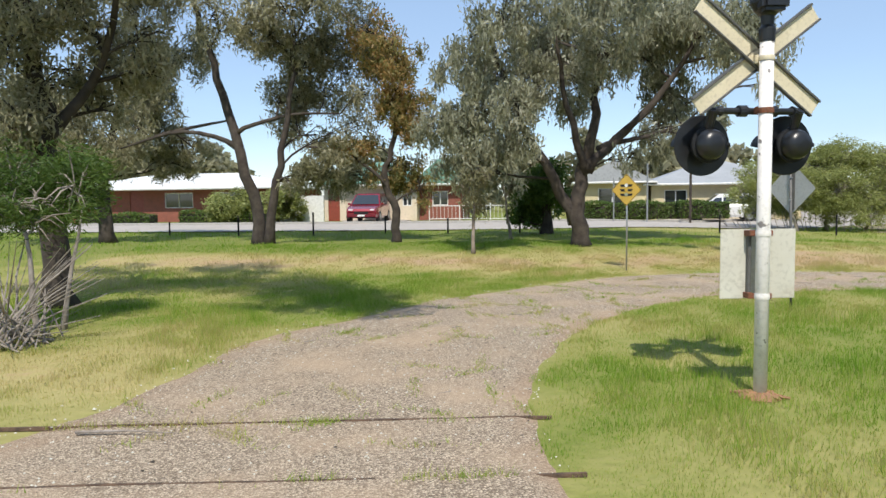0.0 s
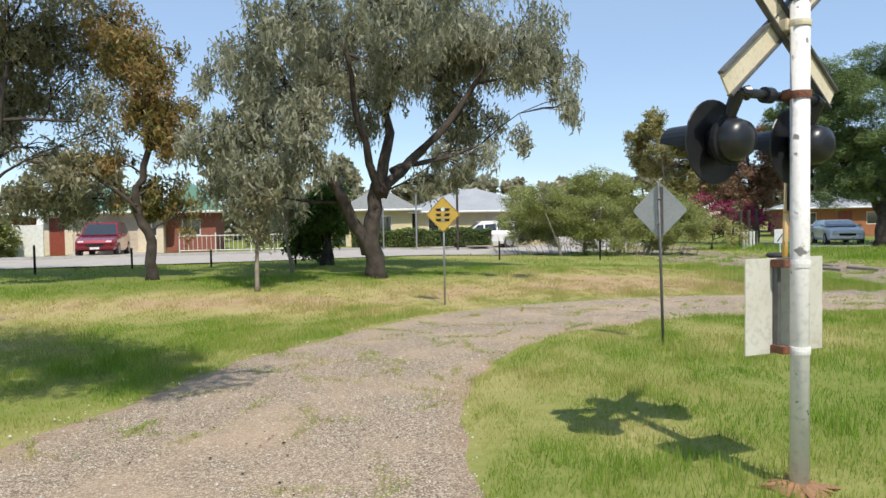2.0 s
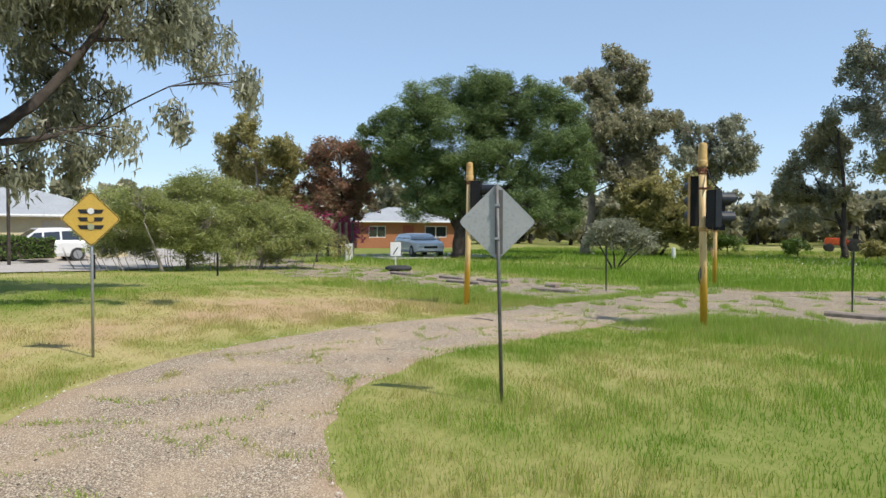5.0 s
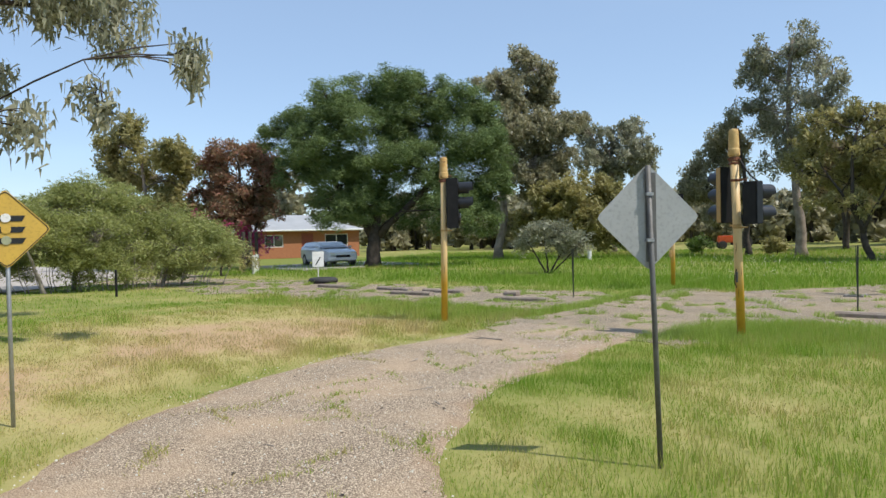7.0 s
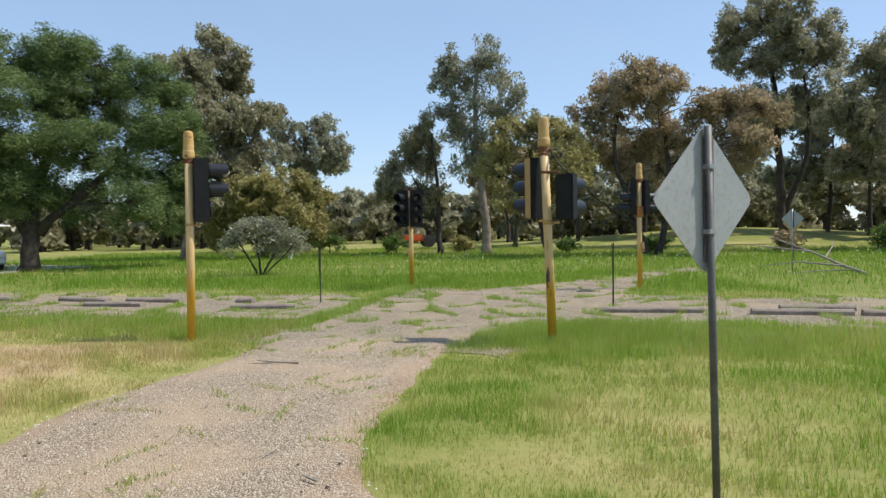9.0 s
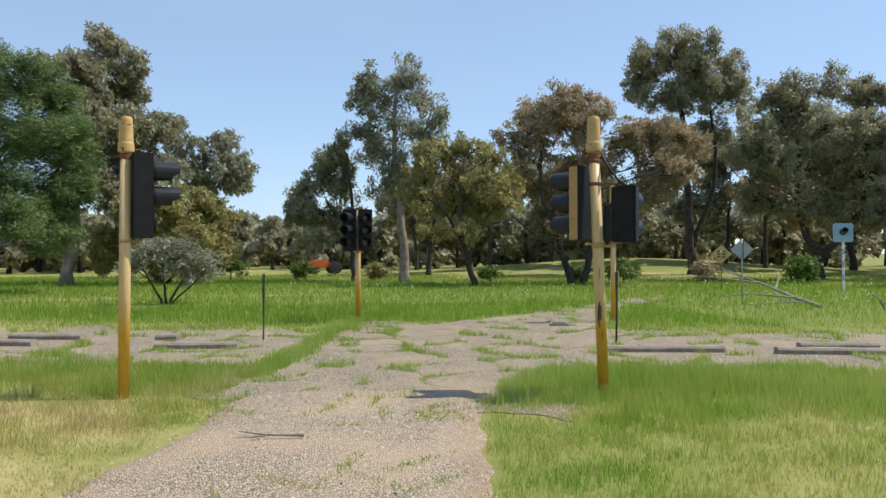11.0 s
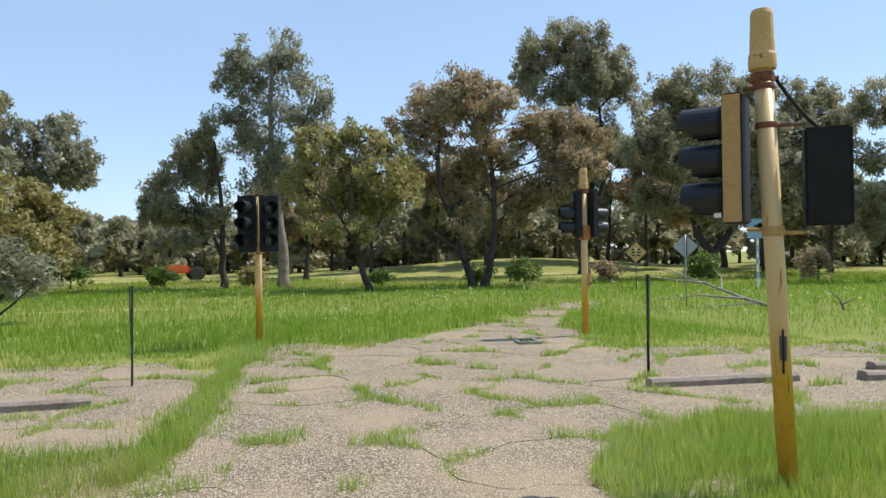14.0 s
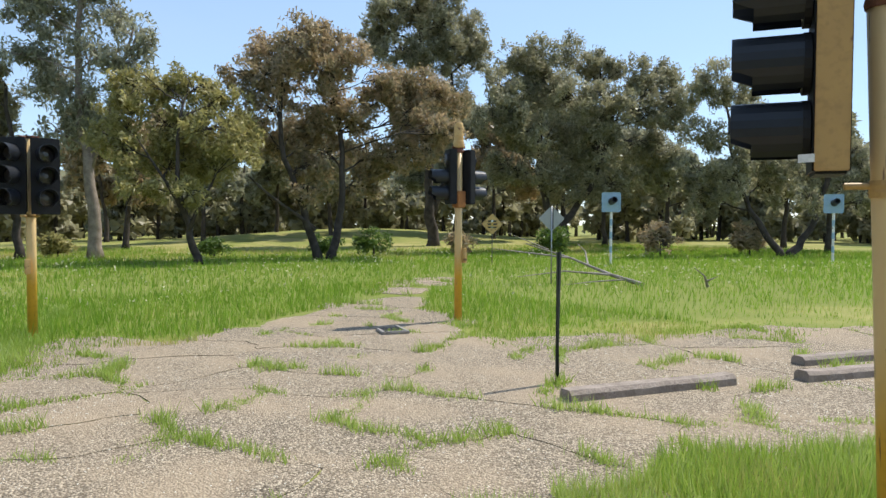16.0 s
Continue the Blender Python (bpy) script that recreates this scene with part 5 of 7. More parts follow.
# ---- traffic signals ----
def signal_head(parent, m, visors=(1, 1, 1), lens=M_LENS, case=M_MATT, side=None, board=True, height=0.95, lamps=3, depth=0.105):
    """Three lamps one over another with long hoods, facing -y of m; a square case behind."""
    h = height / 2
    bm = B()
    box(bm, -0.13, -0.02, -h, 0.13, depth, h, 0.012, m)
    head = part("signal_head", bm, case, parent, "three-lamp traffic signal head")
    if side:
        for e in (-1, 1):
            bm = B()
            box(bm, e * 0.13, -0.015, -h + 0.01, e * 0.137, 0.10, h - 0.01, 0.003, m)
            part("side_cover", bm, side, head, "side cover: tan paint, or bluish black tinted for sky light")
    if board:
        bm = B()
        box(bm, -0.17, -0.032, -h - 0.02, 0.17, -0.02, h + 0.02, 0.004, m)
        part("target_board", bm, M_MATT, head)
    for k, z in enumerate((h * 0.6, 0.0, -h * 0.6) if lamps == 3 else (h * 0.5, -h * 0.5)):
        c = m @ pose(0, -0.03, z, 90, 0, 0)             # its axis along -y
        bm = B()
        lathe(bm, [(0.118, -0.005), (0.118, 0.02), (0.10, 0.022)], 20, c)
        part("door_ring", bm, M_MATT, head)
        bm = B()
        lathe(bm, [(0.10, 0.02), (0.085, 0.032), (0.03, 0.04)], 18, c)
        part("lens", bm, lens, head)
        if visors[k]:
            bm = B()
            rows = []
            for r in (0.115, 0.108):
                rows.append([[bm.verts.new(c @ Vector((r * math.cos(a), r * math.sin(a), zz if math.sin(a) > -0.35 or zz < 0.1 else zz * 0.72))) for a in np.linspace(-0.33 * math.pi, 1.33 * math.pi, 20)] for zz in (0.015, 0.27)])
            for q in rows:
                for i in range(19):
                    bm.faces.new((q[0][i], q[0][i + 1], q[1][i + 1], q[1][i]))
            for i in range(19):
                bm.faces.new((rows[0][1][i], rows[0][1][i + 1], rows[1][1][i + 1], rows[1][1][i]))
            part("hood", bm, M_NAVY, head, "faded black lamp hood")
    return head


def traffic_signal(x, y, heads, label, top=3.12, cap=True, pole_h=None, lean=(0, 0)):
    s = thing("traffic_signal", x, y, 0, 0, label, "traffic signal", "signals round the junction")
    bm = B()
    ph = pole_h or top - 0.36
    tube(bm, [(0, 0, -0.1), (lean[0] * 0.5, lean[1] * 0.5, ph * 0.5), (lean[0], lean[1], ph)], 0.061, 20)
    part("pole", bm, M_POLE, s, smooth=True)
    if cap:
        bm = B()
        lathe(bm, [(0.068, ph - 0.04), (0.085, ph - 0.03), (0.088, ph + 0.0), (0.086, ph + 0.06), (0.078, ph + 0.08), (0.07, ph + 0.33), (0.06, ph + 0.36), (0.03, ph + 0.37)], 20, Matrix.Translation((lean[0], lean[1], 0)))
        part("cap", bm, M_CAP, s, "faded ochre pole cap with rust stains")
        bm = B()
        lathe(bm, [(0.064, ph - 0.12), (0.074, ph - 0.11), (0.074, ph - 0.06), (0.064, ph - 0.05)], 16, Matrix.Translation((lean[0], lean[1], 0)))
        for k in range(3):
            a = 2.1 * k
            tube(bm, [(lean[0] + 0.06 * math.cos(a), lean[1] + 0.06 * math.sin(a), ph - 0.085), (lean[0] + 0.10 * math.cos(a), lean[1] + 0.10 * math.sin(a), ph - 0.085)], 0.014, 6)
        part("collar", bm, M_RUST, s)
    for (dx, dy, z, facing, kw) in heads:
        m = pose(dx, dy, z, 0, 0, facing + 90)
        signal_head(s, m, **kw)
        for zz in (z + kw.get("height", 0.95) / 2 + 0.04, z - kw.get("height", 0.95) / 2 - 0.04):
            bm = B()
            lx, ly = lean[0] * zz / ph, lean[1] * zz / ph
            lathe(bm, [(0.066, zz - 0.02), (0.07, zz), (0.066, zz + 0.02)], 16, Matrix.Translation((lx, ly, 0)))
            tube(bm, [(lx, ly, zz), (lx + (dx - lx) * 0.6, ly + (dy - ly) * 0.6, zz)], 0.013, 8)
            part("bracket", bm, M_RUST if zz > z else M_TAN, s)
    return s


ACROSS = math.degrees(math.atan2(C2[1], C2[0]))          # towards +C
ALONG = math.degrees(math.atan2(P2[1], P2[0]))           # towards +P
t_l = traffic_signal(13.16, 15.25, [(0.16, -0.25, 2.24, -ACROSS, dict(visors=(1, 1, 0), depth=0.2, board=False))], "yellow and cream traffic signal pole with one black signal head", lean=(0.12, 0.0))
# second head: bluish black side covers, the sky's light put into their colour
t_r = traffic_signal(12.13, 10.02, [(0.25, 0.21, 2.15, 32, dict(side=M_TAN, board=False, height=0.85)), (-0.15, -0.20, 2.01, -44, dict(case=M_MATT, side=M_NAVY, board=False, height=0.62, lamps=2))], "yellow and cream signal pole, two heads and hanging cable", lean=(0.09, 0.075))
t_f = traffic_signal(21.84, 11.85, [(-0.17, 0.21, 2.14, ALONG + 180 - 14, {}), (-0.20, -0.15, 2.14, ALONG + 180 + 20, {})], "yellow traffic signal pole with two dark signal heads side by side", cap=False, pole_h=2.66)
t_g = traffic_signal(20.07, 6.11, [(0.03, 0.18, 2.28, ACROSS, dict(visors=(0, 1, 1), board=False, height=0.86)), (-0.04, -0.18, 2.28, ACROSS + 180 + 25, dict(visors=(0, 1, 1), board=False, height=0.86))], "rusty yellow traffic signal pole with two broken signal heads", top=3.14)
bm = B()
tube(bm, [(0.06, 0.0, 2.68), (0.0, -0.08, 2.52), (-0.05, -0.16, 2.40), (-0.08, -0.24, 2.33)], 0.012, 8)
part("cable", bm, M_MATT, t_r, "loose black cable")
bm = B()
tube(bm, [(-0.02, 0.058, 1.04), (-0.045, 0.085, 0.95), (-0.045, 0.085, 0.84), (-0.022, 0.06, 0.76)], 0.007, 6)
part("wire_loop", bm, M_MATT, t_r)
bm = B()
box(bm, -0.022, -0.01, -0.08, 0.022, 0.008, 0.08, 0.004, pose(-0.02, 0.058, 0.92, 0, 0, 40))
part("cover_plate", bm, M_STEEL, t_r)
bm = B()
plate(bm, [(-0.03, -0.015), (0.03, -0.015), (0.03, 0.015), (-0.03, 0.015)], 0.002, Matrix.Translation((0.2, 0.37, 1.78)))
part("sticker", bm, M_WSIGN, t_r)
bm = B()
box(bm, -0.12, -0.09, 0.92, -0.04, -0.03, 1.16, 0.01)
part("button_box", bm, M_CAP, t_g, "faded push-button box")
bm = B()
box(bm, -0.09, -0.085, 1.80, 0.07, 0.085, 2.06, 0.012)
part("terminal_box", bm, mat("rust_stained_orange_paint", (0.46, 0.19, 0.05), 0.7, color2=(0.26, 0.10, 0.04), scale=9), t_g, "rust-stained orange terminal box")
bm = B()
box(bm, -0.12, 0.02, 0.86, -0.05, 0.09, 1.06, 0.01)
part("button_box", bm, M_CAP, t_f, "faded push-button box")


# ---- junction furniture ----
def stake(x, y, h):
    s = thing("stake", x, y, 0, random.uniform(0, 90), "dark green steel star picket stake", "stake", "stakes by the junction")
    bm = B()
    for k in range(3):
        box(bm, -0.003, 0.0, -0.1, 0.003, 0.028, h, 0, pose(0.02 * (k == 1), 0, 0, 0, 1.2, 120 * k))
    part("picket", bm, mat("dark_green_steel", (0.035, 0.045, 0.035), 0.6, 0.3), s)


stake(18.33, 13.92, 1.22)
stake(15.92, 8.03, 1.27)


def sleeper(x0, y0, x1, y1, name_label="grey weathered timber parking sleeper on the seal"):
    L = math.hypot(x1 - x0, y1 - y0)
    s = tagged(thing("timber_sleeper", (x0 + x1) / 2, (y0 + y1) / 2, -0.008, math.degrees(math.atan2(y1 - y0, x1 - x0))), name_label, "sleeper", "sleepers along the cross street")
    bm = B()
    n = 14
    ring = []
    for i in range(n + 1):
        t = -L / 2 + L * i / n
        sag = 0.012 * wob(t, x0, 1.3)
        ring.append([bm.verts.new((t + 0.01 * wob(i, j, 3.0), yy + 0.006 * wob(t * 4, j, 2), zz + sag + 0.008 * wob(t * 5, j + 9, 2))) for j, (yy, zz) in enumerate(((-0.10, 0.0), (-0.096, 0.07), (-0.06, 0.105), (0.06, 0.105), (0.096, 0.07), (0.10, 0.0)))])
    for a, b in zip(ring, ring[1:]):
        for j in range(5):
            bm.faces.new((a[j], a[j + 1], b[j + 1], b[j]))
    bm.faces.new(ring[0])
    bm.faces.new(ring[-1][::-1])
    bmesh.ops.recalc_face_normals(bm, faces=bm.faces[:])
    part("beam", bm, M_TIMBER, s)


for a in ((15.40, 8.46, 14.96, 6.66), (14.62, 5.95, 14.12, 4.40), (14.06, 4.28, 13.5, 2.6), (15.05, 5.2, 14.7, 4.0), (17.42, 15.66, 17.22, 14.30), (18.78, 15.85, 18.62, 15.45), (18.75, 19.2, 18.3, 17.78), (19.55, 18.57, 19.1, 17.2), (20.2, 20.4, 19.5, 19.0), (20.9, 23.0, 20.4, 21.5)):
    sleeper(*a)


def tyre_thing(x, y):
    s = thing("tyre", x, y, 0, 0, "old black tyre lying in the grass", "tyre")
    bm = B()
    prof = [(0.30 + 0.13 * math.cos(a), 0.10 + 0.105 * math.sin(a)) for a in np.linspace(0, 2 * math.pi, 14, endpoint=False)]
    prof = [(r * 1.25, z) for r, z in prof]
    rows = [[bm.verts.new((r * math.cos(b), r * math.sin(b), z)) for r, z in prof] for b in np.linspace(0, 2 * math.pi, 28, endpoint=False)]
    for i in range(28):
        for j in range(14):
            bm.faces.new((rows[i][j], rows[(i + 1) % 28][j], rows[(i + 1) % 28][(j + 1) % 14], rows[i][(j + 1) % 14]))
    part("rubber", bm, M_RUBBER, s, smooth=True)


tyre_thing(22.6, 23.95)


def white_sign(x, y, rz):
    s = thing("small_sign", x, y, 0, rz, "small white board with a dark arrow mark on a short post", "sign")
    bm = B()
    tube(bm, [(0, 0, -0.05), (0, 0, 0.75)], 0.022, 8)
    part("post", bm, M_WSIGN, s)
    bm = B()
    box(bm, -0.22, -0.035, 0.55, 0.22, -0.022, 1.12, 0.004)
    part("board", bm, M_WSIGN, s)
    bm = B()
    plate(bm, [(-0.12, 0.63), (-0.09, 0.60), (0.1, 0.9), (0.07, 0.93)], 0.003, Matrix.Translation((0, -0.04, 0)))
    part("dark_bar", bm, M_BLACK, s)


white_sign(23.3, 24.6, -42)


def mirror_post(x, y, rz, label):
    """A pale blue board with a black lamp hood on a banded white post."""
    s = thing("signal_board", x, y, 0, rz, label, "signal board", "boards in the far grass")
    bm = B()
    tube(bm, [(0, 0, -0.1), (0, 0, 2.4)], 0.05, 12)
    part("post", bm, M_WHITE, s)
    for z in (0.45, 1.0, 1.5):
        bm = B()
        lathe(bm, [(0.052, z), (0.053, z + 0.01), (0.053, z + 0.24), (0.052, z + 0.25)], 12)
        part("band", bm, M_BLUE, s)
    bm = B()
    box(bm, -0.36, -0.075, 2.02, 0.36, -0.055, 2.78, 0.03)
    part("board", bm, M_BLUE, s)
    bm = B()
    lathe(bm, [(0.13, 0), (0.135, 0.02), (0.12, 0.30), (0.10, 0.30), (0.09, 0.05)], 16, pose(0, -0.08, 2.42, 75, 0, 25))
    part("hood", bm, M_BLACK, s)


mirror_post(29.6, -8.5, -138, "pale blue square board with a black hood on a banded post")
mirror_post(25.0, -16.4, -154, "pale blue square board with black hood under the trees")


def dead_branch(name, x, y, rz, runs, label, parent_kind="branch"):
    s = thing(name, x, y, 0, rz, label, parent_kind)
    bm = B()
    for pts, r in runs:
        tube(bm, pts, [r * (1 - 0.8 * i / (len(pts) - 1)) for i in range(len(pts))], 6)
    part("wood", bm, M_DEAD, s)


dead_branch("fallen_branch", 22.4, -1.4, 0, [
    ([(0, 0, 0.05), (0.9, 0.15, 0.25), (2.0, 0.5, 0.65), (3.3, 0.9, 1.0)], 0.06), ([(0.9, 0.15, 0.25), (1.5, 1.2, 0.35), (2.2, 2.2, 0.2)], 0.035),
    ([(2.0, 0.5, 0.65), (2.6, 1.6, 0.8), (2.9, 2.4, 0.9)], 0.03), ([(1.5, 0.35, 0.45), (2.3, -0.4, 0.8), (3.0, -0.8, 1.0)], 0.03), ([(0.5, 0.1, 0.15), (0.9, 1.0, 0.1), (1.0, 1.8, 0.05)], 0.025), ([(2.6, 0.7, 0.85), (3.0, 1.8, 1.3)], 0.02)],
    "grey fallen tree branch lying in the long grass")
dead_branch("fallen_branch", 21.4, -2.6, 40, [([(0, 0, 0.02), (0.1, 0.2, 0.3), (0.35, 0.3, 0.5)], 0.04), ([(0.05, 0.1, 0.15), (-0.2, 0.3, 0.3)], 0.03)], "dark broken stump of a branch in the grass")
g = random.Random(5)
runs = []
for k in range(70):
    a, h = g.uniform(0, 6.28), g.uniform(0.2, 1.3)
    runs.append(([(g.uniform(-0.5, 0.5), g.uniform(-0.5, 0.5), 0), (math.cos(a) * 0.5, math.sin(a) * 0.5, h * 0.6), (math.cos(a) * 1.1, math.sin(a) * 1.1, h)], g.uniform(0.006, 0.02)))
dead_branch("brush_pile", -4.5, 9.0, 0, runs, "tangle of bare grey dead twigs beside the drive", "brush")
dead_branch("twig", -1.7, 5.45, -3, [([(-0.35, 0, 0.045), (0, 0.02, 0.05), (0.4, -0.03, 0.045)], 0.014)], "thin dry twig lying on the seal", "twig")
dead_branch("twig", 11.0, 13.6, 60, [([(-0.3, 0, 0.05), (0, 0.12, 0.06), (0.3, 0.05, 0.05)], 0.014), ([(0, 0.12, 0.05), (0.2, 0.3, 0.06)], 0.01)], "thin dry twig lying on the seal", "twig")
g = random.Random(8)
for k, (px, py) in enumerate(((0.2, 7.2), (1.0, 8.0), (0.9, 9.3), (1.72, 10.2), (2.3, 11.6), (5.2, 13.4), (7.4, 13.1), (6.9, 12.7), (-0.8, 8.6), (4.0, 13.0), (8.9, 13.9), (0.6, 6.3))):
    a = g.uniform(0, 6.28)
    l = g.uniform(0.06, 0.16)
    dead_branch("twig", px, py, math.degrees(a), [([(-l, 0, 0.045), (0, l * 0.2, 0.05), (l, 0, 0.045)], g.uniform(0.005, 0.010))], "small dry stick on the seal", "twig")


# rails across the drive
for yy in (5.68, 4.55):
    s = thing("rail", 0, yy, 0, 0, "rusty narrow-gauge rail sunk flush into the seal", "rail", "rails of the crossing")
    bm = B()
    n = 24
    for e0, e1, h in ((-0.015, 0.008, 0.026),):
        prev = None
        for i in range(n + 1):
            x = -3.2 + 4.6 * i / n
            row = [bm.verts.new((x, e + 0.008 * wob(x, yy, 3), z)) for e, z in ((e0, 0.0), (e0, h + 0.012 * wob(x, yy, 1.7, 4)), (e1, h + 0.012 * wob(x, yy, 1.7, 4)), (e1, 0.0))]
            if prev:
                for j in range(3):
                    bm.faces.new((prev[j], prev[j + 1], row[j + 1], row[j]))
            prev = row
    part("rail_head", bm, M_RAIL, s)


# ---- street side ----
def house(x, y, rz, w, d, wall_h, roof_h, wall_m, roof_m, label, openings, gable=True, eave=0.5):
    """Front along +x at y = 0, depth towards +y; hipped or gabled roof; openings: (x0, z0, x1, z1, kind)."""
    h = thing("house", x, y, gz(x, y), rz, label, "house", "houses across the street")
    bm = B()
    xs = sorted({0.0, w, *[o[0] for o in openings], *[o[2] for o in openings]})
    zs = sorted({0.0, wall_h, *[o[1] for o in openings], *[o[3] for o in openings]})
    for x0, x1 in zip(xs, xs[1:]):
        for z0, z1 in zip(zs, zs[1:]):
            mx, mz = (x0 + x1) / 2, (z0 + z1) / 2
            if not any(o[0] < mx < o[2] and o[1] < mz < o[3] for o in openings):
                box(bm, x0, 0, z0, x1, 0.2, z1)
    box(bm, 0, 0.2, 0, 0.2, d, wall_h)
    box(bm, w - 0.2, 0.2, 0, w, d, wall_h)
    box(bm, 0.2, d - 0.2, 0, w - 0.2, d, wall_h)
    part("wall", bm, wall_m, h)
    for x0, z0, x1, z1, kind in openings:
        if kind == "window":
            bm = B()
            for q in ((x0, z0, x1, z0 + 0.06), (x0, z1 - 0.06, x1, z1), (x0, z0, x0 + 0.06, z1), (x1 - 0.06, z0, x1, z1), ((x0 + x1) / 2 - 0.03, z0, (x0 + x1) / 2 + 0.03, z1)):
                box(bm, q[0], 0.04, q[1], q[2], 0.12, q[3])
            wnd = part("window", bm, M_TRIM, h)
            bm = B()
            box(bm, x0, 0.075, z0, x1, 0.085, z1)
            part("pane", bm, M_GLASS, wnd)
        elif kind == "garage":
            bm = B()
            n = 8
            for i in range(n):
                zz = z0 + (z1 - z0) * i / n
                box(bm, x0, 0.06, zz + 0.01, x1, 0.10 , zz + (z1 - z0) / n, 0.008)
            part("garage_door", bm, M_DOOR, h)
        else:
            bm = B()
            box(bm, x0, 0.06, z0, x1, 0.11, z1, 0.004)
            part("door", bm, M_REDDOOR, h)
    bm = B()
    e, z = eave, wall_h
    lo = [bm.verts.new(p) for p in ((-e, -e, z - 0.05), (w + e, -e, z - 0.05), (w + e, d + e, z - 0.05), (-e, d + e, z - 0.05))]
    inset = 0.0 if gable else min(w, d) / 2
    if w >= d:
        ri = [bm.verts.new((-e + inset + (e if not gable else 0), d / 2, z + roof_h)), bm.verts.new((w + e - inset - (e if not gable else 0), d / 2, z + roof_h))]
        for f in ((lo[0], lo[1], ri[1], ri[0]), (lo[1], lo[2], ri[1]), (lo[2], lo[3], ri[0], ri[1]), (lo[3], lo[0], ri[0])):
            bm.faces.new(f)
    else:
        ri = [bm.verts.new((w / 2, -e + inset, z + roof_h)), bm.verts.new((w / 2, d + e - inset, z + roof_h))]
        for f in ((lo[0], lo[1], ri[0]), (lo[1], lo[2], ri[1], ri[0]), (lo[2], lo[3], ri[1]), (lo[3], lo[0], ri[0], ri[1])):
            bm.faces.new(f)
    bm.faces.new(lo[::-1])
    roof = part("roof", bm, roof_m, h)
    bm = B()
    for a, b in ((0, 1), (1, 2), (2, 3), (3, 0)):
        q = [(-e, -e), (w + e, -e), (w + e, d + e), (-e, d + e)]
        tube(bm, [(*q[a], z - 0.06), (*q[b], z - 0.06)], 0.07, 6)
    part("gutter", bm, M_TRIM, roof)
    return h


RZ = -11.5
house(-5.4, 45.4, RZ, 5.9, 9, 2.25, 1.5, M_CREAMW, M_GREENROOF, "cream house with a green steel roof and an open garage front", [(0.25, 0, 1.0, 1.95, "door"), (1.4, 0.0, 4.6, 1.95, "garage"), (5.0, 0.9, 5.6, 1.8, "window")], gable=False)
house(0.55, 44.9, RZ, 2.6, 4.0, 2.25, 1.5, M_BRICK, M_GREENROOF, "dark red brick wing with a green gabled roof", [(0.8, 0.9, 1.8, 1.8, "window")], gable=True)
house(-23.5, 49.5, RZ, 15, 9, 2.2, 1.1, M_BRICK, M_WHITEROOF, "long red brick house with a white steel roof", [(1.5, 0.9, 3.5, 1.9, "window"), (5, 0.2, 6, 2.0, "door"), (7.5, 0.9, 9.5, 1.9, "window"), (11, 0.9, 13, 1.9, "window")], gable=False, eave=0.9)
house(11.0, 46.5, RZ, 4.2, 8, 2.3, 1.4, M_CREAMB, M_GREYROOF, "cream brick house front with a grey gabled roof", [(1.1, 0.8, 2.9, 1.9, "window")], gable=True)
house(15.4, 45.8, RZ, 9.0, 8, 2.3, 1.6, M_CREAMB, M_GREYROOF, "cream brick house with a broad grey hipped roof and carport", [(0.8, 0.9, 2.2, 1.9, "window"), (4.6, 0, 7.4, 2.0, "garage")], gable=False)
house(47, 46, -40, 9, 7, 2.3, 1.3, mat("orange_brick", (0.42, 0.17, 0.08), 0.85), M_GREYROOF, "orange brick house beyond the red-leaved tree", [(1.0, 0.9, 2.5, 1.9, "window"), (4.0, 0, 5.0, 2.0, "door"), (6.0, 0.9, 8, 1.9, "window")], gable=False)


def wall_panel(x, y, rz, w, h, material, label, name="fence"):
    s = thing(name, x, y, gz(x, y), rz, label, name, "street fences")
    n = max(2, int(w / 1.2))
    for i in range(n):
        bm = B()
        box(bm, w * i / n + 0.02, 0, 0.02, w * (i + 1) / n - 0.02, 0.05, h, 0.01)
        part("panel", bm, material, s)
    for i in range(n + 1):
        bm = B()
        box(bm, w * i / n - 0.04, -0.02, -0.1, w * i / n + 0.04, 0.07, h + 0.05, 0.01)
        part("post", bm, material, s)


wall_panel(-7.9, 44.2, RZ, 2.7, 1.6, M_TRIM, "white sheet fence beside the garage")


def rail_fence(x, y, rz, w, h):
    s = thing("fence", x, y, gz(x, y), rz, "low white tubular rail fence", "fence", "street fences")
    for z in (0.15, h - 0.05):
        bm = B()
        tube(bm, [(0, 0, z), (w, 0, z)], 0.025, 6)
        part("rail", bm, M_TRIM, s)
    n = int(w / 0.22)
    me = None
    for i in range(n):
        bm = B()
        tube(bm, [(w * i / n, 0, -0.05 if i % 8 == 0 else 0.15), (w * i / n, 0, h + (0.12 if i % 8 == 0 else 0))], 0.03 if i % 8 == 0 else 0.012, 5)
        part("post" if i % 8 == 0 else "bar", bm, M_TRIM, s)


rail_fence(1.1, 42.2, RZ, 7.6, 0.95)


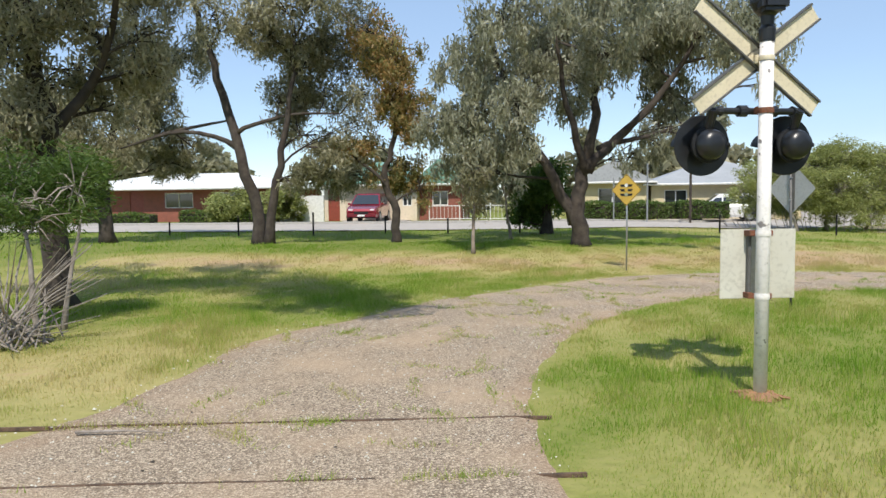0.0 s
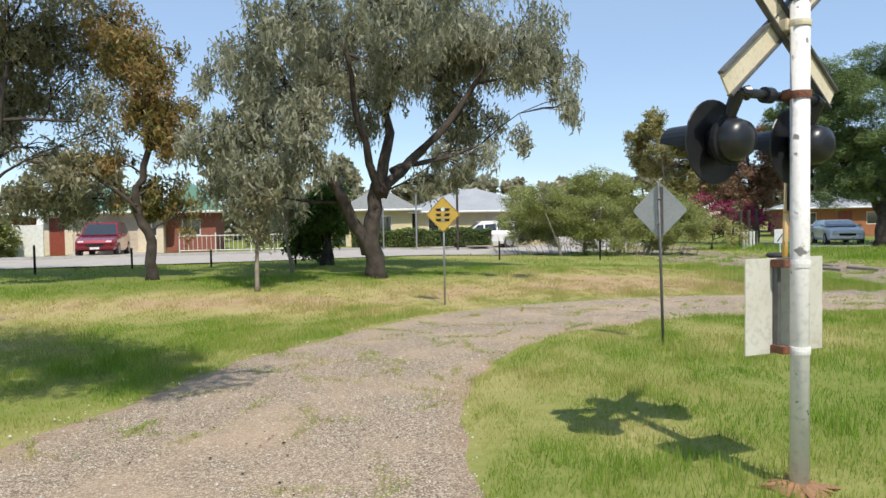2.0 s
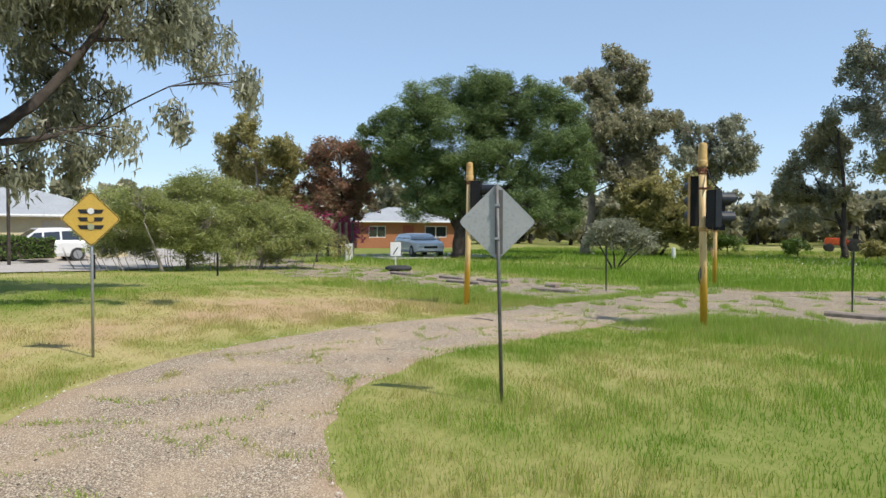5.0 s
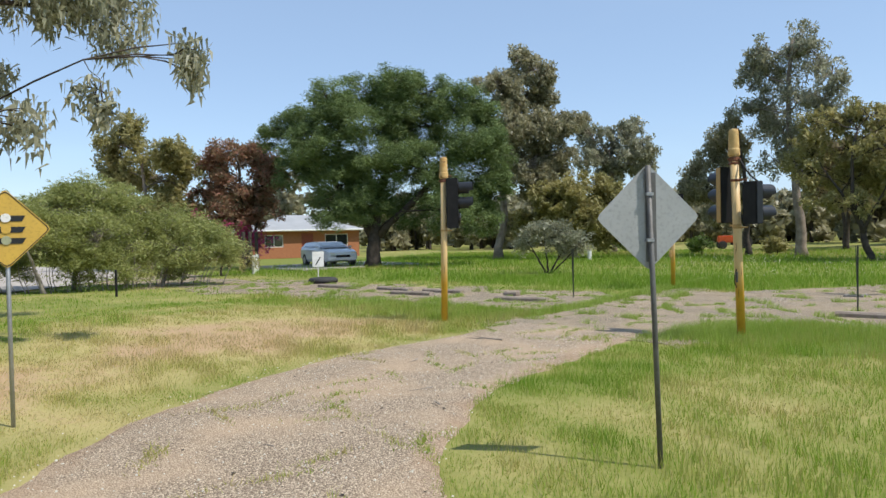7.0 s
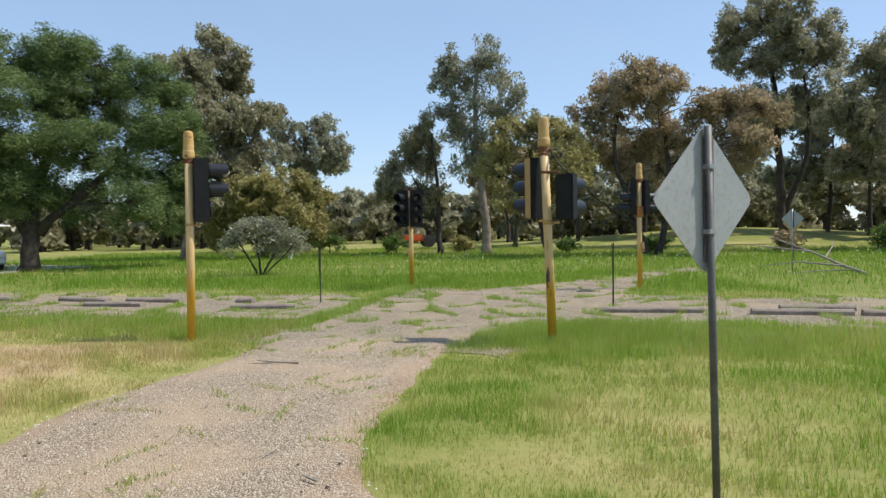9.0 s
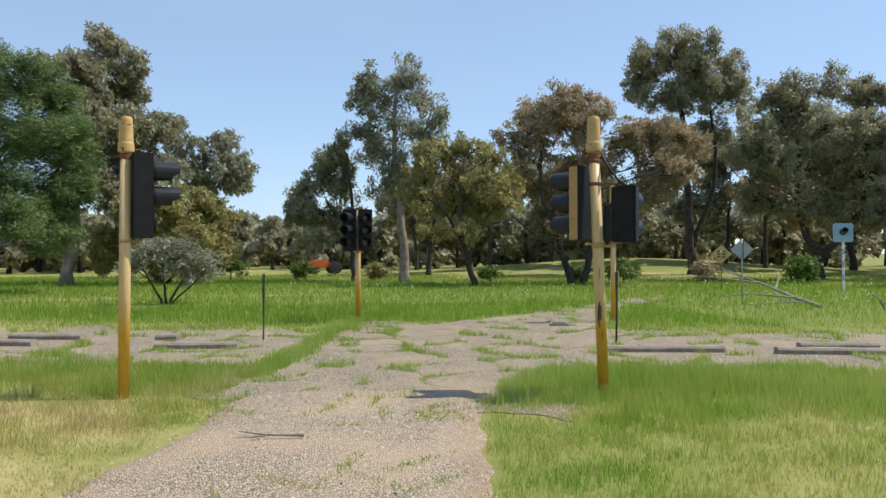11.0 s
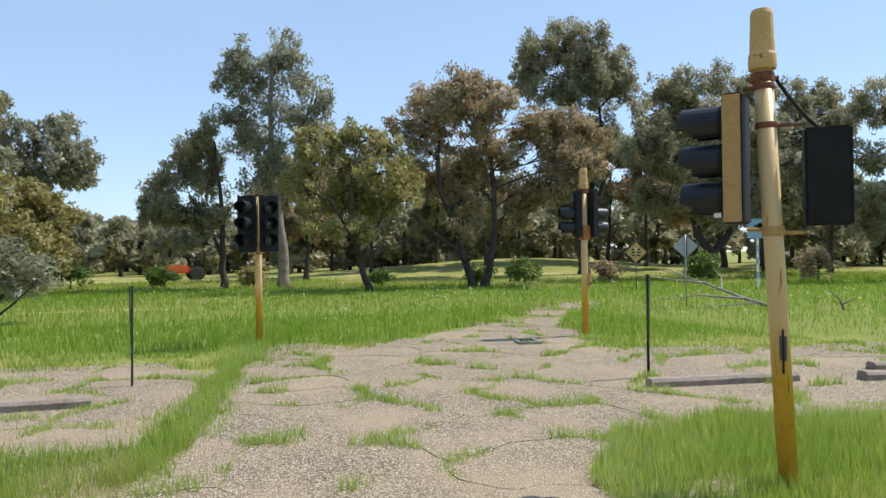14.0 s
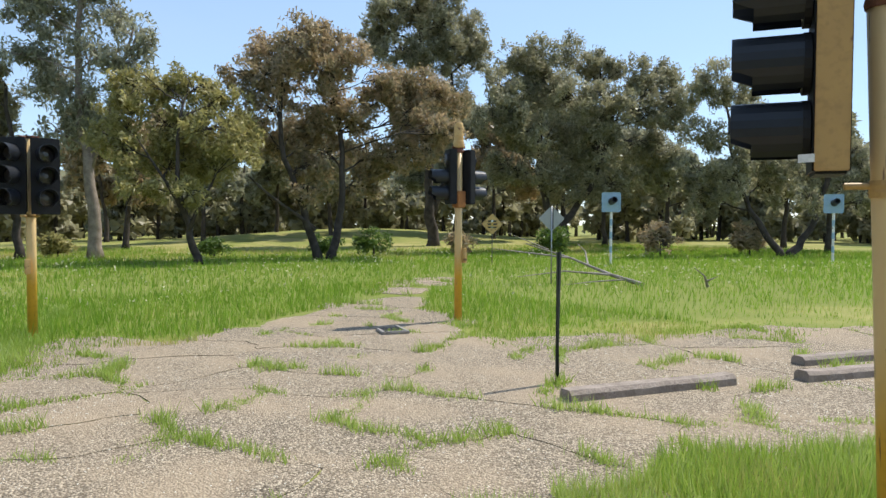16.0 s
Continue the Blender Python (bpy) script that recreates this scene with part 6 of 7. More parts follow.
def hedge(x, y, rz, w, d, h, seed, material=L_GREEN, label="clipped green garden hedge"):
    g = np.random.RandomState(seed)
    s = thing("hedge", x, y, gz(x, y), rz, label, "hedge")
    n = int(2600 * w * h / 3)
    face = g.randint(0, 3, n)
    p = np.stack([g.uniform(0, w, n), g.uniform(0, d, n), g.uniform(0.02, h, n)], 1)
    p[face == 0, 1] = g.normal(0, 0.04, (face == 0).sum())
    p[face == 1, 2] = h + g.normal(0, 0.05, (face == 1).sum())
    p[:, 2] += 0.08 * np.sin(p[:, 0] * 2.3) * (p[:, 2] > h * 0.7)
    a, b = g.normal(0, 1, (n, 3)), g.normal(0, 1, (n, 3))
    a /= np.linalg.norm(a, axis=1, keepdims=True)
    b = np.cross(a, b)
    b /= np.linalg.norm(b, axis=1, keepdims=True)
    v = np.stack([p - a * 0.07, p + b * 0.035, p + a * 0.07, p - b * 0.035], 1).reshape(-1, 3)
    np_mesh("foliage", v, np.arange(n * 4).reshape(-1, 4), material, s)
    bm = B()
    box(bm, 0.05, 0.08, 0, w - 0.05, d, h - 0.06)
    part("inner_mass", bm, M_BARK, s)


hedge(10.2, 42.2, RZ, 8.2, 0.8, 0.95, 3)
hedge(-13.8, 43.4, RZ, 6.0, 0.9, 0.7, 4, L_GREEN, "low flowering garden hedge")
hedge(-20.5, 44.8, RZ, 5.0, 0.9, 0.6, 6, L_GREEN, "low green hedge before the brick house")


def street_post(x, y, h, r, material, label, name="post"):
    s = thing(name, x, y, gz(x, y), 0, label, name, "posts along the street")
    bm = B()
    tube(bm, [(0, 0, -0.1), (0, 0, h - 0.02), (0, 0, h)], [r, r, r * 0.7], 8)
    part("shaft", bm, material, s)


for a in ((-9.6, 29.6, 0.55), (-6.6, 28.6, 0.8), (-3.6, 28.0, 0.9), (-0.9, 29.4, 0.7), (1.6, 28.6, 0.6), (4.4, 28.2, 0.6), (11.9, 27.2, 0.7), (16.5, 27.3, 0.8)):
    street_post(a[0], a[1], a[2], 0.035, M_MATT, "short dark bollard post on the verge", "bollard")
street_post(13.0, 39.2, 3.6, 0.05, M_GALV, "grey steel street pole")
street_post(15.2, 38.7, 5.2, 0.07, M_BARK, "dark timber street pole")
street_post(11.2, 39.4, 2.4, 0.04, M_GALV, "thin grey street pole")
for k in range(5):
    street_post(28.0 + 0.75 * k, 31.2 + 0.5 * k, 0.85, 0.06, M_WSIGN if k < 4 else M_TIMBER, "short white timber post", "white_post")
for k in range(3):
    street_post(29.6 + 0.9 * k, 33.0 + 0.3 * k, 2.0, 0.09, M_BARK, "dark timber shelter post", "timber_post")
street_post(41.7, 18.2, 0.6, 0.12, M_WSIGN, "short white marker in the grass", "marker")


def car(x, y, rz, paint, label, length=4.6, width=1.84, height=1.66):
    """Front towards +x. Body in one loft of cross-sections, glass band, wheels, lamps."""
    s = thing("car", x, y, gz(x, y) + 0.03, rz, label, "car", "parked cars")
    L, W, H = length / 2, width / 2, height
    secs = [(-L, 0.55, 0.80, 0.90), (-L + 0.1, 0.35, 1.0, 0.96), (-L * 0.6, 0.25, 1.04, 1.0), (0, 0.25, 1.02, 1.0), (L * 0.42, 0.25, 1.0, 1.0), (L * 0.8, 0.28, 0.90, 0.97), (L - 0.06, 0.36, 0.80, 0.9), (L, 0.5, 0.68, 0.82)]
    bm = B()
    rings = []
    for sx, z0, z1, k in secs:
        w = W * k
        rings.append([bm.verts.new(p) for p in ((sx, -w * 0.94, z0), (sx, -w, z0 + 0.15), (sx, -w, z1 - 0.12), (sx, -w * 0.93, z1), (sx, w * 0.93, z1), (sx, w, z1 - 0.12), (sx, w, z0 + 0.15), (sx, w * 0.94, z0))])
    for a, b in zip(rings, rings[1:]):
        for i in range(8):
            bm.faces.new((a[i], a[(i + 1) % 8], b[(i + 1) % 8], b[i]))
    bm.faces.new(rings[0])
    bm.faces.new(rings[-1][::-1])
    bmesh.ops.recalc_face_normals(bm, faces=bm.faces[:])
    body = part("body", bm, paint, s, smooth=False)
    cab = [(-L + 0.12, 1.0), (-L + 0.42, H - 0.06), (-L * 0.3, H), (L * 0.10, H - 0.03), (L * 0.46, 1.0)]
    bm = B()
    lo = [[bm.verts.new((cx, e * W * (0.93 if cz < 1.1 else 0.74), cz)) for cx, cz in cab] for e in (-1, 1)]
    for i in range(4):
        bm.faces.new((lo[0][i], lo[0][i + 1], lo[1][i + 1], lo[1][i]))
    bm.faces.new(lo[0][::-1])
    bm.faces.new(lo[1])
    bmesh.ops.recalc_face_normals(bm, faces=bm.faces[:])
    part("cabin", bm, paint, body)
    bm = B()
    for e in (-1, 1):
        for x0, x1, t0, t1 in ((-L * 0.78, -L * 0.33, -L * 0.66, -L * 0.33), (-L * 0.29, L * 0.02, -L * 0.29, -L * 0.0), (L * 0.06, L * 0.36, L * 0.04, L * 0.12)):
            q = [Vector((x0, e * W * 0.935, 1.05)), Vector((x1, e * W * 0.935, 1.05)), Vector((t1, e * W * 0.765, H - 0.14)), Vector((t0, e * W * 0.765, H - 0.14))]
            bm.faces.new([bm.verts.new(v) for v in q])
    n1 = [(L * 0.445, 1.04, 0.84), (L * 0.13, H - 0.10, 0.70)]
    bm.faces.new([bm.verts.new(v) for v in ((n1[0][0] + 0.02, -W * 0.84, 1.04), (n1[0][0] + 0.02, W * 0.84, 1.04), (n1[1][0] + 0.03, W * 0.68, n1[1][1]), (n1[1][0] + 0.03, -W * 0.68, n1[1][1]))])
    bm.faces.new([bm.verts.new(v) for v in ((-L + 0.14, -W * 0.82, 1.08), (-L + 0.14, W * 0.82, 1.08), (-L + 0.37, W * 0.7, H - 0.14), (-L + 0.37, -W * 0.7, H - 0.14))])
    part("windows", bm, M_GLASS, body)
    for wx in (-L * 0.62, L * 0.64):
        for e in (-1, 1):
            c = pose(wx, e * (W - 0.1), 0.34, 90, 0, 0)
            bm = B()
            lathe(bm, [(0.22, -0.11), (0.33, -0.11), (0.345, -0.07), (0.345, 0.07), (0.33, 0.11), (0.22, 0.11)], 20, c)
            wheel = part("wheel", bm, M_RUBBER, s)
            bm = B()
            lathe(bm, [(0.06, -0.115), (0.21, -0.112), (0.22, 0.0), (0.21, 0.112), (0.06, 0.115)], 16, c)
            part("rim", bm, M_GALV, wheel)
    for e in (-1, 1):
        bm = B()
        box(bm, L - 0.14, e * W * 0.5, 0.66, L - 0.015, e * W * 0.8, 0.78, 0.02)
        part("headlight", bm, M_LAMP, s)
        bm = B()
        box(bm, -L - 0.005, e * W * 0.62, 0.78, -L + 0.12, e * W * 0.9, 0.95, 0.02)
        part("tail_light", bm, M_TAIL, s)
        bm = B()
        box(bm, L * 0.36, e * (W * 0.95), 1.0, L * 0.42, e * (W * 1.12), 1.12, 0.02)
        part("mirror", bm, paint, s)
    bm = B()
    box(bm, L - 0.05, -W * 0.45, 0.5, L + 0.012, W * 0.45, 0.66, 0.015)
    part("grille", bm, M_MATT, s)
    bm = B()
    box(bm, L + 0.012, -0.2, 0.38, L + 0.02, 0.2, 0.48)
    part("number_plate", bm, M_WSIGN, s)
    bm = B()
    box(bm, -L - 0.012, -0.2, 0.70, -L - 0.001, 0.2, 0.80)
    part("number_plate", bm, M_WSIGN, s)


car(-2.4, 42.0, -97, M_CAR_RED, "dark red four-wheel drive parked nose out on the driveway")
car(18.6, 42.6, 165, M_CAR_WHITE, "white sport utility car parked by the hedge")
car(35.2, 31.6, 232, M_CAR_BLUE, "white and pale blue car parked beyond the bush", height=1.36)


def grow_small():
    """Garden and woodland extras."""
    grow("bush", 31.5, 35.5, [([(0, 0, 0), (0, 0, 1.0), (0.2, 0, 2.0)], 0.08)], [(-0.6, 0.5, 1.6, 0.8), (0.6, -0.6, 1.9, 0.8), (1.4, -1.2, 1.4, 0.7), (-1.4, 1.0, 2.6, 0.7)], L_PINK, M_BARK, "garden bush covered in magenta flowers", "bush", leaf=(0.12, 0.07), density=0.4, droop=0.2, twig=10, seed=71)
    grow("bush", 26.5, 31.8, [([(0, 0, 0), (0, 0, 1.0)], 0.06)], [(0, 0, 1.0, 0.9), (1.2, -0.3, 0.8, 0.7), (-1.0, 0.5, 1.2, 0.8)], L_OLIVE, M_BARK, "scrubby olive bush behind the bright bush", "bush", leaf=(0.14, 0.05), density=1.1, droop=0.2, twig=10, seed=72)
    grow("shrub", -4.5, 9.6, [([(0, 0, 0), (0, 0, 0.8), (-0.2, 0.2, 1.6)], 0.05), ([(0.2, 0.3, 0), (0.4, 0.6, 1.6)], 0.04)], [(-0.6, 0.5, 1.9, 0.6), (0.3, 0.6, 1.9, 0.55), (-1.2, 0.2, 1.7, 0.6), (0.1, 1.2, 2.0, 0.55), (-0.6, 1.3, 1.9, 0.6), (0.1, 0.2, 1.5, 0.4), (-0.4, -0.1, 1.6, 0.5)], L_GREEN, M_DEAD, "feathery grey-green shrub with bare lower twigs", "shrub", leaf=(0.10, 0.014), density=3.2, droop=0.1, twig=14, seed=73)


grow_small()


def park_gums():
    """Scattered gums and low shrubs on the fairways behind the first row."""
    g = random.Random(17)
    k = 0
    for x, y, h in ((54, 3, 8), (58, -3, 9), (56, -10, 9), (63, -8, 10), (66, 4, 8), (52, -22, 9), (58, -20, 11), (46, -27, 10), (40, -27, 9), (70, -16, 10), (36, -33, 9), (30, -30, 8)):
        x, y = x + g.uniform(-1.5, 1.5), y + g.uniform(-1.5, 1.5)
        cl = [(g.gauss(0, h * 0.17), g.gauss(0, h * 0.17), h * g.uniform(0.42, 0.95), h * g.uniform(0.10, 0.15)) for _ in range(9)]
        lean = g.uniform(-0.8, 0.8)
        grow("gum_tree", round(x, 1), round(y, 1), [([(0, 0, 0), (0, lean * 0.3, h * 0.3), (0.2, lean, h * 0.75)], 0.2)], cl, g.choice([L_GUM_DARK, L_BROWN, L_GUM]), M_BARK, "open-crowned gum tree on the far fairway", "tree", leaf=(0.36, 0.14), density=0.8, droop=0.5, twig=6, group="gums on the fairway", seed=200 + k)
        k += 1
    for x, y, r in ((49, 12.5, 0.8), (47, 8.2, 0.7), (40, -4, 0.9), (38.5, -8, 0.8), (36, -12, 1.0), (43, 2.5, 0.6), (33, -16, 1.2), (31, -20.5, 1.1), (51, 17, 1.0), (40.5, -1.8, 0.7)):
        grow("shrub", x, y, [([(0, 0, 0), (0, 0, r * 0.8)], 0.05)], [(0, 0.3 * r, r, 0.6 * r), (0.2, -0.5 * r, 0.8 * r, 0.6 * r), (-0.2, 0.7 * r, 0.7 * r, 0.5 * r)], g.choice([L_OLIVE, L_GREEN, L_BROWN]), M_BARK, "low rounded shrub at the edge of the meadow", "shrub", leaf=(0.18, 0.07), density=1.2, droop=0.2, twig=9, group="shrubs on the meadow edge", seed=300 + k)
        k += 1


park_gums()


def far_woods(name, n, seed, place, label):
    """The distant tree line: clumps of leaves, too far to pick apart."""
    g = np.random.RandomState(seed)
    out, tr = [], B()
    for k in range(n):
        x, y, h = place(g)
        m = g.randint(8, 14)
        tube(tr, [(x, y, -0.2), (x + g.normal(0, 0.3), y, h * 0.4), (x, y + g.normal(0, 0.4), h * 0.8)], [0.22, 0.15, 0.06], 5, False)
        for j in range(m):
            t = g.uniform(0.2, 1.0)
            r = h * g.uniform(0.10, 0.17)
            c = np.array((x + g.normal(0, h * 0.17), y + g.normal(0, h * 0.17), h * t - r * 0.6))
            q = 70
            d = g.normal(0, 1, (q, 3))
            d /= np.linalg.norm(d, axis=1, keepdims=True)
            out.append(c + d * r * g.uniform(0.5, 1.1, (q, 1)) * (1, 1, 0.8))
    p = np.vstack(out)
    p = p[p[:, 2] > 0.2]
    n = len(p)
    a, b = g.normal(0, 1, (n, 3)), g.normal(0, 1, (n, 3))
    a /= np.linalg.norm(a, axis=1, keepdims=True)
    b = np.cross(a, b)
    b /= np.linalg.norm(b, axis=1, keepdims=True)
    s = g.uniform(0.25, 0.5, (n, 1))
    v = np.stack([p - a * s + b * s * 0.7, p - a * s - b * s * 0.7, p + a * s], 1).reshape(-1, 3)
    top = thing(name, 0, 0, 0, 0, label, "woodland", kind="stuff")
    np_mesh("foliage", v, np.arange(n * 3).reshape(-1, 3), L_GUM_DARK, top)
    part("trunks", tr, M_BARK, top)


def east_line(g):
    a = math.radians(g.uniform(-88, 32))
    r = g.uniform(62, 100)
    return 12 + r * math.cos(a), 10 + r * math.sin(a), g.uniform(4.2, 6.4) * (1.0 if a > -0.1 else 1.35)


def street_line(g):
    x = g.uniform(-60, 70)
    return x, 63 + g.uniform(0, 14) - 0.2 * x, g.uniform(5.0, 8.5)


far_woods("far_woods", 260, 31, east_line, "distant grey-green woodland along the edge of the park")
def low_line(g):
    a = math.radians(g.uniform(-14, 36))
    r = g.uniform(92, 116)
    return 12 + r * math.cos(a), 10 + r * math.sin(a), g.uniform(5.2, 7.6)


far_woods("far_woods", 75, 33, low_line, "low distant woodland beyond the meadow")
far_woods("far_woods", 60, 32, street_line, "distant tree tops behind the houses")


# ---- grass ----
def blades(name, x, y, h, w, label, material, g, lean=0.45, attr=True, z=None):
    n = len(x)
    a = g.uniform(0, 2 * np.pi, n)
    b = g.uniform(0, 2 * np.pi, n)
    base = np.stack([x, y, (ground_z(x, y) if z is None else z) - 0.01], 1)
    side = np.stack([np.cos(a), np.sin(a), 0 * a], 1) * (w / 2)[:, None]
    l = g.uniform(0.1, lean, n) * h
    tip = base + np.stack([np.cos(b) * l, np.sin(b) * l, h], 1)
    v = np.stack([base - side, base + side, tip], 1).reshape(-1, 3)
    ob = np_mesh(name, v, np.arange(n * 3).reshape(-1, 3), material)
    if attr:
        d = ob.data.attributes.new("dry", "FLOAT", "POINT")
        d.data.foreach_set("value", np.repeat(dryness(x, y), 3).astype(np.float32))
    return tagged(ob, label, "grass", kind="stuff")


def dist_fast(x, y):
    """Distance to the way walked, on a coarse table."""
    gx, gy = np.meshgrid(np.arange(-10, 30, 0.5), np.arange(0, 26, 0.5))
    t = dist_path(gx.ravel(), gy.ravel()).reshape(gx.shape)
    i = np.clip(((y - 0) / 0.5).astype(int), 0, t.shape[0] - 1)
    j = np.clip(((x + 10) / 0.5).astype(int), 0, t.shape[1] - 1)
    return t[i, j]


def build_grass():
    g = np.random.RandomState(44)
    n = 2100000
    x, y = g.uniform(-8, 27, n), g.uniform(3, 23, n)
    d = dist_fast(x, y)
    ok = g.uniform(0, 1, n) < np.clip(1.15 / (1 + (d / 4.2) ** 2.2), 0.06, 1)
    m = 420000
    x, y = np.r_[x[ok], g.uniform(-26, 58, m)], np.r_[y[ok], g.uniform(-30, 34, m)]
    keep = g.uniform(0, 1, len(x)) < np.clip(0.75 + 0.4 * wob_np(x, y, 0.9, 8) - 0.25 * dryness(x, y), 0.2, 1)
    x, y = x[keep], y[keep]
    wx, wy = 0.16 * wob_np(x, y, 0.9, 21) + g.normal(0, 0.05, len(x)), 0.16 * wob_np(x, y, 0.9, 22) + g.normal(0, 0.05, len(x))
    hard = in_drive(x + wx, y + wy) | on_street(x, y)
    jn = in_junction(x, y)
    x, y = x[~hard & ~jn], y[~hard & ~jn]
    d = dist_path(x, y)
    p, c = junction(x, y)
    dr = dryness(x, y)
    h = 0.055 + 0.05 * np.clip(wob_np(x, y, 0.25, 12), -0.6, 1)
    h += 0.10 * smoothstep(15.5, 17.5, p) + 0.07 * np.exp(-(((x - 10.5) / 3.5) ** 2 + ((y - 7.5) / 3.2) ** 2))
    h += 0.06 * np.exp(-(((x - 13.0) / 2.0) ** 2 + ((y - 16.0) / 1.6) ** 2)) + 0.05 * (p > 8) * (p < 10.4)
    h = np.clip(h, 0.03, 0.3) * g.uniform(0.5, 1.5, len(x)) * (1 - 0.35 * dr)
    h *= np.clip(1 + 0.55 * wob_np(x, y, 1.7, 31), 0.35, 1.8)
    w = 0.0036 + 0.0009 * d
    blades("grass", x, y, h, w, "mixed green and straw-dry spring grass of the park", M_BLADE, g)
    # long lush grass at the two near corners of the junction
    n = 190000
    cx = np.r_[g.uniform(8.5, 16.5, 90000), g.uniform(10.0, 14.6, 100000)]
    cy = np.r_[g.uniform(3.5, 19, 90000), g.uniform(7.0, 12.2, 100000)]
    p, c = junction(cx, cy)
    ok = ((p > 7.2) & (p < 10.7) & ~in_junction(cx, cy) & ~in_drive(cx, cy) & ((c < 14.6) | (c > 17.4)))
    ok &= g.uniform(0, 1, n) < smoothstep(7.2, 9.4, p) * (0.6 + 0.4 * wob_np(cx, cy, 0.8, 3))
    cx, cy = cx[ok], cy[ok]
    blades("corner_grass", cx, cy, g.uniform(0.06, 0.2, len(cx)), 0.005 + 0.0009 * dist_path(cx, cy), "long bright green grass round the signal poles", M_LUSH, g, lean=0.6)
    # the overgrown joint beside the junction
    n = 9500
    p = g.uniform(9.3, 20.5, n)
    c = g.normal(0, 0.13, n) * (1 + 0.7 * np.sin(p * 2.1) * np.sin(p * 0.9 + 1))
    c += 17.55 + 0.05 * (p - 10)
    jx, jy = p * P2[0] + c * C2[0], p * P2[1] + c * C2[1]
    blades("joint_grass", jx, jy, g.uniform(0.03, 0.16, n), 0.006 + 0.0009 * dist_path(jx, jy), "strip of long green grass grown up in a pavement joint", M_LUSH, g, lean=0.7)
    # grass along the sunken rails
    n = 2600
    rx = g.uniform(-3.0, 1.3, n)
    ry = np.where(g.uniform(0, 1, n) < 0.4, 5.64, 4.52) + g.normal(0, 0.03, n)
    ok = wob_np(rx, ry * 3, 0.8, 2) > 0.25
    blades("rail_grass", rx[ok], ry[ok], g.uniform(0.02, 0.09, ok.sum()), np.full(ok.sum(), 0.007), "short grass growing along the rails", M_BLADE, g, lean=1.0, z=np.full(ok.sum(), 0.02))
    # pale flecks in the far meadow: small flowers, and grass highlights put in as colour
    n = 2000
    fx, fy = g.uniform(20, 44, n), g.uniform(-14, 14, n)
    p, c = junction(fx, fy)
    ok = (p > 16.8) & ~in_junction(fx, fy) & (wob_np(fx, fy, 0.12, 3) > -0.25)
    fx, fy = fx[ok], fy[ok]
    k = len(fx)
    zz = ground_z(fx, fy) + g.uniform(0.14, 0.28, k)
    s = 0.012 + 0.00075 * dist_path(fx, fy)
    o = g.normal(0, 1, (k, 3, 3)) * s[:, None, None]
    v = (np.stack([fx, fy, zz], 1)[:, None] + o).reshape(-1, 3)
    tagged(np_mesh("meadow_fleck", v, np.arange(k * 3).reshape(-1, 3), M_FLECK), "pale flecks of small flowers and painted grass highlights in the meadow", "flowers", kind="stuff")


build_grass()


# ---- broken seal of the junction, piece by piece ----
def clip_poly(poly, ax, ay, nx, ny):
    """The part of a polygon on the near side of the line through (ax, ay) with normal (nx, ny)."""
    out = []
    for (x0, y0), (x1, y1) in zip(poly, poly[1:] + poly[:1]):
        d0, d1 = (x0 - ax) * nx + (y0 - ay) * ny, (x1 - ax) * nx + (y1 - ay) * ny
        if d0 <= 0:
            out.append((x0, y0))
        if (d0 < 0) != (d1 < 0) and d0 != d1:
            t = d0 / (d0 - d1)
            out.append((x0 + (x1 - x0) * t, y0 + (y1 - y0) * t))
    return out


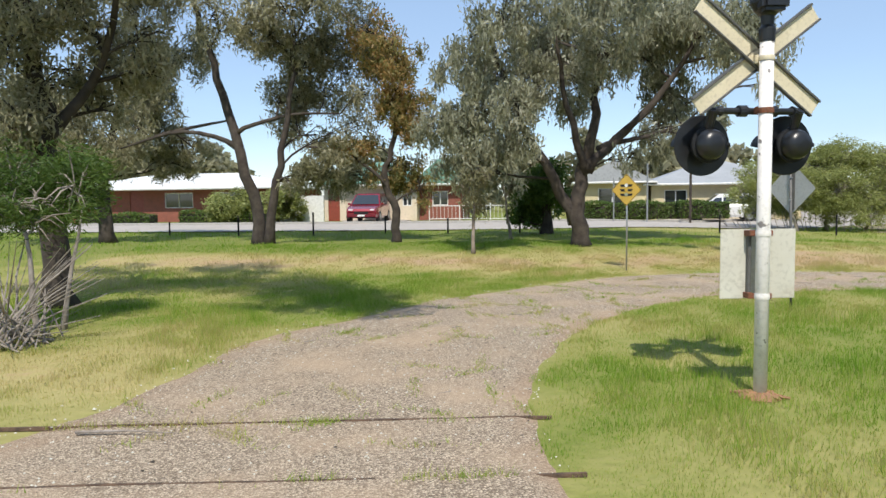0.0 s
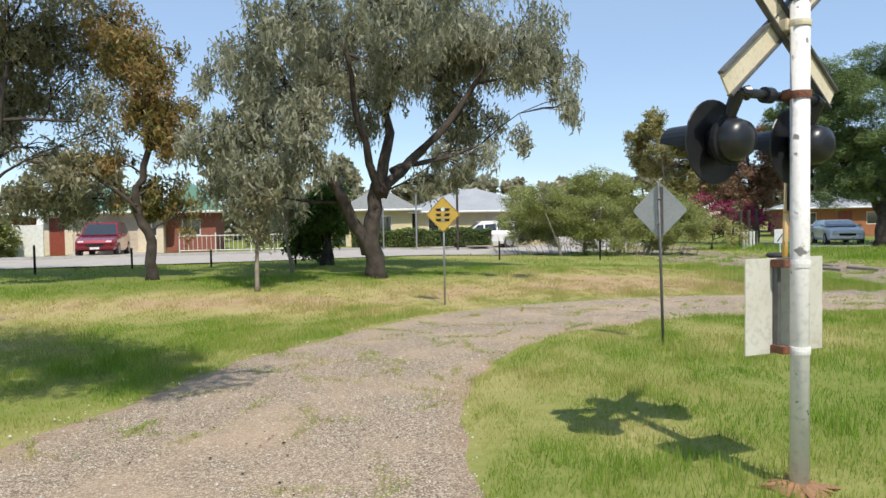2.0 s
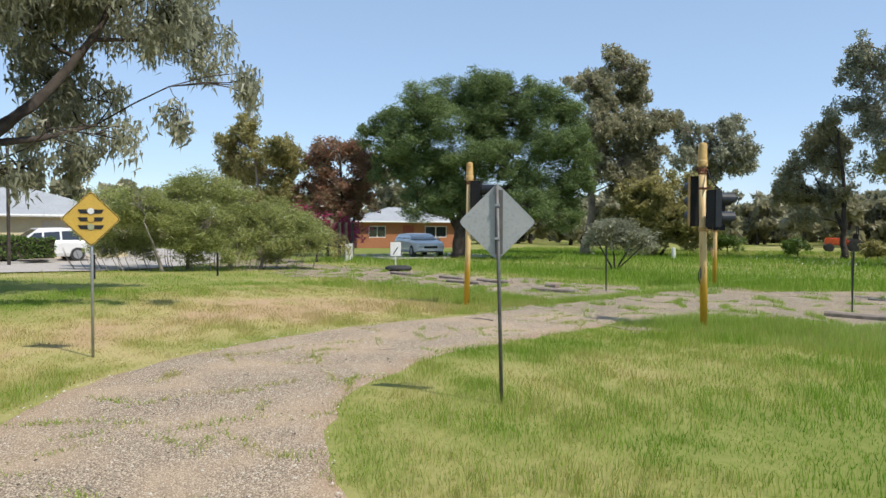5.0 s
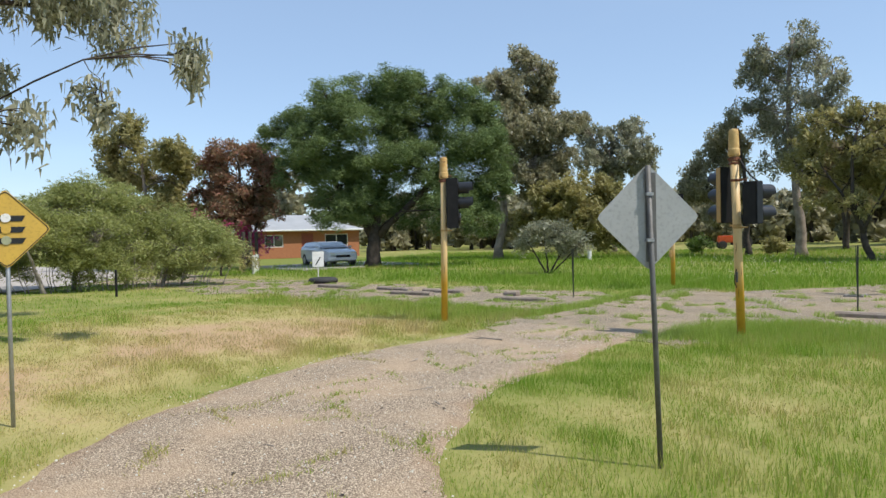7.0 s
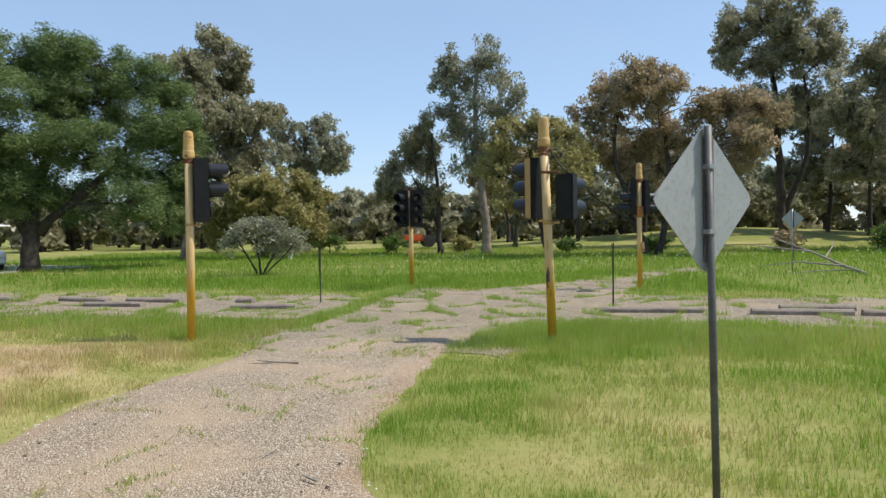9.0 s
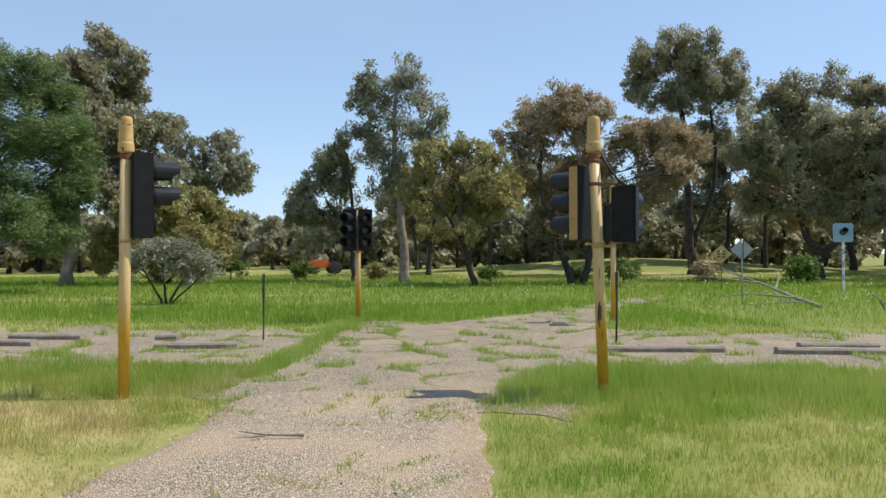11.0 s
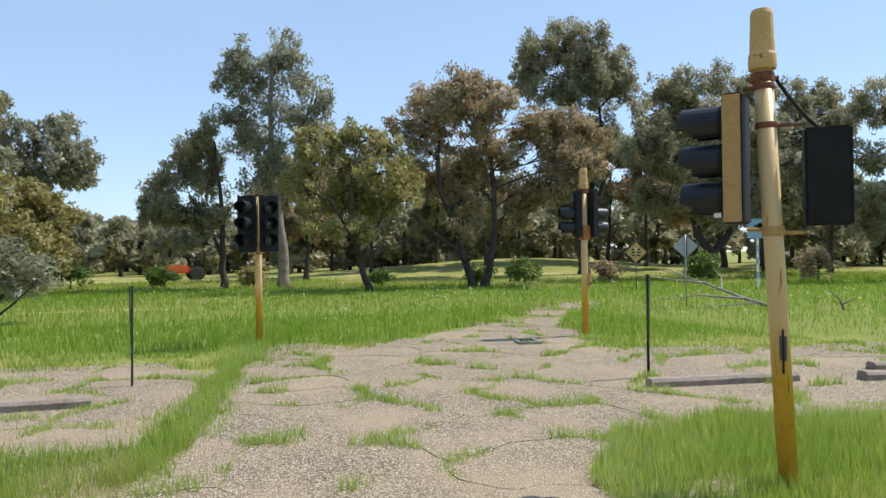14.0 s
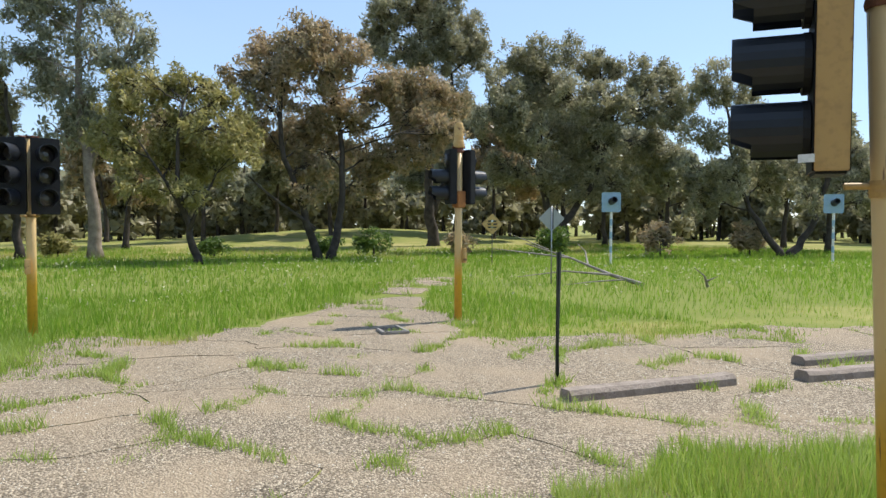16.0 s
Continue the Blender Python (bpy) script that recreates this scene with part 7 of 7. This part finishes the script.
def build_slabs():
    g = np.random.RandomState(21)
    floor = thing("junction_pavement", 0, 0, 0, 0, "broken chip seal pavement with grass growing in the cracks", "pavement", kind="structure")
    seeds = []
    for p in np.arange(6.0, 30.0, 0.9):
        for c in np.arange(-22.0, 40.0, 1.5):
            q = P2 * (p + g.uniform(-0.5, 0.5)) + C2 * (c + g.uniform(-0.85, 0.85))
            seeds.append(q)
    seeds = np.array(seeds)
    ok = np.zeros(len(seeds), bool)
    for da in (-0.3, 0, 0.3):
        for db in (-0.3, 0, 0.3):
            ok |= in_junction(seeds[:, 0] + da, seeds[:, 1] + db)
    cracks = []
    rest = B()
    made = 0
    order = sorted(np.nonzero(ok)[0], key=lambda i: np.hypot(*(seeds[i] - (13, 12.5))))
    for i in order:
        s = seeds[i]
        near = np.nonzero((np.abs(seeds - s).max(1) < 4.4))[0]
        poly = [(s[0] + a, s[1] + b) for a, b in ((-2.2, -2.2), (2.2, -2.2), (2.2, 2.2), (-2.2, 2.2))]
        for j in near:
            if j == i:
                continue
            m = (s + seeds[j]) / 2
            n = (seeds[j] - s) / np.linalg.norm(seeds[j] - s)
            # the same two neighbours always share one crack width
            key = (min(i, j) * 7919 + max(i, j) * 104729) % 1000 / 1000
            gap = 0.0008 if key < 0.45 else 0.003 + 0.016 * (key - 0.45)
            if not ok[j]:
                gap = 0.0
            poly = clip_poly(poly, m[0] - n[0] * gap, m[1] - n[1] * gap, n[0], n[1])
            if len(poly) < 3:
                break
        if len(poly) < 3:
            continue
        ring = []
        for (x0, y0), (x1, y1) in zip(poly, poly[1:] + poly[:1]):
            L = math.hypot(x1 - x0, y1 - y0)
            k = max(1, int(L / 0.10))
            for t in range(k):
                x, y = x0 + (x1 - x0) * t / k, y0 + (y1 - y0) * t / k
                ring.append((x + 0.30 * wob(x, y, 1.1, 2) + 0.07 * wob(x, y, 4, 4) + 0.02 * wob(x, y, 13, 5), y + 0.30 * wob(x, y, 1.1, 7) + 0.07 * wob(x, y, 4, 9) + 0.02 * wob(x, y, 13, 6)))
        tilt = g.normal(0, 0.002, 2)
        bm = B() if made < 290 else rest
        h = -0.003 + g.uniform(0, 0.003)
        top = [bm.verts.new((x, y, h + tilt[0] * (x - s[0]) + tilt[1] * (y - s[1]))) for x, y in ring]
        low = [bm.verts.new((x, y, -0.03)) for x, y in ring]
        bm.faces.new(top)
        for k in range(len(ring)):
            bm.faces.new((low[k], low[(k + 1) % len(ring)], top[(k + 1) % len(ring)], top[k]))
        if made < 290:
            part("slab", bm, M_SLAB, floor)
            made += 1
        # grass in the wider cracks
        for (x0, y0), (x1, y1) in zip(ring, ring[1:] + ring[:1]):
            if wob((x0 + x1) / 2, (y0 + y1) / 2, 1.5, 31) > 0.03:
                cracks.append((x0, y0, x1, y1))
    tagged(part("slab_field", rest, M_SLAB, floor), kind="stuff")
    # tufts along the cracks
    cr = np.array(cracks)
    d = np.sqrt(((cr[:, :2] - (11, 13)) ** 2).sum(1))
    rep = np.clip((24 - d * 0.9), 3, 24).astype(int)
    k = np.repeat(np.arange(len(cr)), rep)
    t = g.uniform(0, 1, len(k))
    x = cr[k, 0] * (1 - t) + cr[k, 2] * t + g.normal(0, 0.06, len(k))
    y = cr[k, 1] * (1 - t) + cr[k, 3] * t + g.normal(0, 0.04, len(k))
    size = np.clip(0.055 + 0.06 * wob_np(x, y, 0.7, 15), 0.015, 0.15)
    h = 1.2 * size * g.uniform(0.5, 1.5, len(x))
    blades("crack_grass", x, y, h, 0.006 + 0.0008 * dist_path(x, y), "green grass sprouting from the cracks of the old seal", M_LUSH, g, lean=0.8)
    # scattered weeds on the drive
    n = 120
    cx, cy = g.uniform(-2, 12.5, n * 8), g.uniform(5, 15, n * 8)
    okd = in_drive(cx, cy)
    cx, cy = cx[okd][:n], cy[okd][:n]
    q = g.randint(0, len(cx), 9000)
    ang = wob_np(cx, cy, 2.0, 6)[q] * 3
    u, v = g.normal(0, 0.19, len(q)), g.normal(0, 0.035, len(q))
    x, y = cx[q] + u * np.cos(ang) - v * np.sin(ang), cy[q] + u * np.sin(ang) + v * np.cos(ang)
    blades("weed", x, y, g.uniform(0.015, 0.06, len(x)), np.full(len(x), 0.008), "small green weeds on the drive", M_BLADE, g, lean=1.4, z=np.full(len(x), 0.03))


build_slabs()


# ---- litter ----
def scatter(name, x, y, z, size, material, label, seed, flat=0.3):
    """Small flakes or stones, four-sided pyramids lying about."""
    g = np.random.RandomState(seed)
    n = len(x)
    a = g.uniform(0, 6.28, n)
    s = size * g.uniform(0.5, 1.5, n)
    e = g.uniform(0.35, 1.0, n)
    ux, uy = np.cos(a), np.sin(a)
    c = np.stack([x, y, z], 1)
    u = np.stack([ux * s, uy * s, 0 * s], 1)
    w = np.stack([-uy * s * e, ux * s * e, 0 * s], 1)
    up = np.stack([g.normal(0, 0.2, n) * s, g.normal(0, 0.2, n) * s, s * flat], 1)
    v = np.stack([c - u, c - w, c + u, c + w, c + up], 1).reshape(-1, 3)
    k = np.arange(n)[:, None, None] * 5
    f = (np.array([(0, 1, 4), (1, 2, 4), (2, 3, 4), (3, 0, 4)])[None] + k).reshape(-1, 3)
    tagged(np_mesh(name, v, f, material), label, "litter", kind="stuff")


g = np.random.RandomState(61)
lx, ly = g.uniform(-3, 13, 4000), g.uniform(4.5, 15.5, 4000)
ok = in_drive(lx, ly) & (g.uniform(0, 1, 4000) < 0.10 + 0.25 * (wob_np(lx, ly, 0.5, 4) > 0.2))
scatter("leaf_litter", lx[ok], ly[ok], np.full(ok.sum(), 0.028), 0.014, M_BARK, "dry bark flakes and gum leaves strewn on the drive", 3, 0.3)
k = g.randint(20, 150, 60)
scatter("pebbles", EDGE_L[k, 0] + g.normal(0, 0.14, 60), EDGE_L[k, 1] + g.normal(0, 0.14, 60), np.full(60, 0.012), 0.013, M_PLATE, "pale pebbles along the edge of the drive", 4, 0.8)
sx, sy = g.uniform(-3, 13, 9000), g.uniform(4.5, 15.5, 9000)
ok = in_drive(sx, sy)
scatter("loose_stones", sx[ok], sy[ok], np.full(ok.sum(), 0.022), 0.009, M_PLATE, "loose pale road stones on the drive", 5, 0.8)
jx, jy = g.uniform(12, 20, 14000), g.uniform(4, 17, 14000)
ok = in_junction(jx, jy)
scatter("loose_stones", jx[ok], jy[ok], np.full(ok.sum(), -0.006), 0.009, M_PLATE, "loose pale road stones on the junction", 6, 0.8)


def drain_pit(x, y, rz):
    s = thing("drain_pit", x, y, 0, rz, "broken concrete drain pit with a dark opening", "drain")
    bm = B()
    for q in ((-0.3, -0.2, 0.3, -0.14), (-0.3, 0.14, 0.1, 0.2), (-0.3, -0.14, -0.24, 0.14)):
        box(bm, q[0], q[1], -0.05, q[2], q[3], 0.04, 0.01)
    part("concrete_frame", bm, mat("stained_concrete", (0.3, 0.28, 0.25), 0.9, bump=0.4), s)
    # solid black block: the shade inside the opening put in as colour
    bm = B()
    box(bm, -0.24, -0.14, -0.05, 0.3, 0.14, 0.016)
    part("opening_shade", bm, M_MATT, s)


drain_pit(19.7, 7.6, -17)


def tractor(x, y, rz):
    s = thing("tractor", x, y, 0, rz, "small orange ride-on tractor far across the park", "tractor")
    bm = B()
    box(bm, -0.2, -0.35, 0.5, 1.3, 0.35, 1.05, 0.08)
    box(bm, -1.0, -0.5, 0.5, -0.2, 0.5, 0.85, 0.06)
    part("body", bm, M_ORANGE, s)
    bm = B()
    box(bm, -0.9, -0.3, 0.85, -0.6, 0.3, 1.4, 0.05)
    part("seat", bm, M_MATT, s)
    bm = B()
    for e in (-0.45, 0.45):
        tube(bm, [(-0.9, e, 0.85), (-0.9, e, 1.9)], 0.03, 6)
    tube(bm, [(-0.9, -0.45, 1.9), (-0.9, 0.45, 1.9)], 0.03, 6)
    part("roll_bar", bm, M_MATT, s)
    for wx, r in ((-0.7, 0.5), (1.0, 0.32)):
        for e in (-0.6, 0.6):
            bm = B()
            lathe(bm, [(r * 0.6, -0.12), (r, -0.1), (r, 0.1), (r * 0.6, 0.12)], 18, pose(wx, e, r, 90, 0, 0))
            part("wheel", bm, M_RUBBER, s)


tractor(61.6, 10.7, 100)
